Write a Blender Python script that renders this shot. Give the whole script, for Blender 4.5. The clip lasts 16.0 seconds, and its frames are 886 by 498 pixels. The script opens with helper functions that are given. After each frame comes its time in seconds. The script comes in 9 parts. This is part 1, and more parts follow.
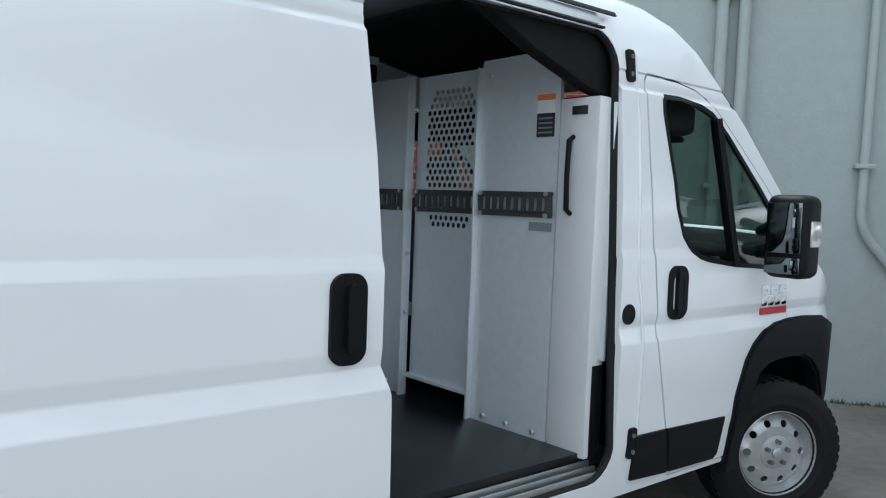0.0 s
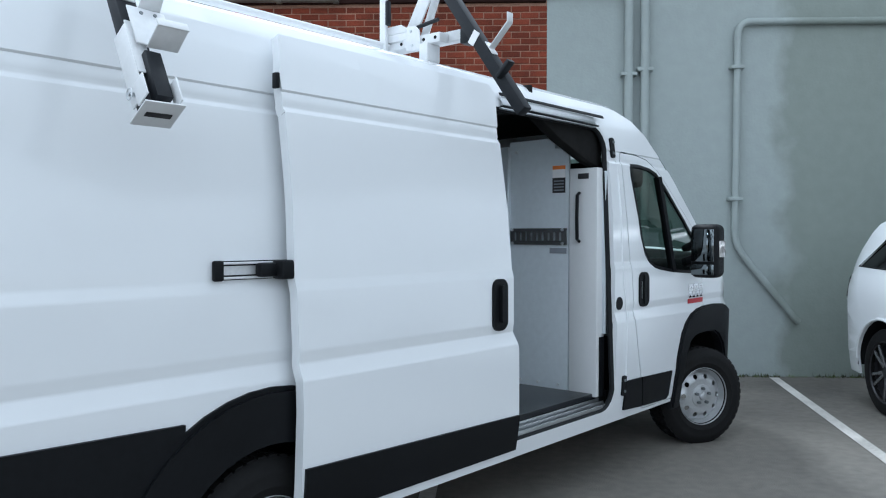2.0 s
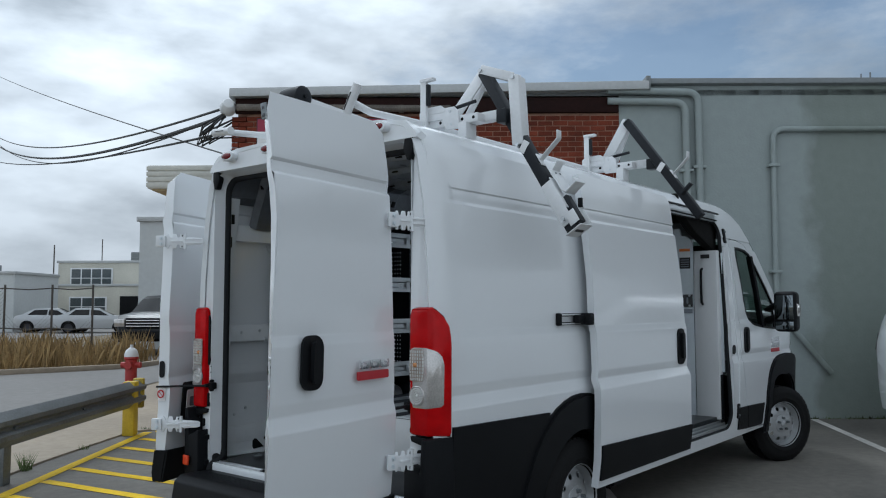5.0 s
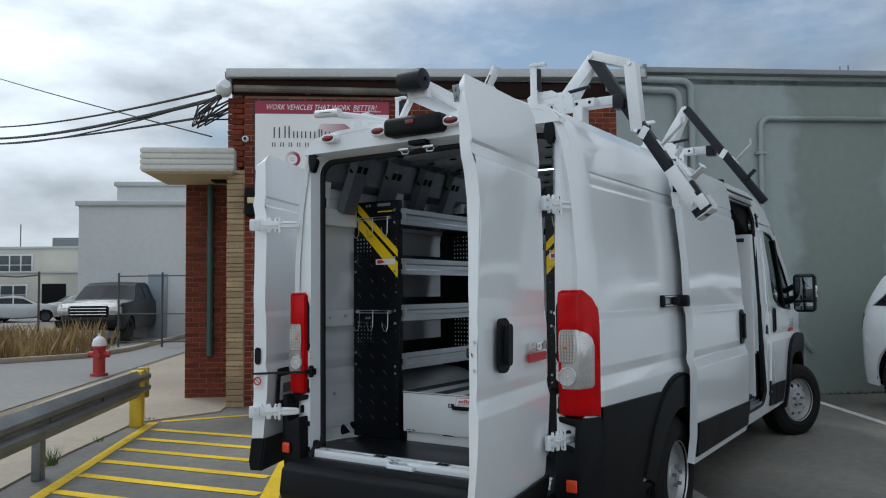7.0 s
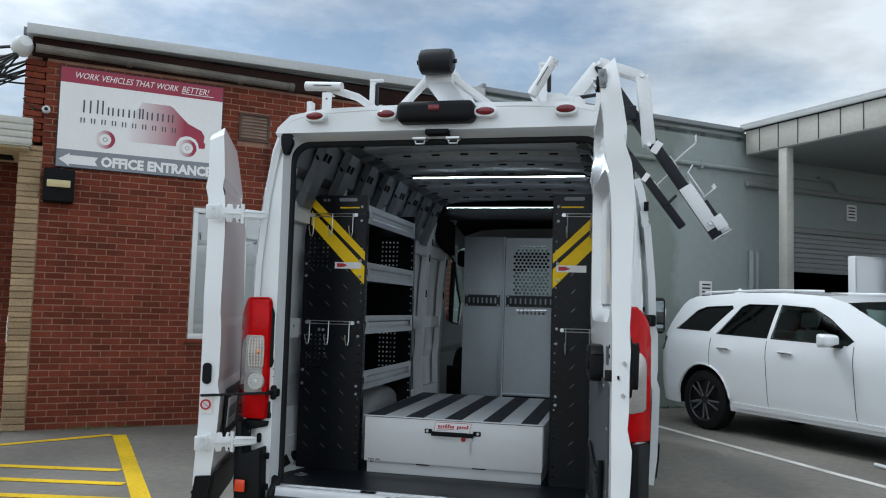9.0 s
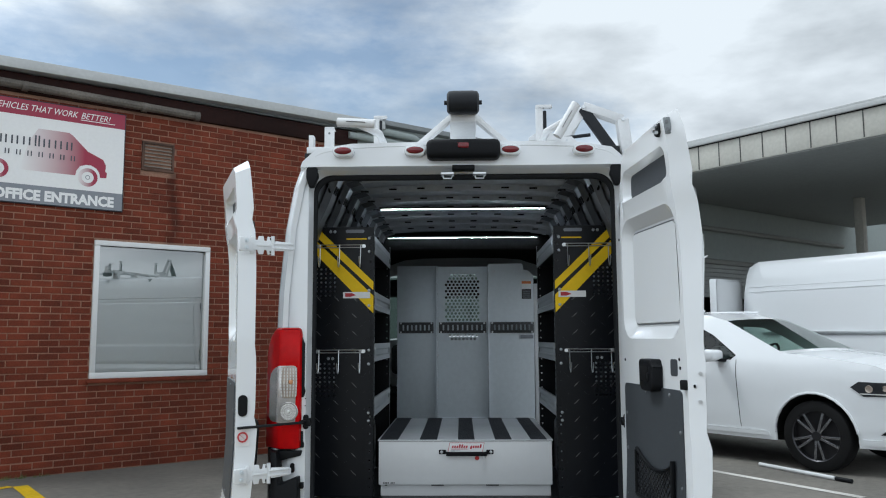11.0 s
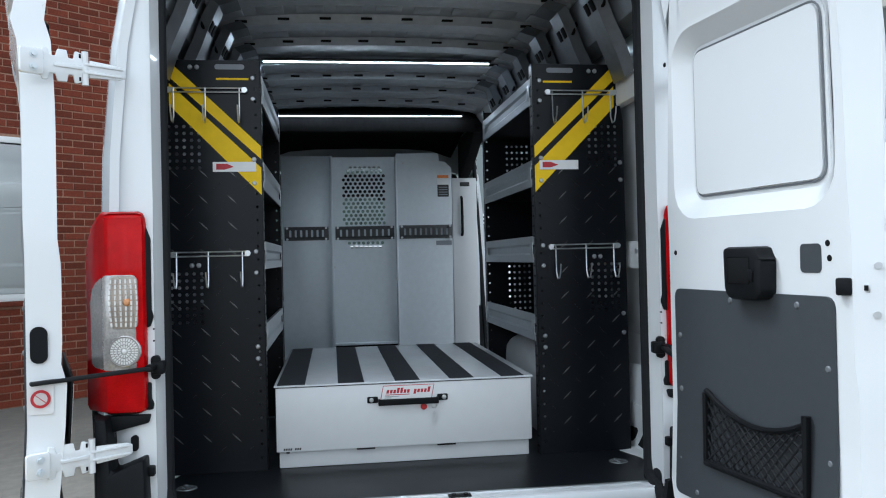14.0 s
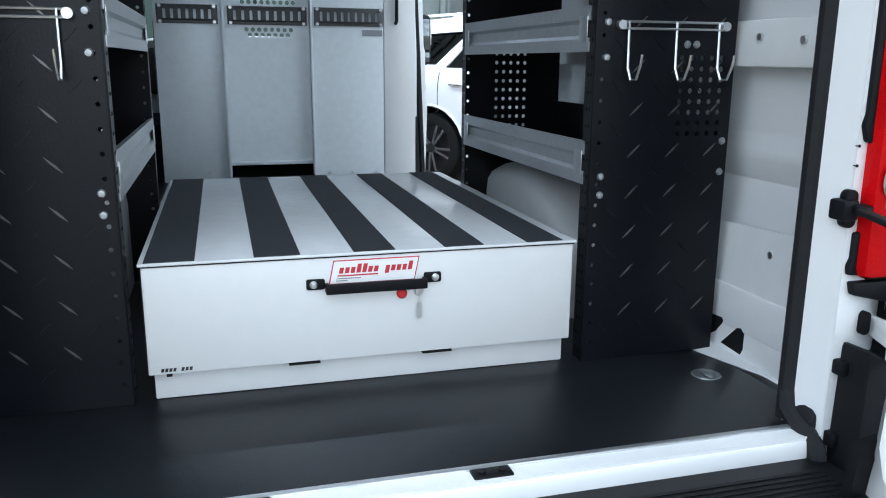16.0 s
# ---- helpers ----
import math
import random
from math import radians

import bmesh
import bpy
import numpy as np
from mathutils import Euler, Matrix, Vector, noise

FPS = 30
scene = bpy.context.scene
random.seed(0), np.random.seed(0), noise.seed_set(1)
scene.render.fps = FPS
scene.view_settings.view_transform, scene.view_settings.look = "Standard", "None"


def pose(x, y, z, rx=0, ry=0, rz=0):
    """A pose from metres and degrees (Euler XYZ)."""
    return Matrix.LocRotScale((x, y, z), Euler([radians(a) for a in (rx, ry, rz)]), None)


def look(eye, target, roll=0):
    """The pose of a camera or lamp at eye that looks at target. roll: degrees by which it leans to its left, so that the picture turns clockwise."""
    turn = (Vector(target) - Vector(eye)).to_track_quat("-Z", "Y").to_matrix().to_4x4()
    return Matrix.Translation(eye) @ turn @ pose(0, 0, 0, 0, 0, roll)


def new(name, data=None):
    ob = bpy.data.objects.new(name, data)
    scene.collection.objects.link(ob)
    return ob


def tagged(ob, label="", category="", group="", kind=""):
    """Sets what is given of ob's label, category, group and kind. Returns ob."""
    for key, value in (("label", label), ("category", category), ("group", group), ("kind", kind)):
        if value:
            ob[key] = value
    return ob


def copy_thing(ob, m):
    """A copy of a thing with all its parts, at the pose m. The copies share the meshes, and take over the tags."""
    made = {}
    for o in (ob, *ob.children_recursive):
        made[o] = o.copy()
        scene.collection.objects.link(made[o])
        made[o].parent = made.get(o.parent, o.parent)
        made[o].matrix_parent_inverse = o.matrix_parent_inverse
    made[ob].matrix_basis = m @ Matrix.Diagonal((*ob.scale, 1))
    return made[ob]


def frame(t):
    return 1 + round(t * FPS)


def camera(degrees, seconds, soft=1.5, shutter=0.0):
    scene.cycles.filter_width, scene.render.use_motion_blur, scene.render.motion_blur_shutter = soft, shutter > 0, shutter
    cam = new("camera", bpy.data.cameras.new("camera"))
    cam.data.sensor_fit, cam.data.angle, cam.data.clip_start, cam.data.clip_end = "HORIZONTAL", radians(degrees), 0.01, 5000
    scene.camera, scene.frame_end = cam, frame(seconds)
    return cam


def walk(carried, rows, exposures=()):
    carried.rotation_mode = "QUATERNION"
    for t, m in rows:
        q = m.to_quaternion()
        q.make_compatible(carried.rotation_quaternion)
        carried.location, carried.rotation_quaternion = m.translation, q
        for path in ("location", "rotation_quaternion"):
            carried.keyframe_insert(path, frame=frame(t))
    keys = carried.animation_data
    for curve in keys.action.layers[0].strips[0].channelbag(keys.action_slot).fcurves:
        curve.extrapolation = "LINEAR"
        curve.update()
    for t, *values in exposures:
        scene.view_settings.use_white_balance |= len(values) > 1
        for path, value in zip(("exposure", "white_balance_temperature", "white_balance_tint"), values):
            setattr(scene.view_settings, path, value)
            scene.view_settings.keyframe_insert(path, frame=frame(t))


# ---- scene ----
cam = camera(58.3, 16.0, 1.1)
METRES, EYE, TILT, LEAN, TURN = 8.0, 1.5, 0.0, 0.0, -40.9
PATH = [
    (0, (1.447, -2.966, 1.573), (2.738, -1.443, 1.455), 2.2),
    (0.5, (0.925, -3.104, 1.572), (2.324, -1.677, 1.486), 1.1),
    (1, (0.472, -3.218, 1.583), (1.924, -1.844, 1.507), 1.0),
    (1.5, (-0.022, -3.382, 1.586), (1.46, -2.04, 1.526), 0.4),
    (2, (-0.52, -3.494, 1.58), (0.995, -2.189, 1.547), 0.1),
    (2.5, (-1.002, -3.604, 1.564), (0.545, -2.337, 1.564), -0.6),
    (3, (-1.398, -3.533, 1.541), (0.191, -2.319, 1.542), -0.8),
    (3.5, (-1.848, -3.58, 1.524), (-0.26, -2.364, 1.527), -0.5),
    (4, (-2.252, -3.584, 1.55), (-0.683, -2.346, 1.62), -0.4),
    (4.5, (-2.637, -3.47, 1.533), (-1.068, -2.236, 1.658), -0.4),
    (5, (-2.975, -3.439, 1.53), (-1.423, -2.187, 1.674), -0.1),
    (5.2, (-3.092, -3.422, 1.526), (-1.547, -2.16, 1.675), -0.3),
    (7.3, (-3.709, -2.307, 1.525), (-1.981, -1.304, 1.616), -0.5),
    (7.5, (-3.742, -2.138, 1.525), (-1.972, -1.211, 1.611), -0.5),
    (8, (-3.751, -1.75, 1.483), (-1.909, -0.976, 1.571), 0.0),
    (8.5, (-3.734, -1.339, 1.484), (-1.833, -0.725, 1.585), 0.9),
    (9, (-3.783, -0.945, 1.499), (-1.843, -0.484, 1.645), 1.6),
    (9.2, (-3.825, -0.83, 1.495), (-1.875, -0.423, 1.667), 1.8),
    (11.3, (-4.161, 0.072, 1.45), (-2.172, 0.086, 1.662), -0.6),
    (11.5, (-4.132, 0.09, 1.439), (-2.142, 0.087, 1.638), -0.7),
    (12, (-4.016, 0.134, 1.41), (-2.02, 0.088, 1.527), -0.6),
    (12.5, (-3.713, 0.148, 1.383), (-1.715, 0.088, 1.452), -1.0),
    (13, (-3.357, 0.216, 1.372), (-1.362, 0.095, 1.426), -1.1),
    (13.5, (-2.955, 0.279, 1.373), (-0.966, 0.064, 1.395), -1.4),
    (14, (-2.566, 0.273, 1.362), (-0.585, -0.003, 1.383), -1.3),
    (14.5, (-2.234, 0.307, 1.365), (-0.262, -0.023, 1.33), -0.5),
    (15, (-1.877, 0.368, 1.354), (0.067, -0.029, 1.102), -0.1),
    (15.5, (-1.515, 0.334, 1.305), (0.39, -0.112, 0.893), -0.2),
    (16, (-1.219, 0.317, 1.307), (0.656, -0.205, 0.849), 0.4),
]
EXPOSURES = [(0.0, 0.42, 5600, 5), (2.0, 0.33, 5360, 5), (3.0, -0.13, 5150, 5), (3.5, -0.16, 5150, 5), (4.2, -0.32, 5400, 5), (5.0, -0.61, 5530, 5), (7.5, -0.43, 5650, 5), (9.0, -0.21, 5700, 5), (11.5, -0.15, 5760, 5), (12.5, -0.09, 5730, 5), (14.0, 0.3, 5520, 5), (14.6, 0.47, 5510, 5), (15.2, 0.6, 5500, 5), (16.0, 1.05, 5500, 5)]
walk(cam, [(t, look(eye, target, roll)) for t, eye, target, roll in PATH], EXPOSURES)

# ---- world, sun ----
SUN_AZ, SUN_EL = 75.0, 57.0          # degrees from +x towards +y, and above the horizon
world = bpy.data.worlds.new("sky")
scene.world = world
world.use_nodes = True


def build_sky():
    nt = world.node_tree
    nt.nodes.clear()
    n, l = nt.nodes.new, nt.links.new
    out, bg = n("ShaderNodeOutputWorld"), n("ShaderNodeBackground")
    sky = n("ShaderNodeTexSky")
    sky.sky_type, sky.sun_disc = "NISHITA", False
    sky.sun_elevation, sky.sun_rotation = radians(SUN_EL), radians(90 - SUN_AZ)
    sky.air_density, sky.dust_density = 1.3, 0.6
    tc, mp = n("ShaderNodeTexCoord"), n("ShaderNodeMapping")
    mp.inputs["Scale"].default_value = (1.0, 1.0, 2.6)
    mp.inputs["Location"].default_value = (0.35, 0.1, 0.2)
    l(tc.outputs["Generated"], mp.inputs["Vector"])
    big, fine = n("ShaderNodeTexNoise"), n("ShaderNodeTexNoise")
    big.inputs["Scale"].default_value, big.inputs["Detail"].default_value, big.inputs["Roughness"].default_value = 1.7, 9, 0.6
    fine.inputs["Scale"].default_value, fine.inputs["Detail"].default_value = 4.5, 8
    l(mp.outputs["Vector"], big.inputs["Vector"])
    l(mp.outputs["Vector"], fine.inputs["Vector"])
    # a clearer stretch of sky ahead, closed cloud all round it
    dot, add = n("ShaderNodeVectorMath"), n("ShaderNodeMath")
    dot.operation = "DOT_PRODUCT"
    dot.inputs[1].default_value = (0.855, 0.345, 0.38)
    l(tc.outputs["Generated"], dot.inputs[0])
    add.operation = "MULTIPLY_ADD"
    add.inputs[1].default_value = -1.3
    l(dot.outputs["Value"], add.inputs[0])
    lift = n("ShaderNodeMath")
    lift.operation = "ADD"
    lift.inputs[1].default_value = 1.235
    l(big.outputs["Fac"], lift.inputs[0])
    l(lift.outputs[0], add.inputs[2])
    # cloud closes up towards the sun
    sdot, near, shut, total = n("ShaderNodeVectorMath"), n("ShaderNodeMath"), n("ShaderNodeMath"), n("ShaderNodeMath")
    sdot.operation, near.operation, shut.operation, total.operation = "DOT_PRODUCT", "MULTIPLY_ADD", "MAXIMUM", "ADD"
    sdot.inputs[1].default_value = (math.cos(radians(SUN_AZ)) * math.cos(radians(SUN_EL)), math.sin(radians(SUN_AZ)) * math.cos(radians(SUN_EL)), math.sin(radians(SUN_EL)))
    l(tc.outputs["Generated"], sdot.inputs[0])
    l(sdot.outputs["Value"], near.inputs[0])
    near.inputs[1].default_value, near.inputs[2].default_value = 2.2, -1.40
    l(near.outputs[0], shut.inputs[0])
    shut.inputs[1].default_value = 0.0
    l(add.outputs[0], total.inputs[0])
    l(shut.outputs[0], total.inputs[1])
    cover = n("ShaderNodeValToRGB")
    cover.color_ramp.elements[0].position, cover.color_ramp.elements[1].position = 0.39, 0.57
    cover.color_ramp.elements[0].color = (0.2, 0.2, 0.2, 1)     # thin veil over the clear stretch
    l(total.outputs[0], cover.inputs["Fac"])
    shade = n("ShaderNodeValToRGB")
    shade.color_ramp.elements[0].position, shade.color_ramp.elements[1].position = 0.3, 0.62
    shade.color_ramp.elements[0].color, shade.color_ramp.elements[1].color = (4.1, 4.18, 4.25, 1), (10.0, 9.9, 9.7, 1)
    l(fine.outputs["Fac"], shade.inputs["Fac"])
    mix = n("ShaderNodeMix")
    mix.data_type = "RGBA"
    l(cover.outputs["Color"], mix.inputs["Factor"])
    l(sky.outputs["Color"], mix.inputs[6])
    # the closed cloud grows brighter away from the clear stretch
    glow, lit = n("ShaderNodeMapRange"), n("ShaderNodeVectorMath")
    glow.inputs["From Min"].default_value, glow.inputs["From Max"].default_value = -0.8, 0.25
    glow.inputs["To Min"].default_value, glow.inputs["To Max"].default_value = 1.75, 1.0
    l(dot.outputs["Value"], glow.inputs["Value"])
    lit.operation = "SCALE"
    l(shade.outputs["Color"], lit.inputs[0])
    l(glow.outputs["Result"], lit.inputs["Scale"])
    bright, lit2 = n("ShaderNodeMapRange"), n("ShaderNodeVectorMath")
    lit2.operation = "SCALE"
    bright.inputs["From Min"].default_value, bright.inputs["From Max"].default_value = 0.58, 0.78
    bright.inputs["To Min"].default_value, bright.inputs["To Max"].default_value = 1.0, 1.95
    l(sdot.outputs["Value"], bright.inputs["Value"])
    l(lit.outputs["Vector"], lit2.inputs[0])
    l(bright.outputs["Result"], lit2.inputs["Scale"])
    l(lit2.outputs["Vector"], mix.inputs[7])
    bg.inputs["Strength"].default_value = 0.1
    l(mix.outputs[2], bg.inputs["Color"])
    l(bg.outputs["Background"], out.inputs["Surface"])


build_sky()
sun = new("sun", bpy.data.lights.new("sun", "SUN"))
sun.data.energy, sun.data.angle, sun.data.color = 1.4, radians(11), (1.0, 0.96, 0.9)
sun.matrix_world = look((0, 0, 0), (-math.cos(radians(SUN_AZ)) * math.cos(radians(SUN_EL)), -math.sin(radians(SUN_AZ)) * math.cos(radians(SUN_EL)), -math.sin(radians(SUN_EL))))

# ---- materials ----


def mat(name, col, rough=0.5, metal=0.0, var=0.06, scale=6.0, bump=0.0, bscale=120.0, coat=0.0, col2=None, stain=0.0, rand=0.0, spec=0.5):
    """A procedural surface: base colour with variation at two scales, roughness variation and fine relief."""
    m = bpy.data.materials.new(name)
    m.use_nodes = True
    nt = m.node_tree
    n, l = nt.nodes.new, nt.links.new
    b = nt.nodes["Principled BSDF"]
    b.inputs["Metallic"].default_value = metal
    b.inputs["Coat Weight"].default_value = coat
    b.inputs["Coat Roughness"].default_value = 0.06
    b.inputs["Specular IOR Level"].default_value = spec
    tc = n("ShaderNodeTexCoord")
    big, fine = n("ShaderNodeTexNoise"), n("ShaderNodeTexNoise")
    big.inputs["Scale"].default_value, big.inputs["Detail"].default_value = scale * 0.25, 4
    fine.inputs["Scale"].default_value, fine.inputs["Detail"].default_value = scale * 5, 6
    for t in (big, fine):
        l(tc.outputs["Object"], t.inputs["Vector"])
    mixn = n("ShaderNodeMix")
    mixn.inputs["Factor"].default_value = 0.45
    l(big.outputs["Fac"], mixn.inputs[2])
    l(fine.outputs["Fac"], mixn.inputs[3])
    ramp = n("ShaderNodeValToRGB")
    c = np.array(col, float)
    d = np.array(col2, float) if col2 is not None else c * (1 - 3 * var)
    e = c * (1 + 2 * var) if col2 is None else c
    ramp.color_ramp.elements[0].position, ramp.color_ramp.elements[1].position = 0.18, 0.82
    ramp.color_ramp.interpolation = "EASE"
    ramp.color_ramp.elements[0].color = (*np.clip(d, 0, 1), 1)
    ramp.color_ramp.elements[1].color = (*np.clip(e, 0, 1), 1)
    l(mixn.outputs[0], ramp.inputs["Fac"])
    colour = ramp.outputs["Color"]
    if rand:
        info, hsv, mr = n("ShaderNodeObjectInfo"), n("ShaderNodeHueSaturation"), n("ShaderNodeMapRange")
        geo, addr, fr = n("ShaderNodeNewGeometry"), n("ShaderNodeMath"), n("ShaderNodeMath")
        addr.operation, fr.operation = "ADD", "FRACT"
        l(info.outputs["Random"], addr.inputs[0])
        l(geo.outputs["Random Per Island"], addr.inputs[1])
        l(addr.outputs[0], fr.inputs[0])
        mr.inputs["To Min"].default_value, mr.inputs["To Max"].default_value = 1 - rand, 1 + rand
        l(fr.outputs[0], mr.inputs["Value"])
        l(mr.outputs["Result"], hsv.inputs["Value"])
        l(colour, hsv.inputs["Color"])
        colour = hsv.outputs["Color"]
    if stain:
        st, sr, sm = n("ShaderNodeTexNoise"), n("ShaderNodeValToRGB"), n("ShaderNodeMix")
        sm.data_type, sm.blend_type = "RGBA", "MULTIPLY"
        st.inputs["Scale"].default_value, st.inputs["Detail"].default_value, st.inputs["Distortion"].default_value = scale * 0.12, 8, 0.6
        l(tc.outputs["Object"], st.inputs["Vector"])
        sr.color_ramp.elements[0].position, sr.color_ramp.elements[1].position = 0.42, 0.6
        sr.color_ramp.elements[0].color = (1 - stain, 1 - stain, 1 - stain, 1)
        l(st.outputs["Fac"], sr.inputs["Fac"])
        sm.inputs["Factor"].default_value = 1.0
        l(colour, sm.inputs[6])
        l(sr.outputs["Color"], sm.inputs[7])
        colour = sm.outputs[2]
    l(colour, b.inputs["Base Color"])
    rr = n("ShaderNodeMapRange")
    rr.inputs["To Min"].default_value, rr.inputs["To Max"].default_value = max(0.03, rough * (0.82 if coat < 0.5 else 0.98)), min(1.0, rough * (1.15 if coat < 0.5 else 1.02))
    l(big.outputs["Fac"], rr.inputs["Value"])
    l(rr.outputs["Result"], b.inputs["Roughness"])
    if bump:
        bn, bp = n("ShaderNodeTexNoise"), n("ShaderNodeBump")
        bn.inputs["Scale"].default_value, bn.inputs["Detail"].default_value = bscale, 5
        l(tc.outputs["Object"], bn.inputs["Vector"])
        bp.inputs["Strength"].default_value, bp.inputs["Distance"].default_value = bump, 0.01
        l(bn.outputs["Fac"], bp.inputs["Height"])
        l(bp.outputs["Normal"], b.inputs["Normal"])
    return m


def glass(name, tint, rough=0.0, base=0.05):
    m = bpy.data.materials.new(name)
    m.use_nodes = True
    nt = m.node_tree
    nt.nodes.clear()
    n, l = nt.nodes.new, nt.links.new
    out, mx, tr, gl, fr = n("ShaderNodeOutputMaterial"), n("ShaderNodeMixShader"), n("ShaderNodeBsdfTransparent"), n("ShaderNodeBsdfGlossy"), n("ShaderNodeLayerWeight")
    tr.inputs["Color"].default_value = (*tint, 1)
    gl.inputs["Roughness"].default_value = max(rough, 0.01)
    fr.inputs["Blend"].default_value = 0.5
    pw, sc = n("ShaderNodeMath"), n("ShaderNodeMath")
    pw.operation, sc.operation = "POWER", "MULTIPLY_ADD"
    pw.inputs[1].default_value = 4.0
    sc.inputs[1].default_value, sc.inputs[2].default_value = 0.85 - base * 0.6, base
    l(fr.outputs["Facing"], pw.inputs[0])
    l(pw.outputs[0], sc.inputs[0])
    l(sc.outputs[0], mx.inputs[0])
    l(tr.outputs[0], mx.inputs[1])
    l(gl.outputs[0], mx.inputs[2])
    l(mx.outputs[0], out.inputs["Surface"])
    return m


PAINT = mat("white_vehicle_paint", (0.78, 0.8, 0.82), 0.24, var=0.003, scale=3, coat=0.7)
PAINT_IN = mat("white_primer_paint", (0.72, 0.74, 0.755), 0.42, var=0.02, scale=4, coat=0.15)
ROOFSTEEL = mat("grey_primer_steel", (0.52, 0.55, 0.585), 0.36, metal=0.1, var=0.08, scale=5)
# roof steel again, with the shade of the roof corners put into its colour
SHADESTEEL = mat("shaded_primer_steel", (0.15, 0.162, 0.18), 0.36, metal=0.2, var=0.1, scale=5)
BLACKPL = mat("black_textured_plastic", (0.0062, 0.007, 0.0086), 0.5, var=0.1, scale=8, bump=0.12, bscale=400, spec=0.16)
TYRE = mat("tyre_rubber", (0.009, 0.009, 0.0095), 0.7, var=0.15, scale=14, bump=0.15, bscale=200, spec=0.18)
RUBBER = mat("black_rubber", (0.014, 0.0152, 0.0175), 0.65, var=0.1, scale=10, bump=0.1, bscale=200, spec=0.2)
FLOORBLK = mat("black_floor_plate", (0.0075, 0.0092, 0.0122), 0.33, var=0.12, scale=7, bump=0.08, bscale=260, spec=0.42)
DIAMOND = mat("black_powder_coat", (0.0042, 0.0054, 0.008), 0.30, var=0.1, scale=6, bump=0.05, bscale=200, spec=0.24)
GREYPC = mat("grey_powder_coat", (0.68, 0.73, 0.765), 0.44, metal=0.4, var=0.03, scale=5, bump=0.06, bscale=500)
ETRACK = mat("dark_zinc_steel", (0.07, 0.072, 0.075), 0.45, metal=0.4, var=0.1, scale=9)
ALU = mat("brushed_aluminium", (0.62, 0.64, 0.66), 0.34, metal=0.9, var=0.05, scale=14)
ZINC = mat("zinc_steel", (0.66, 0.68, 0.70), 0.3, metal=0.95, var=0.05, scale=14)
CHROME = mat("chrome", (0.8, 0.8, 0.81), 0.09, metal=1.0, var=0.02)
RIM = mat("silver_painted_steel", (0.46, 0.47, 0.48), 0.36, metal=0.55, var=0.05, scale=12)
WHITEPC = mat("white_powder_coat", (0.67, 0.68, 0.685), 0.35, var=0.012, scale=5, coat=0.2)
RACKWHITE = mat("white_rack_enamel", (0.72, 0.73, 0.74), 0.38, var=0.03, scale=9)
RACKBLACK = mat("black_rack_pad", (0.014, 0.016, 0.02), 0.5, var=0.12, scale=9, spec=0.25)
GRIPTAPE = mat("charcoal_grip_tape", (0.021, 0.025, 0.033), 0.85, var=0.15, scale=30, bump=0.4, bscale=700)
DECKGREY = mat("grey_steel_deck", (0.68, 0.70, 0.72), 0.24, var=0.03, scale=5, coat=0.2)
YELLOW = mat("yellow_vinyl", (0.90, 0.60, 0.006), 0.5, var=0.04, scale=6, spec=0.2)
REDLENS = mat("red_lens", (0.52, 0.002, 0.004), 0.12, var=0.12, scale=55, spec=0.16)
AMBER = mat("amber_lens", (0.65, 0.3, 0.12), 0.15, var=0.05, coat=0.6)
CLEARLENS = mat("clear_ribbed_lens", (0.58, 0.56, 0.54), 0.16, metal=0.5, var=0.15, scale=30, coat=0.5, bump=0.05, bscale=40)
REDPLASTIC = mat("red_plastic", (0.5, 0.02, 0.02), 0.3, var=0.03)
REDINK = mat("red_print", (0.45, 0.02, 0.03), 0.45, var=0.02)
BLACKINK = mat("black_print", (0.015, 0.015, 0.017), 0.45, var=0.02)
WHITEINK = mat("white_print", (0.8, 0.8, 0.8), 0.45, var=0.02)
GREYINK = mat("grey_print", (0.22, 0.235, 0.265), 0.45, var=0.03)
ORANGEINK = mat("orange_print", (0.75, 0.2, 0.03), 0.45, var=0.02)
CABGLASS = glass("green_tinted_glass", (0.66, 0.78, 0.73))
SCREENGLASS = glass("green_windscreen_glass", (0.24, 0.30, 0.27))
DARKGLASS = glass("dark_privacy_glass", (0.008, 0.009, 0.009))
SHOPGLASS = glass("shop_glass", (0.60, 0.66, 0.65), base=0.34)
# near-black: real dark trim, and shade drawn in holes, slots and gaps
DARKIN = mat("dark_trim_and_shade", (0.009, 0.0095, 0.0105), 0.8, var=0.1, spec=0.12)
LINER = mat("black_headliner", (0.017, 0.017, 0.017), 0.9, var=0.1, spec=0.08)
SEATGREY = mat("grey_seat_fabric", (0.09, 0.1, 0.105), 0.9, var=0.1, bump=0.2, bscale=300)
GREYPANEL = mat("grey_fibre_panel", (0.044, 0.050, 0.058), 0.62, var=0.05, scale=8, bump=0.15, bscale=500)
ASPHALT = mat("asphalt", (0.24, 0.222, 0.192), 0.85, var=0.12, scale=2.5, bump=0.5, bscale=90, col2=(0.115, 0.108, 0.096), stain=0.36)
CONCRETE = mat("pavement_concrete", (0.37, 0.31, 0.235), 0.85, var=0.08, scale=2, bump=0.3, bscale=60, stain=0.15)
ROADOLD = mat("old_road", (0.22, 0.21, 0.2), 0.9, var=0.08, scale=1.2, bump=0.3, bscale=50)
YPAINT = mat("yellow_road_paint", (0.78, 0.52, 0.014), 0.75, var=0.12, scale=6, bump=0.3, bscale=90, stain=0.2, spec=0.2)
WPAINT = mat("worn_white_road_paint", (0.62, 0.6, 0.56), 0.75, var=0.14, scale=7, bump=0.3, bscale=90, stain=0.25)
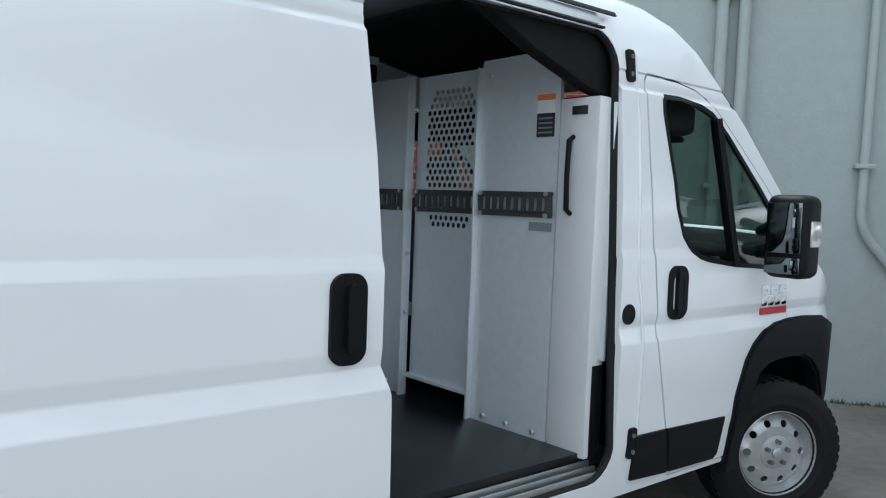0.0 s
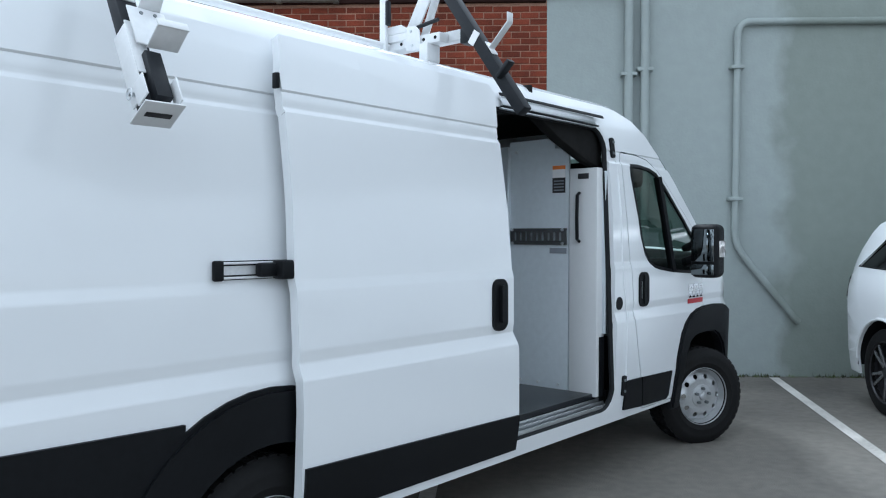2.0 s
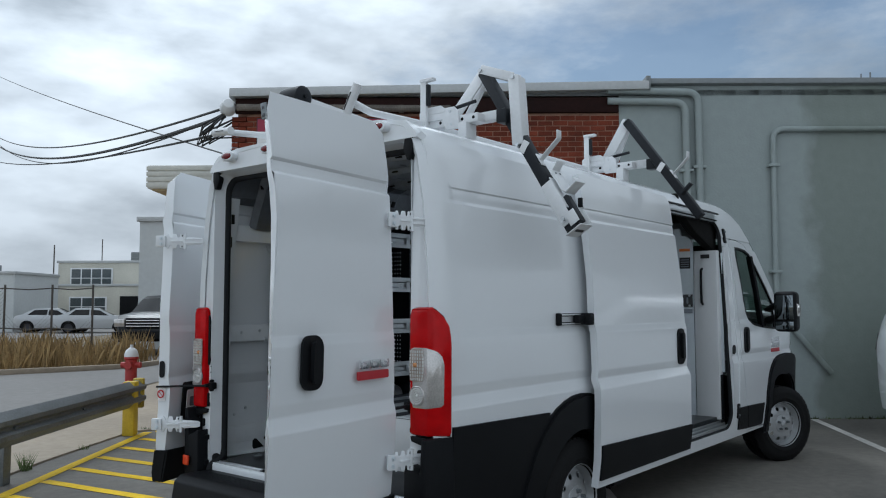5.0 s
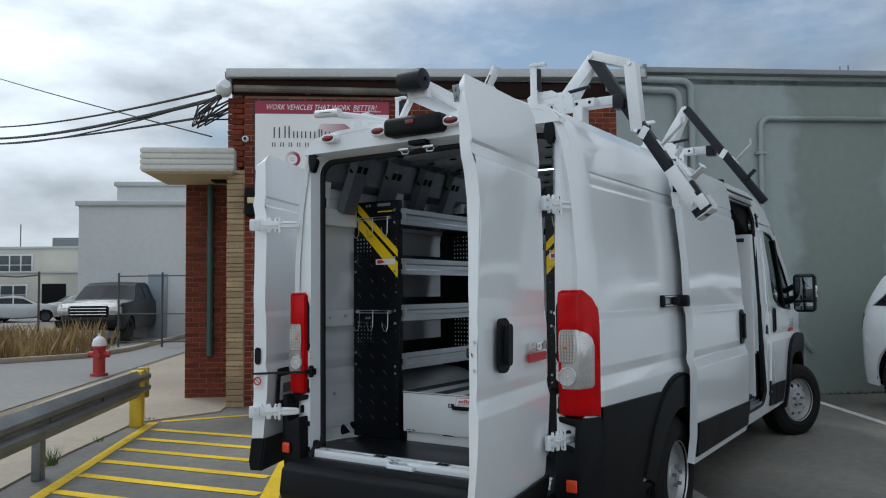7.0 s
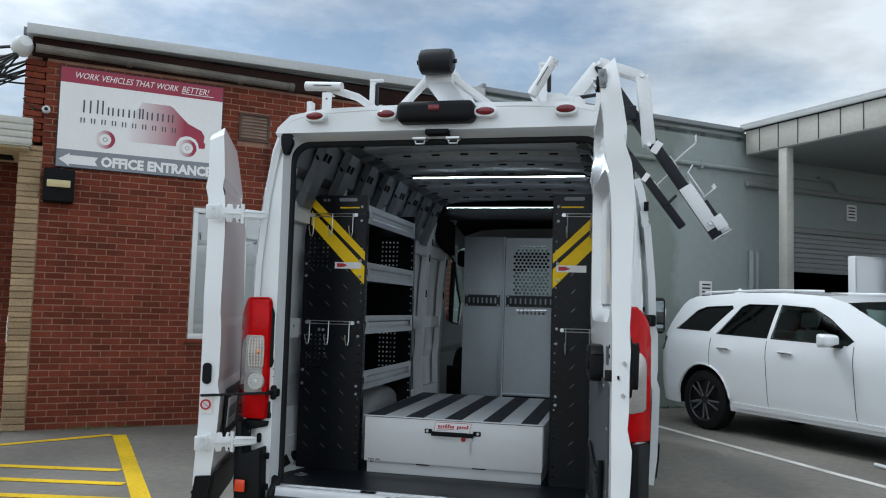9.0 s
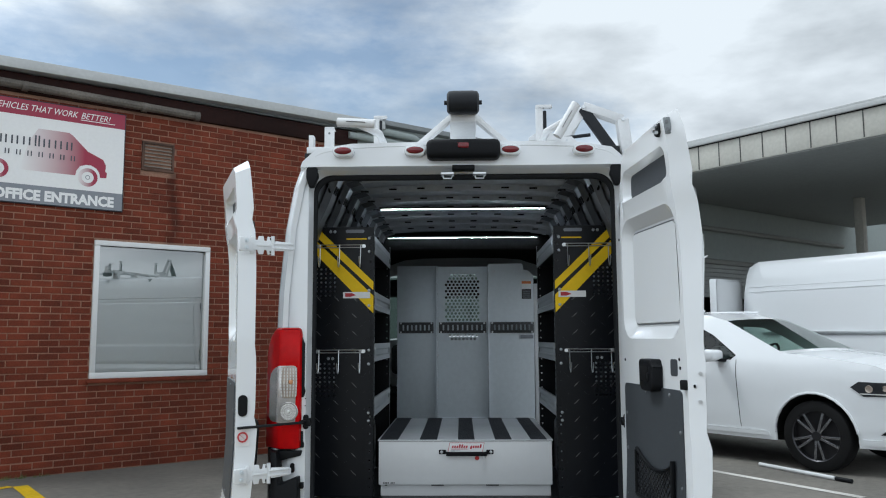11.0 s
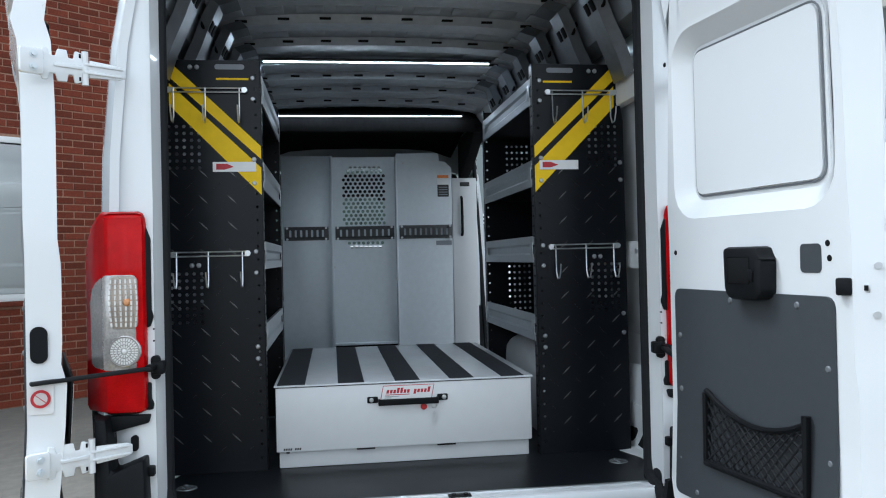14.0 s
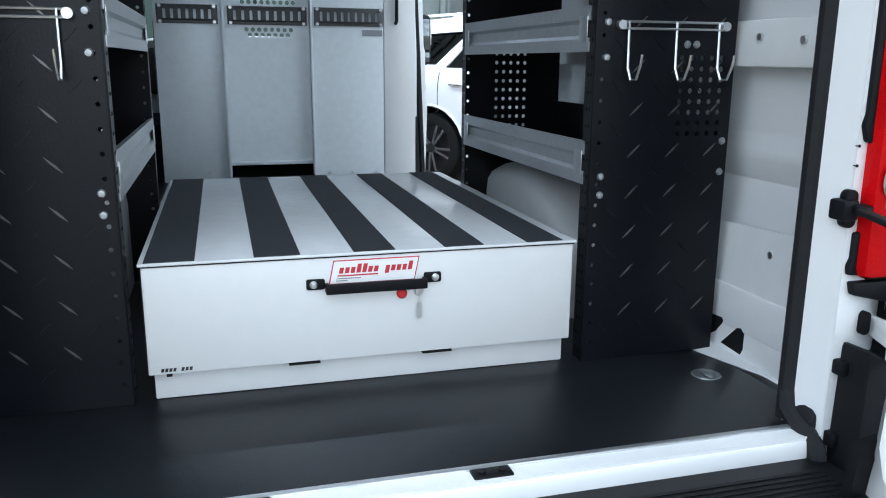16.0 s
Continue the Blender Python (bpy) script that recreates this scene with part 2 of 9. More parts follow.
BRICK = mat("red_brick", (0.165, 0.036, 0.018), 0.85, var=0.2, scale=14, bump=0.5, bscale=150, rand=0.26, spec=0.25)
MORTAR = mat("mortar", (0.31, 0.175, 0.12), 0.9, var=0.16, scale=12, bump=0.4, bscale=120)
STONE = mat("tan_stone_veneer", (0.36, 0.26, 0.15), 0.85, var=0.15, scale=10, bump=0.6, bscale=60, rand=0.2)
BROWNTRIM = mat("brown_painted_fascia", (0.030, 0.011, 0.009), 0.6, var=0.15, scale=4, stain=0.4, spec=0.12)
COPING = mat("pale_metal_coping", (0.46, 0.47, 0.47), 0.5, metal=0.2, var=0.05, scale=4)
GREYCOPING = mat("grey_metal_coping", (0.20, 0.215, 0.22), 0.55, metal=0.1, var=0.06, scale=4)
FASCIA = mat("cream_metal_fascia", (0.55, 0.54, 0.49), 0.6, var=0.06, scale=4, stain=0.12)
SOFFIT = mat("grey_soffit", (0.27, 0.28, 0.27), 0.7, var=0.05, scale=3)
CANOPYIN = mat("tan_canopy_underside", (0.52, 0.42, 0.25), 0.8, var=0.06, scale=5)
CREAM = mat("cream_painted_wall", (0.62, 0.60, 0.52), 0.8, var=0.06, scale=2, stain=0.15)
PALEGREY = mat("pale_grey_painted_wall", (0.58, 0.6, 0.6), 0.8, var=0.04, scale=1.2, stain=0.08)
GALVBOLT = mat("dull_zinc_bolt", (0.42, 0.44, 0.46), 0.4, metal=0.8, var=0.1, scale=20)
GALV = mat("galvanised_steel", (0.24, 0.26, 0.27), 0.45, metal=0.6, var=0.12, scale=9, stain=0.2)
DRYGRASS = mat("dry_grass", (0.36, 0.25, 0.11), 0.9, var=0.2, scale=9, rand=0.3)
GREEN = mat("weeds", (0.09, 0.13, 0.04), 0.8, var=0.2, scale=9, rand=0.3)
EARTH = mat("dry_earth", (0.2, 0.16, 0.1), 0.95, var=0.15, scale=2, bump=0.4, bscale=30)
WOODPOLE = mat("weathered_pole", (0.09, 0.08, 0.07), 0.85, var=0.15, scale=9)
CABLE = mat("black_cable", (0.012, 0.012, 0.012), 0.6, var=0.05)
GREENPAINT = mat("green_painted_pipe", (0.03, 0.075, 0.06), 0.5, var=0.1)
HYDRANTRED = mat("red_hydrant_paint", (0.45, 0.04, 0.035), 0.5, var=0.1, stain=0.2)
DARKPAINT = mat("black_vehicle_paint", (0.012, 0.014, 0.016), 0.4, var=0.02, coat=0.1, spec=0.25)
SILVERPAINT = mat("silver_vehicle_paint", (0.45, 0.46, 0.47), 0.3, metal=0.3, var=0.02, coat=0.5)
DARKWHEEL = mat("dark_alloy", (0.05, 0.05, 0.055), 0.3, metal=0.7, var=0.05)
GREYALLOY = mat("grey_alloy", (0.22, 0.22, 0.23), 0.25, metal=0.8, var=0.05)
ROLLER = mat("rolling_shutter_steel", (0.30, 0.32, 0.32), 0.55, metal=0.2, var=0.06)
SIGNRED = mat("crimson_print", (0.30, 0.015, 0.05), 0.4, var=0.02)
BLIND = mat("pale_window_blind", (0.40, 0.44, 0.435), 0.7, var=0.05, scale=3)


def led_material():
    m = bpy.data.materials.new("led_strip")
    m.use_nodes = True
    b = m.node_tree.nodes["Principled BSDF"]
    b.inputs["Emission Color"].default_value = (0.9, 0.95, 1.0, 1)
    b.inputs["Emission Strength"].default_value = 75
    return m


LED = led_material()


def wall_material():
    """Grey painted render with a large damp stain below the roof drain."""
    m = mat("grey_painted_render", (0.315, 0.355, 0.348), 0.75, var=0.035, scale=1.6, bump=0.3, bscale=30, stain=0.07)
    nt = m.node_tree
    n, l = nt.nodes.new, nt.links.new
    b = nt.nodes["Principled BSDF"]
    src = b.inputs["Base Color"].links[0].from_socket
    tc, sep, noi = n("ShaderNodeTexCoord"), n("ShaderNodeSeparateXYZ"), n("ShaderNodeTexNoise")
    l(tc.outputs["Object"], sep.inputs[0])
    l(tc.outputs["Object"], noi.inputs["Vector"])
    noi.inputs["Scale"].default_value, noi.inputs["Detail"].default_value = 1.8, 7
    def math_node(op, a, b_, c=None):
        k = n("ShaderNodeMath")
        k.operation = op
        for i, v in enumerate((a, b_, c)):
            if v is None:
                continue
            if isinstance(v, (int, float)):
                k.inputs[i].default_value = v
            else:
                l(v, k.inputs[i])
        return k.outputs[0]
    off = math_node("ABSOLUTE", math_node("SUBTRACT", sep.outputs["X"], 8.35), 0)
    off = math_node("MULTIPLY_ADD", noi.outputs["Fac"], 0.9, off)
    ramp = n("ShaderNodeValToRGB")
    ramp.color_ramp.elements[0].position, ramp.color_ramp.elements[1].position = 0.0, 1.0
    mr = n("ShaderNodeMapRange")
    mr.inputs["From Min"].default_value, mr.inputs["From Max"].default_value = 1.06, 1.28
    l(off, mr.inputs["Value"])
    l(mr.outputs["Result"], ramp.inputs["Fac"])
    ramp.color_ramp.elements[0].color, ramp.color_ramp.elements[1].color = (0.70, 0.71, 0.66, 1), (1, 1, 1, 1)
    mx = n("ShaderNodeMix")
    mx.data_type, mx.blend_type = "RGBA", "MULTIPLY"
    mx.inputs["Factor"].default_value = 1
    l(src, mx.inputs[6])
    l(ramp.outputs["Color"], mx.inputs[7])
    l(mx.outputs[2], b.inputs["Base Color"])
    return m


def damp_run(m):
    """A dark run of damp on the brick below the vent's corner, with a ragged edge."""
    nt = m.node_tree
    n, l = nt.nodes.new, nt.links.new
    b = nt.nodes["Principled BSDF"]
    src = b.inputs["Base Color"].links[0].from_socket
    geo, mp, sep, noi, add = n("ShaderNodeNewGeometry"), n("ShaderNodeMapping"), n("ShaderNodeSeparateXYZ"), n("ShaderNodeTexNoise"), n("ShaderNodeMath")
    mp.vector_type = "TEXTURE"
    mp.inputs["Location"].default_value, mp.inputs["Rotation"].default_value = (4.004, 5.408, 0), (0, 0, radians(-51.5))
    l(geo.outputs["Position"], mp.inputs["Vector"])
    l(mp.outputs["Vector"], sep.inputs[0])
    l(mp.outputs["Vector"], noi.inputs["Vector"])
    noi.inputs["Scale"].default_value, noi.inputs["Detail"].default_value = 4.0, 5
    off, wide, low, top, both, mx = (n("ShaderNodeMath"), n("ShaderNodeMapRange"), n("ShaderNodeMapRange"), n("ShaderNodeMapRange"), n("ShaderNodeMath"), n("ShaderNodeMix"))
    add.operation, off.operation, both.operation = "MULTIPLY_ADD", "ABSOLUTE", "MULTIPLY"
    l(noi.outputs["Fac"], add.inputs[0])
    add.inputs[1].default_value = 0.30
    l(sep.outputs["X"], add.inputs[2])
    shift = n("ShaderNodeMath")
    shift.operation = "SUBTRACT"
    l(add.outputs[0], shift.inputs[0])
    shift.inputs[1].default_value = 2.50
    l(shift.outputs[0], off.inputs[0])
    for node, src_socket, lo, hi, t0, t1 in ((wide, off.outputs[0], 0.02, 0.11, 1.0, 0.0), (low, sep.outputs["Z"], 2.4, 2.9, 0.0, 1.0), (top, sep.outputs["Z"], 3.5, 3.56, 1.0, 0.0)):
        l(src_socket, node.inputs["Value"])
        node.inputs["From Min"].default_value, node.inputs["From Max"].default_value = lo, hi
        node.inputs["To Min"].default_value, node.inputs["To Max"].default_value = t0, t1
    l(wide.outputs["Result"], both.inputs[0])
    l(low.outputs["Result"], both.inputs[1])
    all3 = n("ShaderNodeMath")
    all3.operation = "MULTIPLY"
    l(both.outputs[0], all3.inputs[0])
    l(top.outputs["Result"], all3.inputs[1])
    mx.data_type, mx.blend_type = "RGBA", "MULTIPLY"
    l(all3.outputs[0], mx.inputs["Factor"])
    l(src, mx.inputs[6])
    mx.inputs[7].default_value = (0.45, 0.42, 0.42, 1)
    l(mx.outputs[2], b.inputs["Base Color"])


damp_run(BRICK)
damp_run(MORTAR)
RENDERWALL = wall_material()

# ---- mesh helpers ----


def finish(bm, angle=35):
    bmesh.ops.remove_doubles(bm, verts=bm.verts, dist=1e-5)
    bmesh.ops.recalc_face_normals(bm, faces=bm.faces)
    me = bpy.data.meshes.new("m")
    bm.to_mesh(me)
    bm.free()
    me.polygons.foreach_set("use_smooth", [True] * len(me.polygons))
    me.set_sharp_from_angle(angle=radians(angle))
    return me


def solid(name, bm, material, m=None, angle=35):
    """A top-level mesh object."""
    me = finish(bm, angle)
    me.name = name
    me.materials.append(material)
    ob = new(name, me)
    if m is not None:
        ob.matrix_world = m
    return ob


def part(name, bm, material, parent, label="", angle=35):
    """One mesh under a thing or a part, its coordinates in the parent's space."""
    ob = solid(name, bm, material, None, angle)
    ob.parent = parent
    if label:
        ob["label"] = label
    return ob


def thing(name, label, category, m=None, group="", kind=""):
    ob = new(name)
    ob.empty_display_size = 0.1
    if m is not None:
        ob.matrix_world = m
    return tagged(ob, label, category, group, kind)


def B():
    return bmesh.new()


def merge(bm, src, m=None):
    table = {}
    for v in src.verts:
        table[v] = bm.verts.new(m @ v.co if m is not None else v.co)
    for f in src.faces:
        try:
            bm.faces.new([table[v] for v in f.verts])
        except ValueError:
            pass
    src.free()
    return bm


def box(bm, lo, hi, bev=0.0, m=None, seg=2):
    t = bmesh.new()
    bmesh.ops.create_cube(t, size=1.0)
    for v in t.verts:
        v.co = Vector([lo[i] + (v.co[i] + 0.5) * (hi[i] - lo[i]) for i in range(3)])
    if bev:
        bmesh.ops.bevel(t, geom=t.edges[:], offset=bev, segments=seg, affect="EDGES", profile=0.5)
    return merge(bm, t, m)


def bar(bm, p, q, w, h, bev=0.0, up=(0, 0, 1)):
    """A rectangular bar from p to q, w across and h along up."""
    p, q = Vector(p), Vector(q)
    d = q - p
    z = d.normalized()
    x = Vector(up).cross(z)
    if x.length < 1e-4:
        x = Vector((1, 0, 0)).cross(z)
    x.normalize()
    y = z.cross(x)
    m = Matrix.Translation(p) @ Matrix((x, y, z)).transposed().to_4x4()
    return box(bm, (-w / 2, -h / 2, 0), (w / 2, h / 2, d.length), bev, m)


def cyl(bm, p, q, r, seg=16, r2=None, cap=True):
    p, q = Vector(p), Vector(q)
    d = q - p
    t = bmesh.new()
    bmesh.ops.create_cone(t, cap_ends=cap, segments=seg, radius1=r, radius2=r if r2 is None else r2, depth=d.length)
    m = Matrix.Translation((p + q) / 2) @ d.to_track_quat("Z", "Y").to_matrix().to_4x4()
    return merge(bm, t, m)


def tube(bm, pts, r, seg=8, closed=False):
    """A round bar along points."""
    pts = [Vector(p) for p in pts]
    rings, n = [], len(pts)
    side = None
    for i, p in enumerate(pts):
        a = pts[i - 1] if (i or closed) else p
        b = pts[(i + 1) % n] if (i < n - 1 or closed) else p
        d = (b - a).normalized()
        if side is None:
            side = d.orthogonal().normalized()
        side = (side - d * side.dot(d)).normalized()
        up = d.cross(side)
        rings.append([bm.verts.new(p + r * (math.cos(k) * side + math.sin(k) * up)) for k in np.linspace(0, 2 * math.pi, seg, endpoint=False)])
    for i in range(n if closed else n - 1):
        a, b = rings[i], rings[(i + 1) % n]
        for k in range(seg):
            bm.faces.new((a[k], a[(k + 1) % seg], b[(k + 1) % seg], b[k]))
    if not closed:
        bm.faces.new(rings[0][::-1])
        bm.faces.new(rings[-1])
    return bm


def lathe(bm, prof, seg=32, m=None):
    """Turns a profile of (radius, height) round the z axis."""
    t = bmesh.new()
    rings = []
    for r, z in prof:
        if r < 1e-6:
            rings.append([t.verts.new((0, 0, z))])
        else:
            rings.append([t.verts.new((r * math.cos(a), r * math.sin(a), z)) for a in np.linspace(0, 2 * math.pi, seg, endpoint=False)])
    for a, b in zip(rings, rings[1:]):
        for k in range(seg):
            k2 = (k + 1) % seg
            f = [a[k % len(a)], a[k2 % len(a)], b[k2 % len(b)], b[k % len(b)]]
            f = list(dict.fromkeys(f))
            if len(f) > 2:
                t.faces.new(f)
    return merge(bm, t, m)


def rr(a0, b0, a1, b1, r, seg=5):
    """A rectangle with round corners, as points."""
    out = []
    for ca, cb, s in ((a1 - r, b1 - r, 0), (a0 + r, b1 - r, 90), (a0 + r, b0 + r, 180), (a1 - r, b0 + r, 270)):
        out += [(ca + r * math.cos(radians(s + 90 * k / seg)), cb + r * math.sin(radians(s + 90 * k / seg))) for k in range(seg + 1)]
    return out


def arc(ca, cb, r, s, e, n=12, rb=None):
    return [(ca + r * math.cos(radians(a)), cb + (rb or r) * math.sin(radians(a))) for a in np.linspace(s, e, n)]


def sheet(bm, outline, holes=(), f=None, thick=0.0, ca=(), cb=(), m=None):
    """A plate with holes: drawn flat as (a, b), cut at lines of a and b, mapped by f(a, b) to space and thickened."""
    t = bmesh.new()
    for loop in (outline, *holes):
        vs = [t.verts.new((a, b, 0)) for a, b in loop]
        for i in range(len(vs)):
            t.edges.new((vs[i], vs[(i + 1) % len(vs)]))
    bmesh.ops.triangle_fill(t, use_beauty=True, use_dissolve=False, edges=t.edges[:], normal=(0, 0, 1))
    for axis, cuts in ((0, ca), (1, cb)):
        for c in cuts:
            co, no = [0, 0, 0], [0, 0, 0]
            co[axis], no[axis] = c, 1
            bmesh.ops.bisect_plane(t, geom=t.verts[:] + t.edges[:] + t.faces[:], plane_co=co, plane_no=no, dist=1e-5)
    bmesh.ops.recalc_face_normals(t, faces=t.faces)
    if f is not None:
        for v in t.verts:
            v.co = Vector(f(v.co.x, v.co.y))
    if thick:
        t.normal_update()
        back = {v: t.verts.new(v.co - v.normal * thick) for v in t.verts[:]}
        rim = [tuple(e.verts) for e in t.edges if len(e.link_faces) == 1]
        for fc in t.faces[:]:
            t.faces.new([back[v] for v in reversed(fc.verts)])
        for a, b in rim:
            t.faces.new((a, b, back[b], back[a]))
    return merge(bm, t, m)


def prism(bm, outline, lo, hi, axis="y", bev=0.0, m=None):
    """Extrudes an outline (a, b): along y it is (x, z), along x (y, z), along z (x, y)."""
    t = bmesh.new()
    put = {"y": lambda a, b, c: (a, c, b), "x": lambda a, b, c: (c, a, b), "z": lambda a, b, c: (a, b, c)}[axis]
    va = [t.verts.new(put(a, b, lo)) for a, b in outline]
    vb = [t.verts.new(put(a, b, hi)) for a, b in outline]
    k = len(va)
    t.faces.new(va)
    t.faces.new(vb[::-1])
    for i in range(k):
        t.faces.new((va[i], vb[i], vb[(i + 1) % k], va[(i + 1) % k]))
    bmesh.ops.recalc_face_normals(t, faces=t.faces)
    if bev:
        bmesh.ops.bevel(t, geom=[e for e in t.edges if len(e.link_faces) == 2 and e.calc_face_angle(0) > 0.5], offset=bev, segments=2, affect="EDGES", profile=0.5)
    return merge(bm, t, m)


def words(text, size, m, material, parent, name="lettering", depth=0.001, shear=0.0, wide=1.0, align="LEFT", bold=0.0):
    """Raised letters in the built-in font, as a mesh."""
    cu = bpy.data.curves.new("t", "FONT")
    cu.body, cu.size, cu.extrude, cu.shear, cu.align_x, cu.resolution_u = text, size, depth, shear, align, 2
    cu.offset = bold
    tmp = bpy.data.objects.new("t", cu)
    scene.collection.objects.link(tmp)
    me = bpy.data.meshes.new_from_object(tmp.evaluated_get(bpy.context.evaluated_depsgraph_get()))
    bpy.data.objects.remove(tmp)
    me.materials.append(material)
    ob = new(name, me)
    ob.parent = parent
    ob.matrix_basis = m @ Matrix.Diagonal((wide, 1, 1, 1))
    return ob


SITE = pose(4.004, 5.408, 0, 0, 0, -51.5)     # along the building: x to its right, y into it

# ---- the cargo van: x forward from the rear door plane, y to its left ----
WZ = [0.30, 0.45, 0.60, 0.95, 1.024, 1.089, 1.138, 1.25, 1.37, 1.41, 1.45, 1.70, 2.05, 2.28, 2.37, 2.44, 2.49]
WY = [0.975, 1.000, 1.018, 1.029, 1.030, 1.010, 1.017, 1.0165, 1.0155, 1.005, 1.004, 0.997, 0.966, 0.925, 0.893, 0.84, 0.74]
GZ, GD = [2.052, 2.064, 2.074, 2.086, 2.122, 2.130, 2.138], [0.0, 0.009, 0.011, 0.006, 0.006, 0.008, 0.0]
REAR, FRONT, HUB = 1.335, 5.44, 0.345


def half(x, z):
    """Half the body's width at a place along it and a height."""
    w = float(np.interp(z, WZ, WY)) - float(np.interp(z, GZ, GD)) * float(np.interp(x, [0.15, 0.19], [0, 1]))
    if x > 4.3:
        w -= 0.02 * (x - 4.3) * max(0.0, z - 1.3)
    if x > 5.75:
        w -= 0.26 * ((x - 5.75) / 0.5) ** 2.2
    if x < 0.12:
        w -= 0.05 * (1 - max(x, 0.0) / 0.12) ** 2
    return w


van = thing("cargo_van", "white high-roof cargo van with rear and side doors open", "van")


def right(off=0.0):
    return lambda x, z: (x, -half(x, z) - off, z)


def left(off=0.0):
    return lambda x, z: (x, half(x, z) + off, z)


CREASE = [z + d for z in (1.024, 1.089, 1.138, 1.37, 1.41) for d in (-0.007, 0.007)]
ZC = sorted(WZ[1:-1] + GZ + CREASE)
XC = [0.04, 0.08, 0.12, 0.15, 0.19] + [0.19 + 0.19 * k for k in range(1, 21)]
XCAB = [4.6, 4.9, 5.15, 5.4, 5.6, 5.8, 5.95, 6.1]
ARCH = 0.47


def quarter_outline():
    return [(0.0, 0.44), *arc(REAR, HUB, ARCH, 168, 12, 16), (2.0, 0.38), (4.20, 0.38), (4.20, 2.44), (0.0, 2.44)]


OPENING = rr(2.66, 0.47, 4.045, 2.275, 0.13)
CABTOP = [(4.20, 2.44), (4.32, 2.43), (4.47, 2.38), (4.63, 2.29), (4.82, 2.14), (5.02, 1.98), (5.34, 1.69), (5.57, 1.455)]
ARCHCUT = [(4.99, 0.38), (5.0, 0.55), (5.03, 0.71), (5.10, 0.82), (5.20, 0.865), (5.30, 0.88), (5.44, 0.885), (5.60, 0.875), (5.71, 0.83), (5.80, 0.75), (5.87, 0.61), (5.90, 0.45)]
CABSIDE = [*ARCHCUT, (6.05, 0.34), (6.2, 0.4), (6.24, 0.7), (6.2, 0.92), (6.05, 1.10), (5.82, 1.27), *CABTOP[::-1], (4.20, 0.38), (4.88, 0.38)]
FDOOR = [(4.47, 0.40), (4.406, 0.601), (4.34, 0.834), (4.282, 1.046), (4.296, 1.127), (4.266, 1.343), (4.225, 1.741), (4.208, 2.11), (4.235, 2.14), (4.456, 2.135), (4.60, 2.115), (4.70, 2.08), (4.861, 1.973), (5.10, 1.79), (5.36, 1.585), (5.40, 1.26), (5.43, 1.055), (5.38, 1.02), (5.2, 0.99), (5.06, 0.88), (4.97, 0.66), (4.94, 0.40)]
FWIN = [(4.42, 1.582), (4.473, 1.461), (4.545, 1.391), (4.60, 1.363), (4.676, 1.347), (4.897, 1.321), (5.30, 1.297), (5.315, 1.56), (5.191, 1.656), (4.858, 1.934), (4.725, 2.025), (4.622, 2.052), (4.467, 2.07), (4.345, 2.066), (4.322, 2.04), (4.325, 1.98)]


def shrink(loop, k):
    """The loop moved inwards by k."""
    out, n = [], len(loop)
    area = sum(loop[i][0] * loop[(i + 1) % n][1] - loop[(i + 1) % n][0] * loop[i][1] for i in range(n))
    s = 1 if area > 0 else -1
    for i in range(n):
        a, b, c = (Vector(loop[j % n]) for j in (i - 1, i, i + 1))
        d1, d2 = (b - a).normalized(), (c - b).normalized()
        nn = Vector((-d1.y - d2.y, d1.x + d2.x))
        if nn.length < 1e-6:
            nn = Vector((-d1.y, d1.x))
        nn.normalize()
        cosv = max(0.4, nn.dot(Vector((-d1.y, d1.x))))
        out.append(tuple(b + s * nn * k / cosv))
    return out


# body sides
bm = B()
sheet(bm, quarter_outline(), [OPENING], right(), 0.03, XC, ZC)
part("side_panel", bm, PAINT, van)
bm = B()
sheet(bm, quarter_outline(), [], left(), -0.03, XC, ZC)
part("side_panel", bm, PAINT, van)
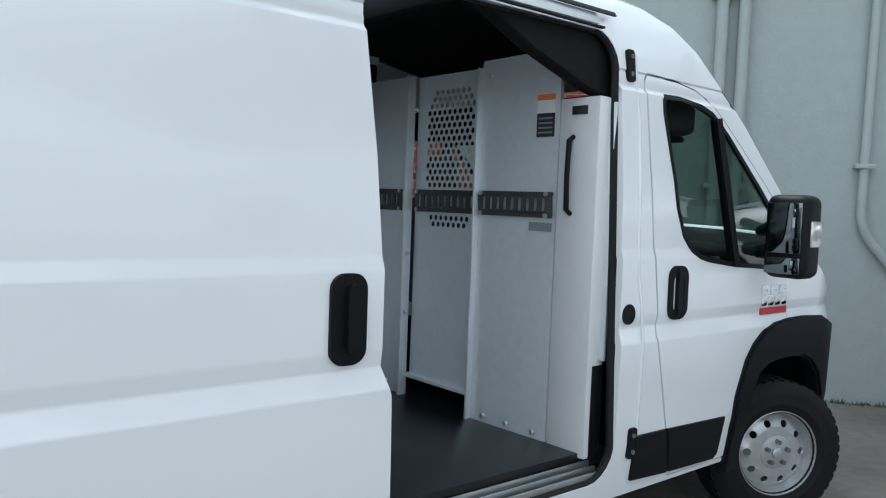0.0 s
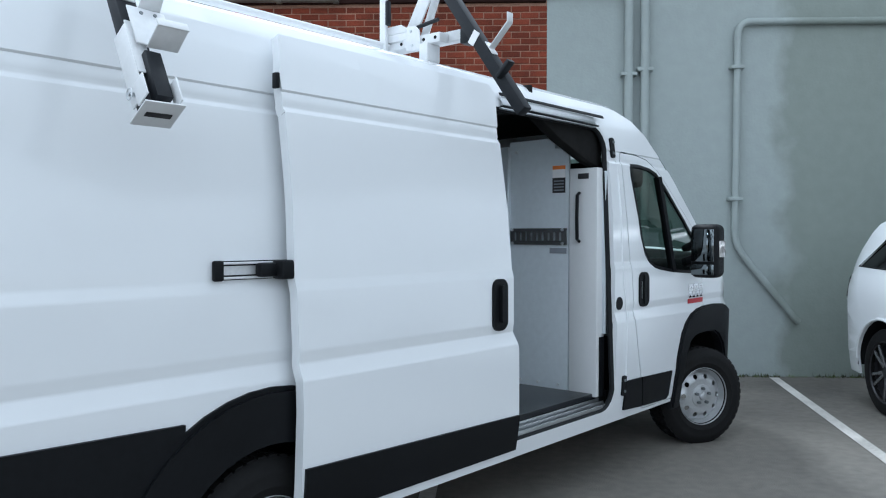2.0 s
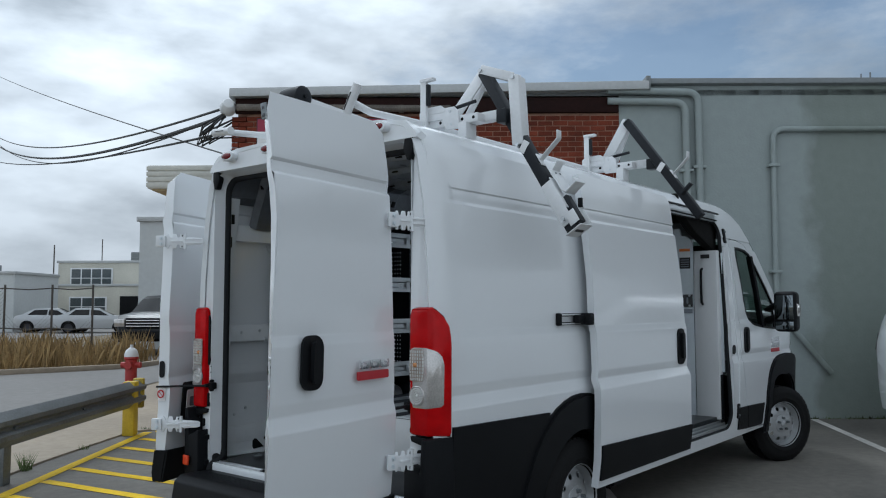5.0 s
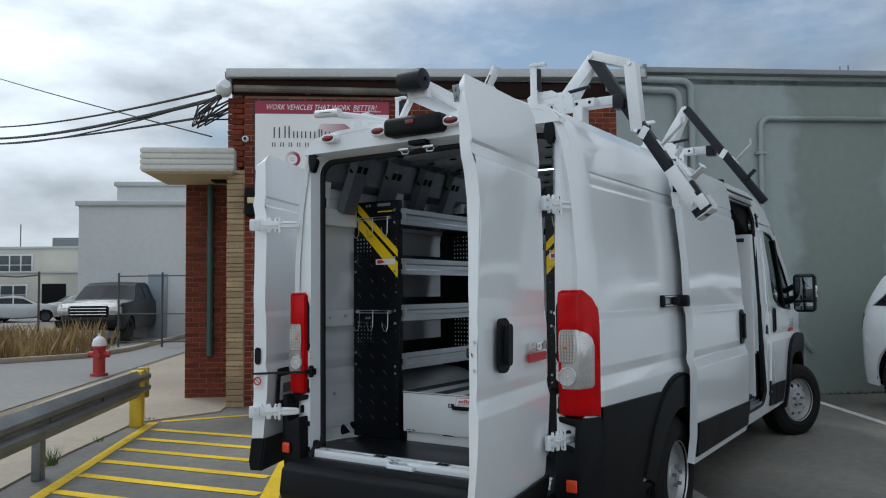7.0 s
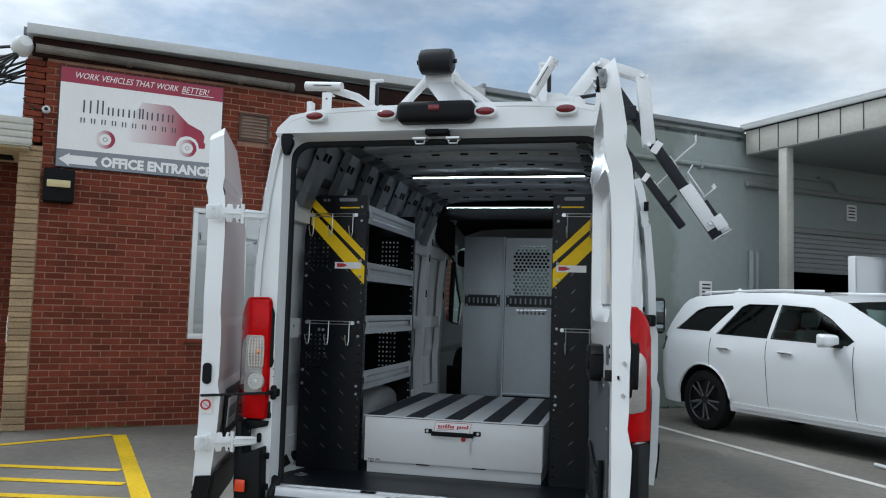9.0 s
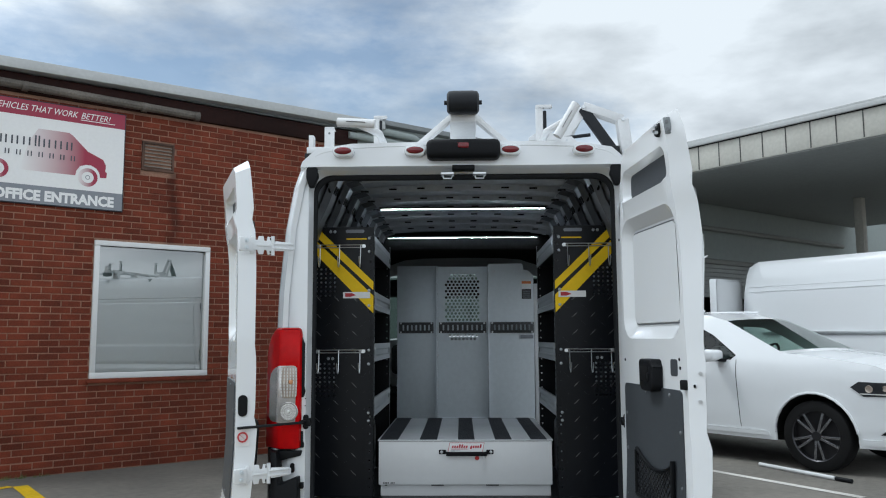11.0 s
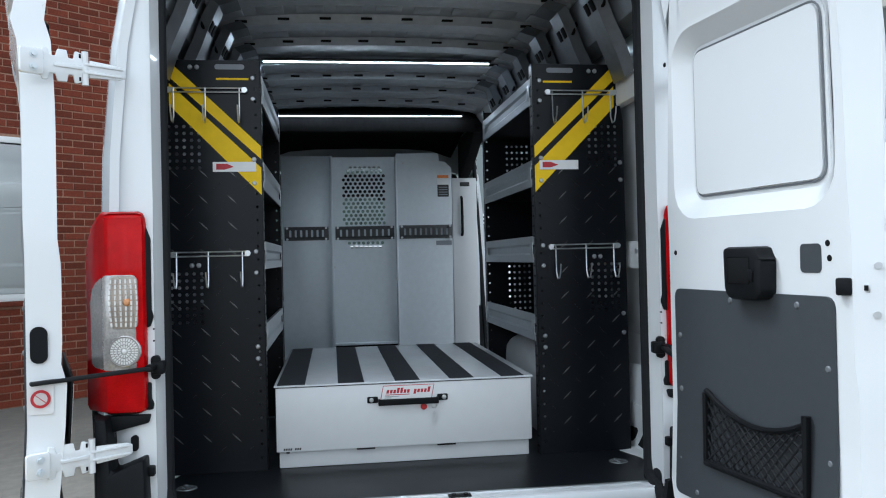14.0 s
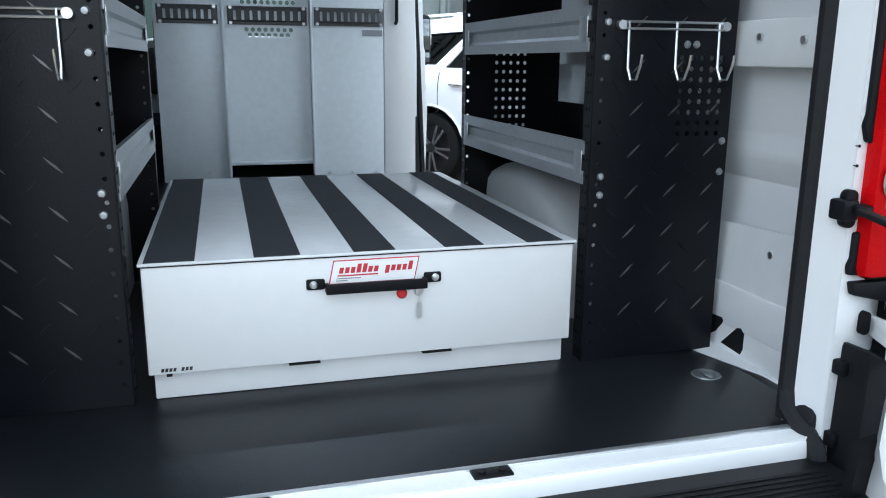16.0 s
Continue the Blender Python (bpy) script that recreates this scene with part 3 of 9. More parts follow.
for sgn, fn, th in ((-1, right, 0.03), (1, left, -0.03)):
    bm = B()
    sheet(bm, CABSIDE, [FDOOR], fn(), th, XCAB, ZC)
    part("cab_side", bm, PAINT, van)
    bm = B()
    sheet(bm, shrink(FDOOR, 0.008), [FWIN], fn(0.002), th, XCAB, ZC)
    fd = part("front_door", bm, PAINT, van)
    bm = B()
    sheet(bm, FWIN, [shrink(FWIN, 0.022)], fn(0.004), th * 0.5, [4.6, 4.9, 5.15], [1.7, 2.0])
    part("window_trim", bm, BLACKPL, fd, "black window surround")
    bm = B()
    sheet(bm, shrink(FWIN, 0.018), [], fn(-0.008), 0, [4.6, 4.9, 5.15], [1.7, 2.0])
    part("window_glass", bm, CABGLASS, fd, "green-tinted window glass").visible_shadow = False
    bm = B()
    bar(bm, fn(-0.004)(4.757, 2.0), fn(-0.004)(4.90, 1.33), 0.05, 0.03)
    part("window_divider", bm, BLACKPL, fd)
    # handle in a recess
    bm = B()
    sheet(bm, rr(4.362, 1.105, 4.502, 1.338, 0.05), [rr(4.392, 1.14, 4.472, 1.30, 0.03)], fn(0.012), th * 0.5)
    sheet(bm, rr(4.385, 1.13, 4.48, 1.31, 0.03), [], fn(-0.012), th * 0.3)
    hd = part("door_handle", bm, BLACKPL, fd, "black plastic pull handle")
    bm = B()
    sheet(bm, rr(4.416, 1.12, 4.45, 1.325, 0.016), [], fn(0.022), th * 0.7)
    part("grip", bm, BLACKPL, hd)
    bm = B()
    sheet(bm, [(4.46, 0.425), (4.82, 0.416), (4.85, 0.44), (4.868, 0.616), (4.405, 0.63)], [], fn(0.012), th * 0.7, [4.6], [0.6])
    part("cladding", bm, BLACKPL, fd, "black plastic door cladding")
    bm = B()
    sheet(bm, [(4.178, 0.44), (4.444, 0.425), (4.389, 0.63), (4.176, 0.633)], [], fn(0.012), th * 0.7, [], [0.6])
    part("cladding", bm, BLACKPL, van, "black plastic lower cladding")

# front door badge: plain chrome blocks over a red plate
bm = B()
for row, z0, cells in ((0, 1.178, 3), (1, 1.122, 4)):
    for k in range(cells):
        a = 5.155 + k * 0.265 / cells
        b2 = 5.155 + (k + 1) * 0.265 / cells - 0.014
        bm = B()
        sheet(bm, rr(a, z0, b2, z0 + 0.046, 0.008, 2), [rr(a + 0.02, z0 + 0.014, b2 - 0.018, z0 + 0.026, 0.004, 1)], right(0.008), 0.006)
        part("badge", bm, CHROME, van, "chrome model badge")
bm = B()
sheet(bm, rr(5.155, 1.078, 5.42, 1.112, 0.004, 1), [], right(0.007), 0.005)
part("badge_plate", bm, REDINK, van, "red badge plate")

# roof: a crowned shell over cargo bay and cab
bm = B()


def roof_skin(a, b):
    """a along the van, b from -1 to 1 across it."""
    edge = float(np.interp(a, [4.2, 4.32, 4.47, 4.63, 4.82], [2.44, 2.43, 2.38, 2.29, 2.14]))
    w = half(a, edge) + 0.001
    y = b * w
    crown = float(np.interp(abs(b), [0, 0.5, 0.75, 0.88, 0.95, 1.0], [0.082, 0.076, 0.062, 0.045, 0.026, 0.0]))
    if a < 0.1:
        crown *= 1 - 0.35 * (1 - a / 0.1) ** 2
    return (a, y, edge + crown)


sheet(bm, [(0.0, -1), (4.82, -1), (4.82, 1), (0.0, 1)], [], roof_skin, 0.025, [0.03, 0.06, 0.1, 2.0, 4.2, 4.32, 4.47, 4.63], [-0.95, -0.88, -0.75, -0.5, 0, 0.5, 0.75, 0.88, 0.95])
part("roof", bm, PAINT, van)
# windscreen, bonnet, nose
bm = B()


def front_skin(a, b):
    edge = float(np.interp(a, [4.82, 5.02, 5.34, 5.57], [2.14, 1.98, 1.69, 1.455]))
    return (a + 0.10 * (1 - b * b), b * half(a, edge), edge + 0.05 * (1 - b * b))


sheet(bm, [(4.82, -1), (5.57, -1), (5.57, 1), (4.82, 1)], [], front_skin, 0, [5.02, 5.34], [-0.8, -0.5, 0, 0.5, 0.8])
part("windscreen", bm, SCREENGLASS, van, "tinted windscreen").visible_shadow = False
bm = B()
for s in (-1, 1):
    bm = B()
    tube(bm, [front_skin(a, s * 0.95) for a in (4.85, 5.02, 5.34, 5.55)], 0.02)
    part("windscreen_pillar", bm, PAINT, van)
bm = B()


def nose(a, b):
    z = float(np.interp(a, [0, 0.45, 0.65, 0.8, 1.0, 1.3, 1.6], [1.455, 1.27, 1.10, 0.92, 0.70, 0.42, 0.30]))
    x = float(np.interp(a, [0, 0.45, 0.65, 0.8, 1.0, 1.3, 1.6], [5.57, 5.82, 6.05, 6.18, 6.24, 6.22, 6.1]))
    return (x + 0.12 * (1 - b * b), b * half(x, z), z + (0.05 * (1 - b * b) if a < 0.7 else 0))


sheet(bm, [(0, -1), (1.6, -1), (1.6, 1), (0, 1)], [], nose, 0.02, [0.45, 0.65, 0.8, 1.0, 1.3], [-0.8, -0.5, 0, 0.5, 0.8])
part("bonnet", bm, PAINT, van)

# black wheel-arch flares, side cladding, sill
FLARE_OUT = [(4.935, 0.33), (4.945, 0.55), (4.965, 0.70), (5.03, 0.867), (5.09, 0.94), (5.17, 0.993), (5.28, 1.025), (5.40, 1.038), (5.58, 1.042), (5.78, 1.03), (5.93, 0.985), (6.04, 0.88), (6.09, 0.70), (6.09, 0.45)]
FLARE_IN = [(5.02, 0.33), (5.035, 0.55), (5.065, 0.70), (5.13, 0.805), (5.21, 0.84), (5.30, 0.855), (5.44, 0.86), (5.58, 0.85), (5.68, 0.81), (5.77, 0.73), (5.84, 0.60), (5.87, 0.45)]
for fn, th in ((right, 0.03), (left, -0.03)):
    bm = B()
    sheet(bm, arc(REAR, HUB, 0.64, 168, 3, 20) + arc(REAR, HUB, 0.445, 3, 171, 20), [], fn(0.028), th * 2.6, [], [0.6, 0.95, 1.03])
    sheet(bm, arc(REAR, HUB, 0.66, 168, 3, 20) + arc(REAR, HUB, 0.62, 3, 168, 20), [], fn(0.012), th, [], [0.6, 0.95, 1.03])
    part("wheel_arch_flare", bm, BLACKPL, van, "black plastic wheel-arch flare")
    bm = B()
    sheet(bm, FLARE_OUT + FLARE_IN[::-1], [], fn(0.03), th * 2.6, XCAB, [0.6, 0.95])
    sheet(bm, shrink(FLARE_OUT + FLARE_IN[::-1], -0.012), [shrink(FLARE_OUT + FLARE_IN[::-1], 0.03)], fn(0.014), th, XCAB, [0.6, 0.95])
    part("wheel_arch_flare", bm, BLACKPL, van, "black plastic wheel-arch flare")
    bm = B()
    sheet(bm, [(0.085, 0.40), (0.9, 0.40), *arc(REAR, HUB, 0.64, 170, 125, 6), (0.97, 0.925), (0.085, 0.945)], [], fn(0.014), th * 0.6, [0.12], [0.6])
    part("cladding", bm, BLACKPL, van, "black plastic rear quarter cladding")
    bm = B()
    sheet(bm, [(0.05, 0.30), (0.95, 0.30), (0.9, 0.42), (0.05, 0.42)], [], fn(-0.01), th)
    part("bumper_side", bm, BLACKPL, van)

# wheel wells, inner and underbody
bm = B()
box(bm, (0.1, -0.85, 0.33), (6.0, 0.85, 0.50), 0.02)
for xc in (REAR, FRONT):
    for s in (-1, 1):
        for a0, a1 in zip(np.linspace(180, 0, 15)[:-1], np.linspace(180, 0, 15)[1:]):
            rw = 0.46 if xc == REAR else 0.56
            p = [(xc + rw * math.cos(radians(a)), HUB + rw * math.sin(radians(a))) for a in (a0, a1)]
            vs = [bm.verts.new((p[0][0], s * 0.66, p[0][1])), bm.verts.new((p[1][0], s * 0.66, p[1][1])), bm.verts.new((p[1][0], s * 0.985, p[1][1])), bm.verts.new((p[0][0], s * 0.985, p[0][1]))]
            bm.faces.new(vs)
for xc in (REAR, FRONT):
    for sg in (-1, 1):
        prism(bm, arc(xc, HUB, 0.47 if xc == REAR else 0.57, 180, 0, 16), sg * 0.655, sg * 0.645, "y")
part("underbody", bm, DARKIN, van)

# wheels

def dish(a, b):
    r = math.hypot(a, b)
    return (a, b, float(np.interp(r, [0.0, 0.055, 0.085, 0.10, 0.125, 0.168, 0.185, 0.2], [0.012, 0.012, 0.004, -0.004, 0.0, -0.012, -0.03, -0.05])))


def circle(ca, cb, r, n=12):
    return arc(ca, cb, r, 0, 360 - 360 / n, n)


def wheel(m):
    bm = B()
    lathe(bm, [(0.205, -0.10), (0.225, -0.115), (0.30, -0.122), (0.345, -0.108), (0.364, -0.088), (0.367, 0.0), (0.364, 0.088), (0.345, 0.108), (0.318, 0.118), (0.312, 0.121), (0.30, 0.122), (0.262, 0.121), (0.256, 0.124), (0.25, 0.121), (0.225, 0.115), (0.207, 0.10), (0.205, 0.0), (0.205, -0.1)], 56, m)
    wh = part("wheel", bm, TYRE, van, "steel wheel with black tyre")
    bm = B()
    for k in range(44):                       # tread blocks
        a = 2 * math.pi * k / 44
        for h in (-0.07, -0.025, 0.025, 0.07):
            mm = m @ Matrix.Rotation(a + (0.03 if h > 0 else 0), 4, "Z") @ Matrix.Translation((0.366, 0, h))
            box(bm, (-0.004, -0.018, -0.017), (0.005, 0.018, 0.017), 0, mm)
    tagged(part("tread", bm, TYRE, wh), kind="stuff")
    bm = B()
    lathe(bm, [(0.180, 0.02), (0.196, 0.03), (0.212, 0.085), (0.222, 0.108), (0.216, 0.112), (0.205, 0.09), (0.19, 0.04), (0.18, 0.01), (0.205, -0.1)], 40, m)
    holes = [circle(0.149 * math.cos(a), 0.149 * math.sin(a), 0.0185, 12) for a in np.linspace(0, 2 * math.pi, 10, endpoint=False)]
    sheet(bm, circle(0, 0, 0.195, 40), [*holes], lambda a, b: tuple(Vector(dish(a, b)) + Vector((0, 0, 0.075))), -0.006, [-0.08, 0, 0.08], [-0.08, 0, 0.08], m)
    rim = part("rim", bm, RIM, wh, "silver steel rim with round holes")
    bm = B()
    lathe(bm, [(0, 0.112), (0.02, 0.112), (0.028, 0.108), (0.03, 0.098), (0.06, 0.094), (0.085, 0.088), (0.09, 0.075)], 24, m)
    part("hub_cap", bm, RIM, wh)
    for k in range(5):
        a = 2 * math.pi * k / 5 + 0.3
        bm = B()
        p = m @ Vector((0.058 * math.cos(a), 0.058 * math.sin(a), 0.085))
        q = m @ Vector((0.058 * math.cos(a), 0.058 * math.sin(a), 0.118))
        cyl(bm, p, q, 0.0125, 6)
        part("wheel_nut", bm, GALV, wh)


for xc in (REAR, FRONT):
    turn = -29 if xc == FRONT else 0      # the front wheels are steered to the right
    yw = 0.965 if xc == FRONT else 0.905
    wheel(pose(xc - (0.04 if xc == FRONT else 0.0), -yw, 0.362, 0, 0, turn) @ pose(0, 0, 0, 90, 0, 0))
    wheel(pose(xc, 0.905, 0.362, 0, 0, turn) @ pose(0, 0, 0, -90, 0, 0))

# rear frame round the door opening
def opening(w, z0, z1, r):
    """Square at the sill, round at the top."""
    return [(-w, z0), (w, z0)] + arc(w - r, z1 - r, r, 0, 90, 7) + arc(-w + r, z1 - r, r, 90, 180, 7)


RO = opening(0.825, 0.575, 2.365, 0.08)
bm = B()
ring = [(-0.99, 0.50), (0.99, 0.50), (0.985, 1.4), (0.955, 1.9), (0.925, 2.15), (0.90, 2.3), (0.86, 2.41), (0.79, 2.475), (0.6, 2.505), (0, 2.515), (-0.6, 2.505), (-0.79, 2.475), (-0.86, 2.41), (-0.90, 2.3), (-0.925, 2.15), (-0.955, 1.9), (-0.985, 1.4)]


def rear_face(y, z):
    x = 0.005 + 0.06 * max(0.0, (abs(y) - 0.86) / 0.13) ** 2 * (1 if z < 2.3 else 0.6)
    x += 0.03 * max(0.0, z - 1.4) - (0.035 if z > 2.375 else 0)
    return (x, y, z)


sheet(bm, ring, [RO], rear_face, -0.05, [-0.95, -0.91, -0.87, -0.83, 0.83, 0.87, 0.91, 0.95], [0.9, 1.4, 1.9, 2.2, 2.37, 2.38])
part("rear_frame", bm, PAINT, van)
bm = B()
outer, inner = opening(0.825, 0.56, 2.365, 0.08), opening(0.806, 0.56, 2.345, 0.10)
for ring_a, ring_b, xa, xb in ((outer, inner, 0.01, 0.105), (inner, opening(0.83, 0.56, 2.37, 0.10), 0.105, 0.14)):
    for k in range(1, len(ring_a) - 1 + 1):
        p, q = k, (k + 1) % len(ring_a)
        if q == 0 or k == 0:
            vs = [(xa, *ring_a[p]), (xa, *ring_a[0]), (xb, *ring_b[0]), (xb, *ring_b[p])]
        else:
            vs = [(xa, *ring_a[p]), (xa, *ring_a[q]), (xb, *ring_b[q]), (xb, *ring_b[p])]
        bm.faces.new([bm.verts.new(v) for v in vs])
part("door_jamb", bm, PAINT, van)
bm = B()
seal = opening(0.812, 0.575, 2.342, 0.11)
tube(bm, [(0.10, y, z) for y, z in seal[1:] + seal[:1]], 0.021, 10)
for s in (-1, 1):
    tube(bm, [(0.10, s * 0.812, 0.64), (0.09, s * 0.808, 0.60), (0.055, s * 0.803, 0.58), (0.02, s * 0.803, 0.57), (0.0, s * 0.808, 0.55), (-0.004, s * 0.812, 0.525)], 0.021, 8)
    prism(bm, [(s * 0.80, 0.55), (s * 0.829, 0.55), (s * 0.829, 0.605), (s * 0.816, 0.625)], 0.02, 0.085, "x", 0.01)
part("door_seal", bm, RUBBER, van, "black rubber door seal")
# body-side join strips behind the lamps
bm = B()
box(bm, (0.0, -0.80, 0.505), (0.08, 0.80, 0.570), 0.012)
box(bm, (-0.03, 0.036, 0.50), (0.005, 0.223, 0.556), 0.010)
part("door_sill", bm, PAINT, van)
bm = B()
box(bm, (0.045, -0.79, 0.572), (0.06, 0.79, 0.580), 0.003)
part("sill_trim", bm, ALU, van, "bright metal sill trim")
for y0 in (0.308, -0.126):
    bm = B()
    box(bm, (0.012, y0 - 0.038, 0.562), (0.045, y0 + 0.038, 0.580), 0.003)
    for dy in (-0.02, 0.02):
        cyl(bm, (0.028, y0 + dy, 0.577), (0.028, y0 + dy, 0.584), 0.008, 10)
    part("striker_plate", bm, BLACKPL, van)
bm = B()
box(bm, (-0.022, 0.09, 0.554), (0.002, 0.165, 0.560), 0.002)
tube(bm, [(-0.016, 0.10, 0.56), (-0.016, 0.10, 0.576), (-0.016, 0.125, 0.582), (-0.016, 0.15, 0.576), (-0.016, 0.15, 0.56)], 0.005)
box(bm, (-0.028, 0.175, 0.557), (-0.006, 0.2, 0.574), 0.003)
part("latch_striker", bm, ZINC, van, "zinc latch striker")
for sg in (-1, 1):
    bm = B()
    prism(bm, [(sg * 0.845, 2.41), (sg * 0.79, 2.41), (sg * 0.775, 2.33), (sg * 0.80, 2.27), (sg * 0.825, 2.27), (sg * 0.84, 2.32)], 0.002, 0.04, "x", 0.006)
    part("corner_trim", bm, BLACKPL, van, "black corner trim")
bm = B()
box(bm, (-0.02, -0.06, 2.355), (0.05, 0.06, 2.38), 0.005)
part("upper_latch_bracket", bm, BLACKPL, van)
for y0 in (0.085, -0.085):
    bm = B()
    box(bm, (-0.03, y0 - 0.035, 2.325), (0.02, y0 + 0.035, 2.338), 0.003)
    tube(bm, [(-0.01, y0 - 0.025, 2.325), (-0.01, y0 - 0.02, 2.308), (-0.01, y0 + 0.02, 2.308), (-0.01, y0 + 0.025, 2.325)], 0.005)
    part("upper_striker", bm, ZINC, van, "zinc door striker")

# rear bumper
SILVERLENS = mat("silvered_lens", (0.86, 0.86, 0.84), 0.22, metal=0.35, var=0.05, scale=60, coat=0.4)
LAMPBED = mat("lamp_reflector_bed", (0.42, 0.36, 0.31), 0.3, metal=0.3, var=0.15, scale=60, coat=0.3)
LAMPBLACK = mat("dark_lamp_housing", (0.03, 0.032, 0.036), 0.12, var=0.1, scale=30, coat=0.6)
ORANGERED = mat("orange_red_reflector", (0.75, 0.07, 0.02), 0.25, var=0.06, scale=60)
bm = B()
prism(bm, [(-0.26, 0.37), (-0.23, 0.30), (0.05, 0.30), (0.05, 0.53), (-0.195, 0.533), (-0.24, 0.50)], -0.83, 0.83, "y", 0.012)
bp = part("rear_bumper", bm, BLACKPL, van, "black plastic rear bumper step")
for k in range(9):
    bm = B()
    box(bm, (-0.185, -0.78 + 0.0, 0.5295), (-0.176, 0.78, 0.5335))
    for v in bm.verts:
        v.co.x += k * 0.016
    part("tread_rib", bm, BLACKPL, bp)
for s in (-1, 1):
    bm = B()
    prism(bm, [(s * 0.85, 0.29), (s * 1.01, 0.29), (s * 1.035, 0.6), (s * 1.035, 0.90), (s * 0.955, 0.90), (s * 0.945, 0.735), (s * 0.848, 0.776), (s * 0.842, 0.52), (s * 0.838, 0.5)], -0.07, 0.10, "x", 0.012)
    for v in bm.verts:
        if abs(v.co.y) > 0.97 and v.co.x < 0.0:
            v.co.y -= s * 0.045
    cn = part("bumper_corner", bm, BLACKPL, van, "black plastic bumper corner")
    bm = B()
    box(bm, (-0.093, s * 0.94 - 0.028, 0.555), (-0.08, s * 0.94 + 0.028, 0.615), 0.006)
    part("reflector", bm, ORANGERED, cn, "red rear reflector")

# tail lamps
for s in (-1, 1):
    bm = B()
    lamp = part("tail_lamp", prism(bm, [(-0.03, 0.905), (0.074, 0.905), (0.078, 1.34), (0.073, 1.385), (0.06, 1.435), (0.038, 1.48), (0.014, 1.513), (0.0, 1.525), (-0.016, 1.52), (-0.03, 1.495)], s * 0.846, s * 1.04, "y", 0.02), REDLENS, van, "red and clear tail lamp")
    for v in lamp.data.vertices:
        if abs(v.co.y) > 0.95 and v.co.x < 0.05:
            v.co.y = s * (abs(v.co.y) - 0.072 * min(1.0, (0.05 - v.co.x) / 0.07))
    bm = B()
    gask = [(-0.012, 0.901), (0.078, 0.901), (0.082, 1.341), (0.077, 1.387), (0.063, 1.437), (0.041, 1.484), (0.016, 1.517), (0.004, 1.5275), (-0.008, 1.515)]
    prism(bm, gask, s * 0.87, s * 1.025, "y", 0.006)
    for v in bm.verts:
        if abs(v.co.y) > 0.95 and v.co.x < 0.05:
            v.co.y = s * (abs(v.co.y) - 0.080 * min(1.0, (0.05 - v.co.x) / 0.07))
    part("gasket", bm, BLACKPL, lamp, "black lamp gasket")
    bm = B()
    prism(bm, [(-0.036, 1.035), (0.026, 1.042), (0.034, 1.06), (0.036, 1.25), (0.028, 1.29), (0.008, 1.318), (-0.036, 1.335)], s * 0.868, s * 1.044, "y", 0.014)
    for v in bm.verts:
        if abs(v.co.y) > 0.95 and v.co.x < 0.05:
            v.co.y = s * (abs(v.co.y) - 0.072 * min(1.0, (0.05 - v.co.x) / 0.07))
    part("clear_lens", bm, CLEARLENS, lamp, "clear ribbed lens")
    # round reversing lens of notched rings below a ribbed square with the turn bulb
    bm = B()
    lathe(bm, [(0.0, 0.004), (0.042, 0.004), (0.045, 0.008), (0.048, 0.006), (0.049, 0.0)], 36, pose(-0.034, s * 0.905, 1.098, 0, -90, 0))
    rv = part("reverse_lens", bm, CLEARLENS, lamp, "round reversing lens")
    for r0, n in ((0.015, 14), (0.026, 22), (0.036, 30)):
        bm = B()
        for k in range(n):
            box(bm, (r0 - 0.004, -0.55 * math.pi * r0 / n * 1.1, 0.0), (r0 + 0.004, 0.55 * math.pi * r0 / n * 1.1, 0.0035), 0, pose(-0.0385, s * 0.905, 1.098, 0, -90, 0) @ Matrix.Rotation(2 * math.pi * k / n, 4, "Z"))
        tagged(part("lens_ring", bm, SILVERLENS, rv), kind="stuff")
    bm = B()
    lathe(bm, [(0.0, 0.011), (0.006, 0.010), (0.010, 0.004)], 14, pose(-0.035, s * 0.905, 1.098, 0, -90, 0))
    part("bulb", bm, SILVERLENS, rv)
    bm = B()
    prism(bm, rr(s * 0.905 - 0.041, 1.166, s * 0.905 + 0.041, 1.328, 0.018), -0.0395, -0.034, "x", 0.002)
    sq = part("turn_reflector", bm, LAMPBED, lamp, "ribbed turn-signal reflector")
    for k in range(6):
        bm = B()
        y0 = s * 0.905 + (k - 2.5) * 0.0135
        for j in range(9):
            z0, z1 = 1.173 + j * 0.0165, 1.185 + j * 0.0165
            bend = [0.006 * (k - 2.5) / 2.5 * (1 - ((z - 1.247) / 0.08) ** 2) for z in (z0, z1)]
            bar(bm, (-0.040, y0 + bend[0], z0), (-0.040, y0 + bend[1], z1), 0.0085, 0.005)
        tagged(part("lens_rib", bm, SILVERLENS, sq), kind="stuff")
    bm = B()
    lathe(bm, [(0.0, 0.012), (0.007, 0.011), (0.012, 0.004), (0.013, 0.0)], 16, pose(-0.038, s * 0.895, 1.247, 0, -90, 0))
    part("turn_lens", bm, AMBER, sq, "amber turn signal bulb")
    bm = B()
    prism(bm, [(s * 0.832, 1.44), (s * 0.832, 1.22), (s * 0.826, 1.198), (s * 0.836, 1.168), (s * 0.864, 1.16), (s * 0.864, 1.485), (s * 0.846, 1.478)], -0.006, 0.04, "x", 0.004)
    part("lamp_surround", bm, BLACKPL, lamp)
    bm = B()
    prism(bm, [(s * 0.836, 0.995), (s * 0.836, 0.945), (s * 0.829, 0.93), (s * 0.832, 0.912), (s * 0.86, 0.91), (s * 0.86, 0.998)], -0.006, 0.03, "x", 0.004)
    part("lamp_surround", bm, BLACKPL, lamp)
    bm = B()
    prism(bm, [(s * 0.838, 0.898), (s * 0.96, 0.898), (s * 0.96, 0.846), (s * 0.845, 0.872)], -0.012, 0.03, "x", 0.005)
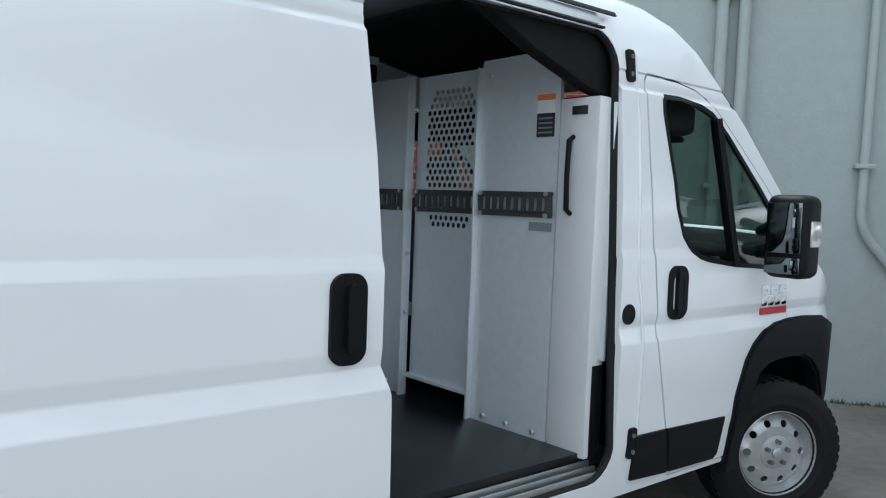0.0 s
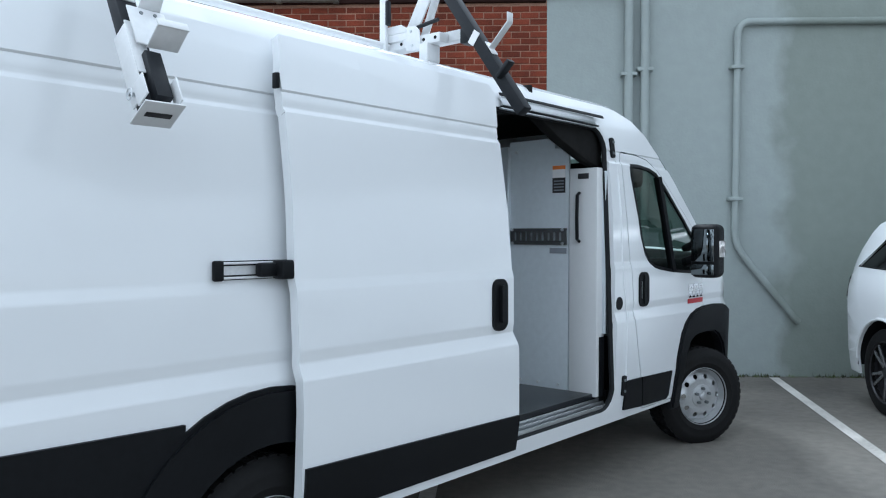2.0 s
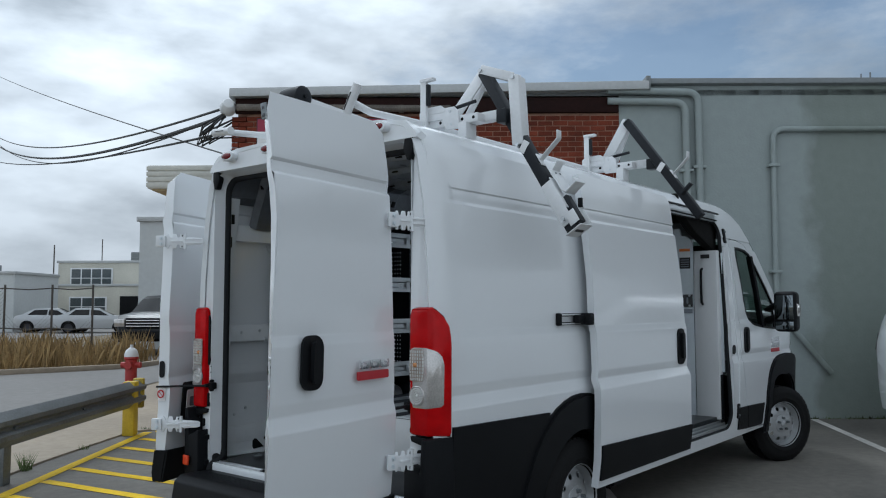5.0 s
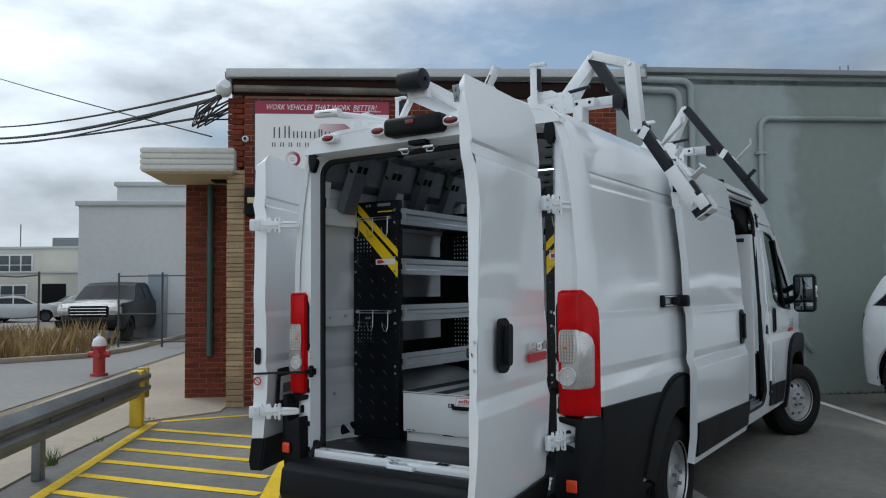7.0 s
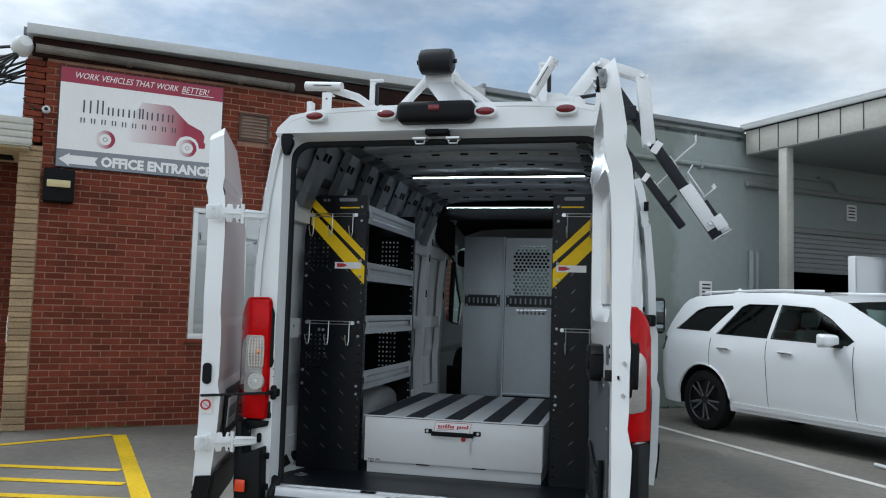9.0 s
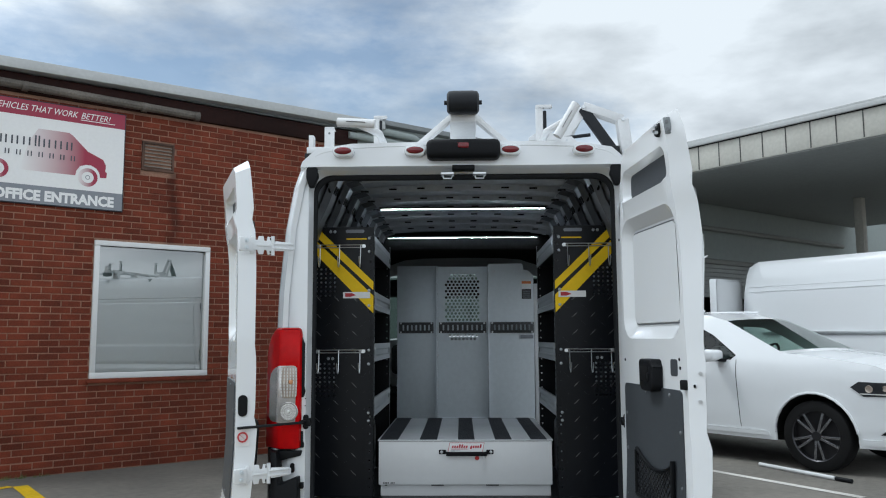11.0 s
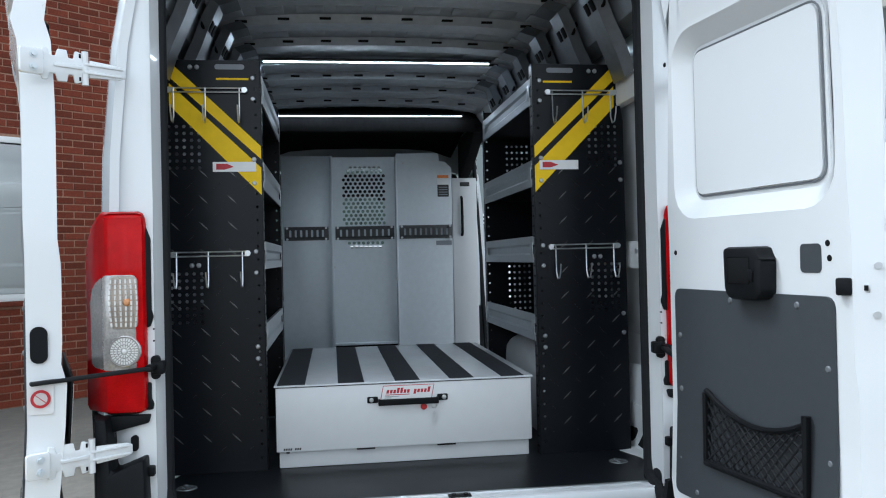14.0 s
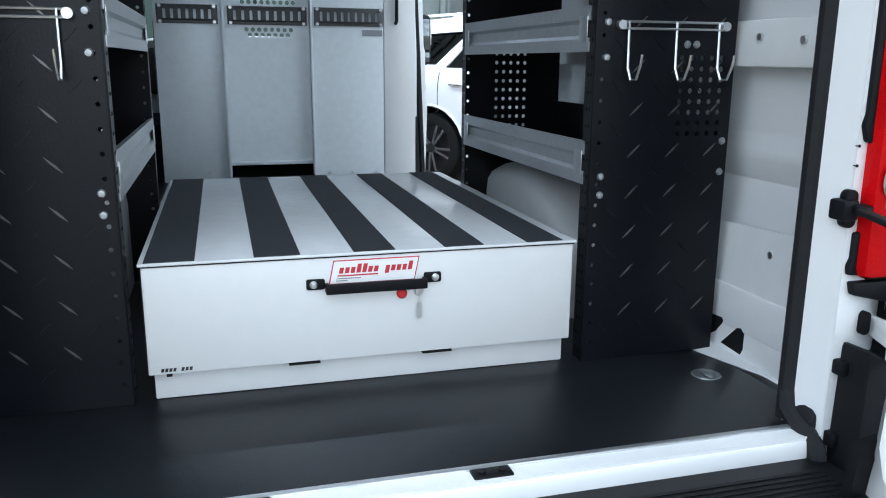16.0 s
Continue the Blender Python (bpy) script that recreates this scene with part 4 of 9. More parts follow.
    part("lamp_foot", bm, BLACKPL, van)
    bm = B()
    prism(bm, rr(s * 0.889 - 0.011, 0.786, s * 0.889 + 0.011, 0.834, 0.0105), -0.004, 0.03, "x")
    part("pillar_slot", bm, DARKIN, van)
    for zz in (1.16, 1.123):
        bm = B()
        cyl(bm, (0.003, s * 0.8275, zz), (0.012, s * 0.8275, zz), 0.003, 8)
        part("pillar_hole", bm, DARKIN, van)
    # strap anchor and stop blocks on the jamb
    bm = B()
    box(bm, (-0.012, s * 0.814 - 0.018, 1.020), (0.03, s * 0.814 + 0.018, 1.060), 0.006)
    prism(bm, rr(s * 0.824 - 0.014, 1.004, s * 0.824 + 0.014, 1.078, 0.013), 0.0, 0.02, "x", 0.003)
    bar(bm, (-0.008, s * 0.828, 1.045), (-0.03, s * 0.838, 1.04), 0.03, 0.02, 0.004)
    part("strap_anchor", bm, BLACKPL, van)
    for zz in (0.553, 0.707):
        bm = B()
        box(bm, (-0.02, s * 0.839 - 0.010, zz + 0.002), (0.02, s * 0.839 + 0.010, zz + 0.032), 0.004)
        part("door_stop", bm, BLACKPL, van)

# roof marker lamps and high brake lamp
MARKERRED = mat("dark_red_lens", (0.16, 0.006, 0.012), 0.14, var=0.15, scale=60, coat=0.3)
for y in (0.637, 0.256, -0.248, -0.636):
    bm = B()
    prism(bm, rr(y - 0.056, 2.428, y + 0.056, 2.482, 0.026), -0.048, 0.03, "x", 0.006)
    mk = part("marker_lamp", bm, PAINT, van, "red roof marker lamp in a white bezel")
    bm = B()
    t = bmesh.new()
    bmesh.ops.create_uvsphere(t, u_segments=20, v_segments=10, radius=1)
    merge(bm, t, Matrix.Translation((-0.046, y, 2.455)) @ Matrix.Diagonal((0.016, 0.047, 0.020, 1)))
    part("lens", bm, MARKERRED, mk, "dark red lens")
bm = B()
box(bm, (-0.085, -0.195, 2.405), (0.05, 0.195, 2.51), 0.03, seg=3)
hb = part("high_lamp_housing", bm, BLACKPL, van, "black high brake-lamp housing")
bm = B()
box(bm, (-0.092, -0.03, 2.455), (-0.07, 0.03, 2.485), 0.008)
part("brake_lens", bm, MARKERRED, hb, "red brake lens")

# ---- doors ----
# rear doors: drawn closed with the hinge at the origin; a from the hinge to the free edge, b the height


def net_pocket(door, inn):
    # net pocket
    d = B()
    f0 = inn(0.019)
    A0, A1, Z0, Z1 = 0.255, 0.655, 0.755, 0.96
    tube(d, [f0(A0, Z1 - 0.005), f0(A0, Z0), f0(A1, Z0), f0(A1, Z1)], 0.011)
    tube(d, [f0(A0 + (A1 - A0) * k, Z1 - 0.01 - 0.055 * (1 - (2 * k - 1.1) ** 2)) for k in np.linspace(0, 1, 9)], 0.008)
    part("net_pocket_frame", d, BLACKPL, door, "black net pocket frame")
    d = B()
    h = Z1 - Z0 - 0.015
    for k in range(-7, 19):
        a = A0 + k * 0.033
        for sl in (1, -1):
            p, q = Vector((a, Z0)), Vector((a + sl * h * 0.9, Z0 + h))
            dx = q.x - p.x
            t0, t1 = sorted(((A0 + 0.005 - p.x) / dx, (A1 - 0.005 - p.x) / dx))
            t0, t1 = max(0, t0), min(1, t1)
            if t1 - t0 > 0.05:
                u, w2 = p.lerp(q, t0), p.lerp(q, t1)
                top = lambda x: Z1 - 0.01 - 0.055 * (1 - (2 * (x - A0) / (A1 - A0) - 1.1) ** 2)
                if u.y < top(u.x):
                    tube(d, [f0(u.x, u.y), f0(w2.x, min(w2.y, top(w2.x)))], 0.003, 5)
    part("net", d, RUBBER, door, "black elastic net")


def right_door_fittings(door, inn, skin, back):
    """Latches and plugs on the inner side of the right door."""
    d = B()
    y0 = back(1.30, 0.4)
    prism(d, [(0.388, 1.372), (0.530, 1.372), (0.536, 1.345), (0.545, 1.34), (0.543, 1.25), (0.522, 1.232), (0.41, 1.232), (0.392, 1.255)], y0 - 0.052, y0 + 0.01, "y", 0.014)
    lt = part("inner_latch", d, BLACKPL, door, "black inner door latch")
    d = B()
    box(d, (0.415, y0 - 0.0545, 1.275), (0.505, y0 - 0.050, 1.345), 0.004)
    part("latch_pull", d, DARKIN, lt)
    d = B()
    prism(d, [(0.50, 1.29), (0.517, 1.28), (0.52, 1.31), (0.503, 1.315)], y0 - 0.058, y0 - 0.05, "y", 0.002)
    part("lock_tab", d, BLACKPL, lt)
    d = B()
    sheet(d, rr(0.63, 1.305, 0.70, 1.375, 0.012), [], inn(0.0015), 0.001)
    part("cover_plate", d, GREYPANEL, door)
    for a, b in ((0.09, 1.36), (0.357, 1.345), (0.72, 1.375), (0.725, 1.34), (0.06, 1.95)):
        d = B()
        lathe(d, [(0, 0.0025), (0.006, 0.002), (0.008, 0)], 10, Matrix.Translation(inn(0.0005)(a, b)) @ Matrix.Rotation(radians(90), 4, "X"))
        part("frame_plug", d, DARKIN, door)

    def edge(f, z, off=0.0):
        """A place on the sloping free edge: f from the inner plate to the skin."""
        return Vector(inn(0)(0.77, z)).lerp(Vector(skin(0)(0.842, z)), f) + Vector((0.8, -0.6, 0)) * off
    d = B()
    bar(d, edge(-0.22, 1.275, 0.006), edge(0.16, 1.275, 0.006), 0.022, 0.040, 0.005)
    part("edge_latch", d, BLACKPL, door, "black edge latch")
    d = B()
    bar(d, edge(0.14, 1.272, 0.004), edge(0.56, 1.272, 0.004), 0.008, 0.022, 0.003)
    lp = part("latch_plate", d, ZINC, door, "zinc latch plate")
    d = B()
    bar(d, edge(0.42, 1.272, 0.0065), edge(0.52, 1.272, 0.0065), 0.006, 0.012)
    part("latch_slot", d, DARKIN, lp)
    for f, zz in ((0.38, 1.322), (0.74, 1.322), (0.70, 1.212)):
        d = B()
        cyl(d, edge(f, zz), edge(f, zz, 0.006), 0.0085, 10)
        part("edge_bolt", d, ZINC, door)
    # upper latch: a dark mechanism on the plate and a two-bolt plate on the edge
    yt = back(2.33, 0.70)
    d = B()
    prism(d, [(0.685, 2.315), (0.71, 2.305), (0.735, 2.32), (0.737, 2.36), (0.70, 2.362), (0.69, 2.345)], yt - 0.012, yt + 0.004, "y", 0.003)
    tl = part("top_latch", d, BLACKPL, door, "black upper door latch")
    for a, b in ((0.693, 2.335), (0.715, 2.35), (0.722, 2.322)):
        d = B()
        cyl(d, (a, yt - 0.012, b), (a, yt - 0.022, b), 0.0085, 12)
        part("latch_rivet", d, ZINC, tl)
    d = B()
    bar(d, edge(0.22, 2.30, 0.004), edge(0.22, 2.37, 0.004), 0.030, 0.008, 0.003, (1, 0, 0))
    tp = part("top_edge_plate", d, GALV, door, "grey bolted edge plate")
    for zz in (2.318, 2.350):
        d = B()
        cyl(d, edge(0.22, zz, 0.006), edge(0.22, zz, 0.014), 0.008, 10)
        part("edge_bolt", d, GREYCLIP, tp)
    d = B()
    box(d, (0.66, back(0.49, 0.68) - 0.015, 0.475), (0.70, back(0.49, 0.68) + 0.01, 0.53), 0.008)
    part("bottom_latch", d, GREYPC, door)


GREYCLIP = mat("grey_plastic_clip", (0.16, 0.17, 0.185), 0.5, var=0.05)


def rear_door(m, s, plate):
    """s: -1 for the van's right door. Local x runs from the hinge edge to the free edge, y is outwards."""
    LEAN = 0.07 if s < 0 else 0.04

    def base(z, a=0.4):
        lean = (0.0 - LEAN * a / 0.8 - (0.03 if s > 0 else 0.0)) * max(0.0, (z - 1.8) / 0.6) ** 1.3
        return float(np.interp(z, [0.44, 0.6, 0.9, 1.024, 1.089, 1.138, 1.37, 1.41, 1.45, 1.9, 2.06, 2.066, 2.078, 2.122, 2.134, 2.142, 2.42], [-0.045, -0.015, 0.012, 0.018, 0.001, 0.007, 0.008, -0.001, -0.001, 0.0, 0.0, -0.001, -0.013, -0.014, -0.003, -0.002, -0.008])) + lean

    def bow(z, a=0.4):
        return base(z, a) + ((0.008 - 0.03 * min(1.0, max(0.0, (1.8 - z) / 0.5))) * max(a, 0.0) / 0.85 if s < 0 else 0.0)

    def back(z, a=0.4):
        return (0.002 if 0.85 < z < 1.46 else min(base(z, a), 0.002)) - (0.070 if s < 0 else 0.088) + 0.015 * max(0.0, (z - 2.05) / 0.36)

    def inn(off):
        return lambda a, b: (a, back(b, a) - off, b)

    def skin(off):
        return lambda a, b: (a, bow(b, a) + off, b)
    d = B()
    OUT = [(0.0, 0.60), (0.0, 0.52), (0.01, 0.46), (0.03, 0.44), (0.85, 0.44), (0.855, 0.8), (0.855, 1.03), (0.842, 1.10), (0.84, 1.36), (0.835, 1.45), (0.82, 1.9), (0.82, 2.33), (0.79, 2.41), (0.14, 2.41), (0.075, 2.36), (0.045, 2.2), (0.02, 1.9), (0.0, 1.5)]
    if s < 0:
        OUT = [(a + ((0.008 if b > 1.5 else -0.004) if a > 0.5 else 0.0), b) for a, b in OUT]
    a0 = 0.055 if s < 0 else 0.02
    INN = [(a0, 0.655), (a0 + 0.018, 0.605), (a0 + 0.05, 0.572), (a0 + 0.10, 0.558), (0.77, 0.555), (0.78, 0.8), (0.78, 1.03), (0.77, 1.10), (0.77, 1.36), (0.765, 1.45), (0.755, 1.9), (0.755, 2.30), (0.73, 2.37), (0.14 + a0, 2.37), (0.075 + a0, 2.33), (0.045 + a0, 2.2), (0.02 + a0, 1.9), (a0, 1.5)]
    if s < 0:
        INN = [(a + (0.022 if a > 0.5 else 0.0), b) for a, b in INN]
    zc = [0.6, 0.9, 1.024, 1.089, 1.138, 1.37, 1.41, *CREASE, 1.45, 1.9, 2.06, 2.066, 2.078, 2.122, 2.134, 2.142, 2.25]
    sheet(d, OUT, [], skin(0), 0, [0.1 * k for k in range(1, 8)], zc)
    door = part("rear_door", d, PAINT, van, "white rear door swung open")
    door.matrix_basis = m
    d = B()
    win = rr(0.135, 2.115, 0.735 if s < 0 else 0.70, 2.27, 0.05)
    mid = rr(0.095, 1.46, 0.752 if s < 0 else 0.735, 2.03, 0.10)
    sheet(d, INN, [win, mid], inn(0), 0.006, [], [0.9, 1.1, 1.4, 1.7, 1.9, 2.05])
    for loop, inset, dep in ((win, 0.02, 0.04), (mid, 0.055, 0.04)):
        low = shrink(loop, inset)
        n = len(loop)
        for i in range(n):
            (a1, b1), (a2, b2) = loop[i], loop[(i + 1) % n]
            (c1, e1), (c2, e2) = low[i], low[(i + 1) % n]
            d.faces.new([d.verts.new(v) for v in (inn(0)(a1, b1), inn(0)(a2, b2), inn(-dep)(c2, e2), inn(-dep)(c1, e1))])
    # sloping sides between the inner plate and the outer skin
    n = len(OUT)
    for i in range(n):
        k = max(1, int(abs(OUT[(i + 1) % n][1] - OUT[i][1]) / 0.06))
        for j in range(k):
            q = [[(L[i][0] + (L[(i + 1) % n][0] - L[i][0]) * f, L[i][1] + (L[(i + 1) % n][1] - L[i][1]) * f) for f in (j / k, (j + 1) / k)] for L in (OUT, INN)]
            d.faces.new([d.verts.new(v) for v in (skin(0)(*q[0][0]), skin(0)(*q[0][1]), inn(0)(*q[1][1]), inn(0)(*q[1][0]))])
    part("inner_frame", d, PAINT, door)
    d = B()
    sheet(d, shrink(mid, 0.054), [], inn(-0.039), 0, [], [1.9])
    sheet(d, shrink(mid, 0.072), [], inn(-0.031), 0.006, [], [1.9])
    part("middle_panel", d, PAINT, door)
    d = B()
    ring = shrink(mid, 0.066)
    tube(d, [inn(-0.0375)(a, b) for a, b in ring], 0.0028, 6, True)
    part("panel_seam", d, GREYCLIP, door)
    d = B()
    sheet(d, shrink(win, 0.019), [], inn(-0.0390))
    part("window_blank", d, GREYPANEL, door, "dark grey blanked window")
    d = B()
    sheet(d, rr(0.088, 0.628, 0.74, 1.25, 0.025, 3), [], inn(0.0060), 0.006, [], [0.9, 1.05, 1.1])
    pn = part("trim_panel", d, GREYPANEL, door, "dark grey lower trim panel")
    for a, b in ((0.36, 1.225), (0.62, 1.225), (0.718, 1.08), (0.718, 0.86), (0.718, 0.68), (0.47, 0.652), (0.20, 0.652), (0.114, 0.734), (0.113, 0.945), (0.113, 1.108)):
        d = B()
        lathe(d, [(0, 0.004), (0.006, 0.0035), (0.009, 0)], 10, Matrix.Translation(inn(0.0062)(a, b)) @ Matrix.Rotation(radians(90), 4, "X"))
        part("trim_clip", d, GREYCLIP, pn)
    if s < 0:
        net_pocket(door, inn)
    if s < 0:
        right_door_fittings(door, inn, skin, back)
    # lower cladding outside, wrapped round the hinge edge
    d = B()
    sheet(d, [(-0.004, 0.445), (0.832, 0.445), (0.838, 0.62), (-0.004, 0.64)], [], skin(0.010), 0.012, [], [0.6])
    prism(d, [(skin(0.010)(0, 0.445)[1], 0.445), (skin(0.010)(0, 0.64)[1], 0.64), (back(0.64, 0) + 0.015, 0.635), (back(0.47, 0) + 0.025, 0.50), (back(0.47, 0) + 0.035, 0.445)], -0.008, 0.012, "x")
    part("cladding", d, BLACKPL, door, "black lower door cladding")
    d = B()
    yb, ys = back(0.555), bow(0.44)
    prism(d, [(yb + 0.002, 0.550), (yb - 0.005, 0.545), (yb + (ys - yb) * 0.7 - 0.006, 0.47), (yb + (ys - yb) * 0.7 + 0.004, 0.474)], 0.06, 0.80, "x", 0.002)
    part("bottom_seal", d, RUBBER, door)
    # hinge-edge details
    if s > 0:
        d = B()
        sheet(d, rr(-0.075, 1.085, -0.03, 1.19, 0.021), [], lambda a, b: (-a * 0.227 - 0.003, a, b), 0.004)
        part("edge_plug", d, BLACKPL, door)
    if s < 0:
        d = B()
        sheet(d, rr(0.555, 1.185, 0.687, 1.41, 0.05), [], skin(0.018), 0.012)
        hd2 = part("outer_handle", d, BLACKPL, door, "black outer door handle")
        d = B()
        sheet(d, rr(0.597, 1.215, 0.645, 1.385, 0.02), [], skin(0.036), 0.02)
        part("grip", d, BLACKPL, hd2)
        d = B()
        lathe(d, [(0, 0.005), (0.008, 0.005), (0.011, 0.0)], 14, Matrix.Translation(skin(0.018)(0.62, 1.203)) @ Matrix.Rotation(radians(-90), 4, "X"))
        part("key_lock", d, ZINC, hd2, "round key lock")
        for k in range(3):
            d = B()
            a0 = 0.087 + k * 0.077
            sheet(d, rr(a0, 1.25, a0 + 0.066, 1.288, 0.006, 1), [rr(a0 + 0.02, 1.261, a0 + 0.05, 1.276, 0.004, 1)], skin(0.020), 0.012)
            part("badge", d, CHROME, door, "chrome maker badge")
        d = B()
        sheet(d, rr(0.085, 1.2, 0.315, 1.238, 0.005, 1), [], skin(0.018), 0.010)
        bpl = part("badge_plate", d, REDINK, door, "red model plate")
        d = B()
        sheet(d, rr(0.10, 1.212, 0.30, 1.226, 0.004, 1), [], skin(0.020), 0.002)
        part("plate_bar", d, WHITEINK, bpl)
    else:
        d = B()
        sheet(d, rr(0.10, 0.80, 0.70, 1.05, 0.03), [], skin(0.016), 0.006)
        part("plate_recess", d, BLACKPL, door, "black number-plate recess")
        d = B()
        sheet(d, rr(0.14, 0.85, 0.44, 1.0, 0.01), [], skin(0.022), 0.003)
        npl = part("number_plate", d, WHITEINK, door, "white number plate")
        d = B()
        sheet(d, rr(0.17, 0.895, 0.41, 0.955, 0.01), [], skin(0.025), 0.001)
        part("plate_bars", d, GREYINK, npl)
        d = B()
        sheet(d, rr(-0.085, 0.94, -0.017, 1.03, 0.005, 1), [], lambda a, b: (-a * 0.227 - 0.002, a, b), 0.001)
        wl = part("warning_label", d, WHITEINK, door, "white warning label")
        d = B()
        mm = pose(-0.001, -0.051, 0.985, 0, -90, 0)
        lathe(d, [(0.018, 0), (0.026, 0), (0.026, 0.0015), (0.018, 0.0015), (0.018, 0)], 20, mm)
        bar(d, (-0.0015, -0.067, 0.999), (-0.0015, -0.035, 0.971), 0.005, 0.0015)
        part("warning_ring", d, REDINK, wl)
    return door


# right door stands straight back along -x; left door is folded well past its pillar
rear_door(pose(-0.13, -0.834, 0, 0, 0, 188.5), -1, False)
rear_door(pose(-0.15, 1.055, 0, 0, 0, 19.5) @ Matrix.Diagonal((1, -1, 1, 1)), 1, True)


def swan_hinge(p, q, zz, s):
    """A pressed white hinge plate from the pillar at p to the door at q, notched about its pin."""
    p, q = Vector((*p, zz)), Vector((*q, zz))
    d = q - p
    L = d.length + 0.09
    x = d.normalized()
    n = Vector((-x.y, x.x, 0))
    if n.x > 0:
        n = -n
    m = Matrix.Translation(p - x * 0.045) @ Matrix((x, Vector((0, 0, 1)), n)).transposed().to_4x4()
    up = [(0.0, 0.014), (0.06, 0.021), (0.36, 0.026), (0.365, 0.014), (0.43, 0.014), (0.435, 0.042), (0.475, 0.047), (0.50, 0.047), (0.515, 0.024), (0.56, 0.024), (0.575, 0.047), (0.66, 0.047), (0.68, 0.026), (0.735, 0.026), (0.75, 0.045), (0.80, 0.047), (0.815, 0.033), (0.99, 0.035), (1.0, 0.030)]
    bm = B()
    prism(bm, [(a * L, -b) for a, b in up] + [(a * L, b) for a, b in reversed(up)], 0.0, 0.010, "z", 0.003, m)
    for b in (-0.012, 0.012):                 # pressed ribs of the pillar tongue
        box(bm, (0.03 * L, b - 0.004, 0.009), (0.42 * L, b + 0.004, 0.015), 0.002, m)
    box(bm, (0.435 * L, -0.006, 0.009), (0.70 * L, 0.006, 0.014), 0.002, m)
    cyl(bm, m @ Vector((0.40 * L, -0.050, 0.004)), m @ Vector((0.40 * L, 0.050, 0.004)), 0.010, 12)
    hg = part("door_hinge", bm, PAINT, van, "white painted pressed steel hinge")
    bm = B()
    prism(bm, rr(0.80 * L, -0.036, 1.01 * L, 0.036, 0.008), 0.004, 0.022, "z", 0.003, m)
    block = part("hinge_block", bm, PAINT, hg)
    for b in (-0.018, 0.018):
        bm = B()
        cyl(bm, m @ Vector((0.89 * L, b, 0.02)), m @ Vector((0.89 * L, b, 0.024)), 0.0115, 14)
        cyl(bm, m @ Vector((0.89 * L, b, 0.022)), m @ Vector((0.89 * L, b, 0.031)), 0.007, 6)
        part("hinge_bolt", bm, GREYPC, block)
    for b in (-0.034, 0.034):                 # near-black blocks draw the shaded slots beside the pin
        bm = B()
        box(bm, (0.445 * L, b - 0.006, 0.0085), (0.465 * L, b + 0.006, 0.0108), 0.0, m)
        part("hinge_slot", bm, DARKIN, hg)


for zz in (1.945, 0.80):
    swan_hinge((-0.045, 0.93), (-0.17, 1.10), zz, 1)
    swan_hinge((-0.02, -0.905), (-0.155, -0.868), zz, -1)
for s, q in ((1, (-0.185, 1.125)), (-1, (-0.16, -0.80))):
    bm = B()
    bar(bm, (-0.02, s * 0.825, 1.042), (*q, 1.03), 0.022, 0.012, 0.004)
    part("check_strap", bm, RUBBER, van, "black door check strap")

# sliding side door, pushed back and standing proud of the side
SD = [(1.415, 0.43), (2.83, 0.43), (2.845, 0.66), (2.83, 1.0), (2.80, 1.09), (2.80, 1.38), (2.745, 2.05), (2.74, 2.10), (2.765, 2.32), (2.74, 2.36), (1.40, 2.36), (1.375, 2.2), (1.39, 1.8), (1.395, 1.42), (1.41, 1.1), (1.42, 0.9)]


def sd(off):
    return lambda x, z: (x, -half(2.0, z) - 0.098 - off, z)


bm = B()
sheet(bm, SD, [], sd(0), 0.045, [1.45 + 0.09 * k for k in range(14)], ZC)
sl = part("sliding_door", bm, PAINT, van, "white sliding side door slid open")
bm = B()
sheet(bm, [(1.425, 0.475), (2.825, 0.475), (2.835, 0.655), (1.43, 0.685)], [], sd(0.012), 0.012, [], [0.6])
part("cladding", bm, BLACKPL, sl, "black door cladding strip")
bm = B()
sheet(bm, rr(2.615, 1.105, 2.735, 1.365, 0.045), [], sd(0.012), 0.012)
part("door_handle", bm, BLACKPL, sl, "black plastic pull handle")
bm = B()
sheet(bm, rr(2.66, 1.145, 2.70, 1.335, 0.018), [], sd(0.032), 0.02)
part("grip", bm, BLACKPL, sl)
bm = B()
box(bm, (1.352, -1.05, 2.14), (1.368, -1.02, 2.20), 0.004)
part("edge_latch", bm, BLACKPL, sl)
# middle track on the body and its carriage
SATINALU = mat("satin_aluminium", (0.66, 0.67, 0.68), 0.42, metal=0.35, var=0.05, scale=14)
bm = B()
sheet(bm, [(1.11, 1.416), (2.66, 1.416), (2.66, 1.487), (1.11, 1.487)], [], right(0.003), 0.003)
trk = part("door_track", bm, BLACKPL, van, "dark door track with bright rails")
for z0 in (1.420, 1.474):
    bm = B()
    box(bm, (1.12, -1.026, z0), (2.66, -1.006, z0 + 0.009), 0.003)
    part("track_rail", bm, SATINALU, trk, "bright metal rail")
bm = B()
sheet(bm, [(1.13, 1.435), (2.66, 1.435), (2.66, 1.468), (1.13, 1.468)], [], right(0.007), 0.004)
part("track_channel", bm, SATINALU, trk, "bright metal channel")
bm = B()
box(bm, (1.095, -1.03, 1.414), (1.135, -1.004, 1.489), 0.008)
part("track_end_cap", bm, BLACKPL, trk)
bm = B()
box(bm, (1.27, -1.065, 1.425), (1.36, -1.02, 1.478), 0.012)
box(bm, (1.34, -1.10, 1.415), (1.42, -1.03, 1.488), 0.012)
part("track_carriage", bm, BLACKPL, van, "black roller carriage")
# opening trim: seal, upper track, step
bm = B()
tube(bm, [(x, -half(x, z) + 0.02, z) for x, z in OPENING], 0.018, 8, True)
part("side_opening_seal", bm, RUBBER, van, "black rubber opening seal")
bm = B()
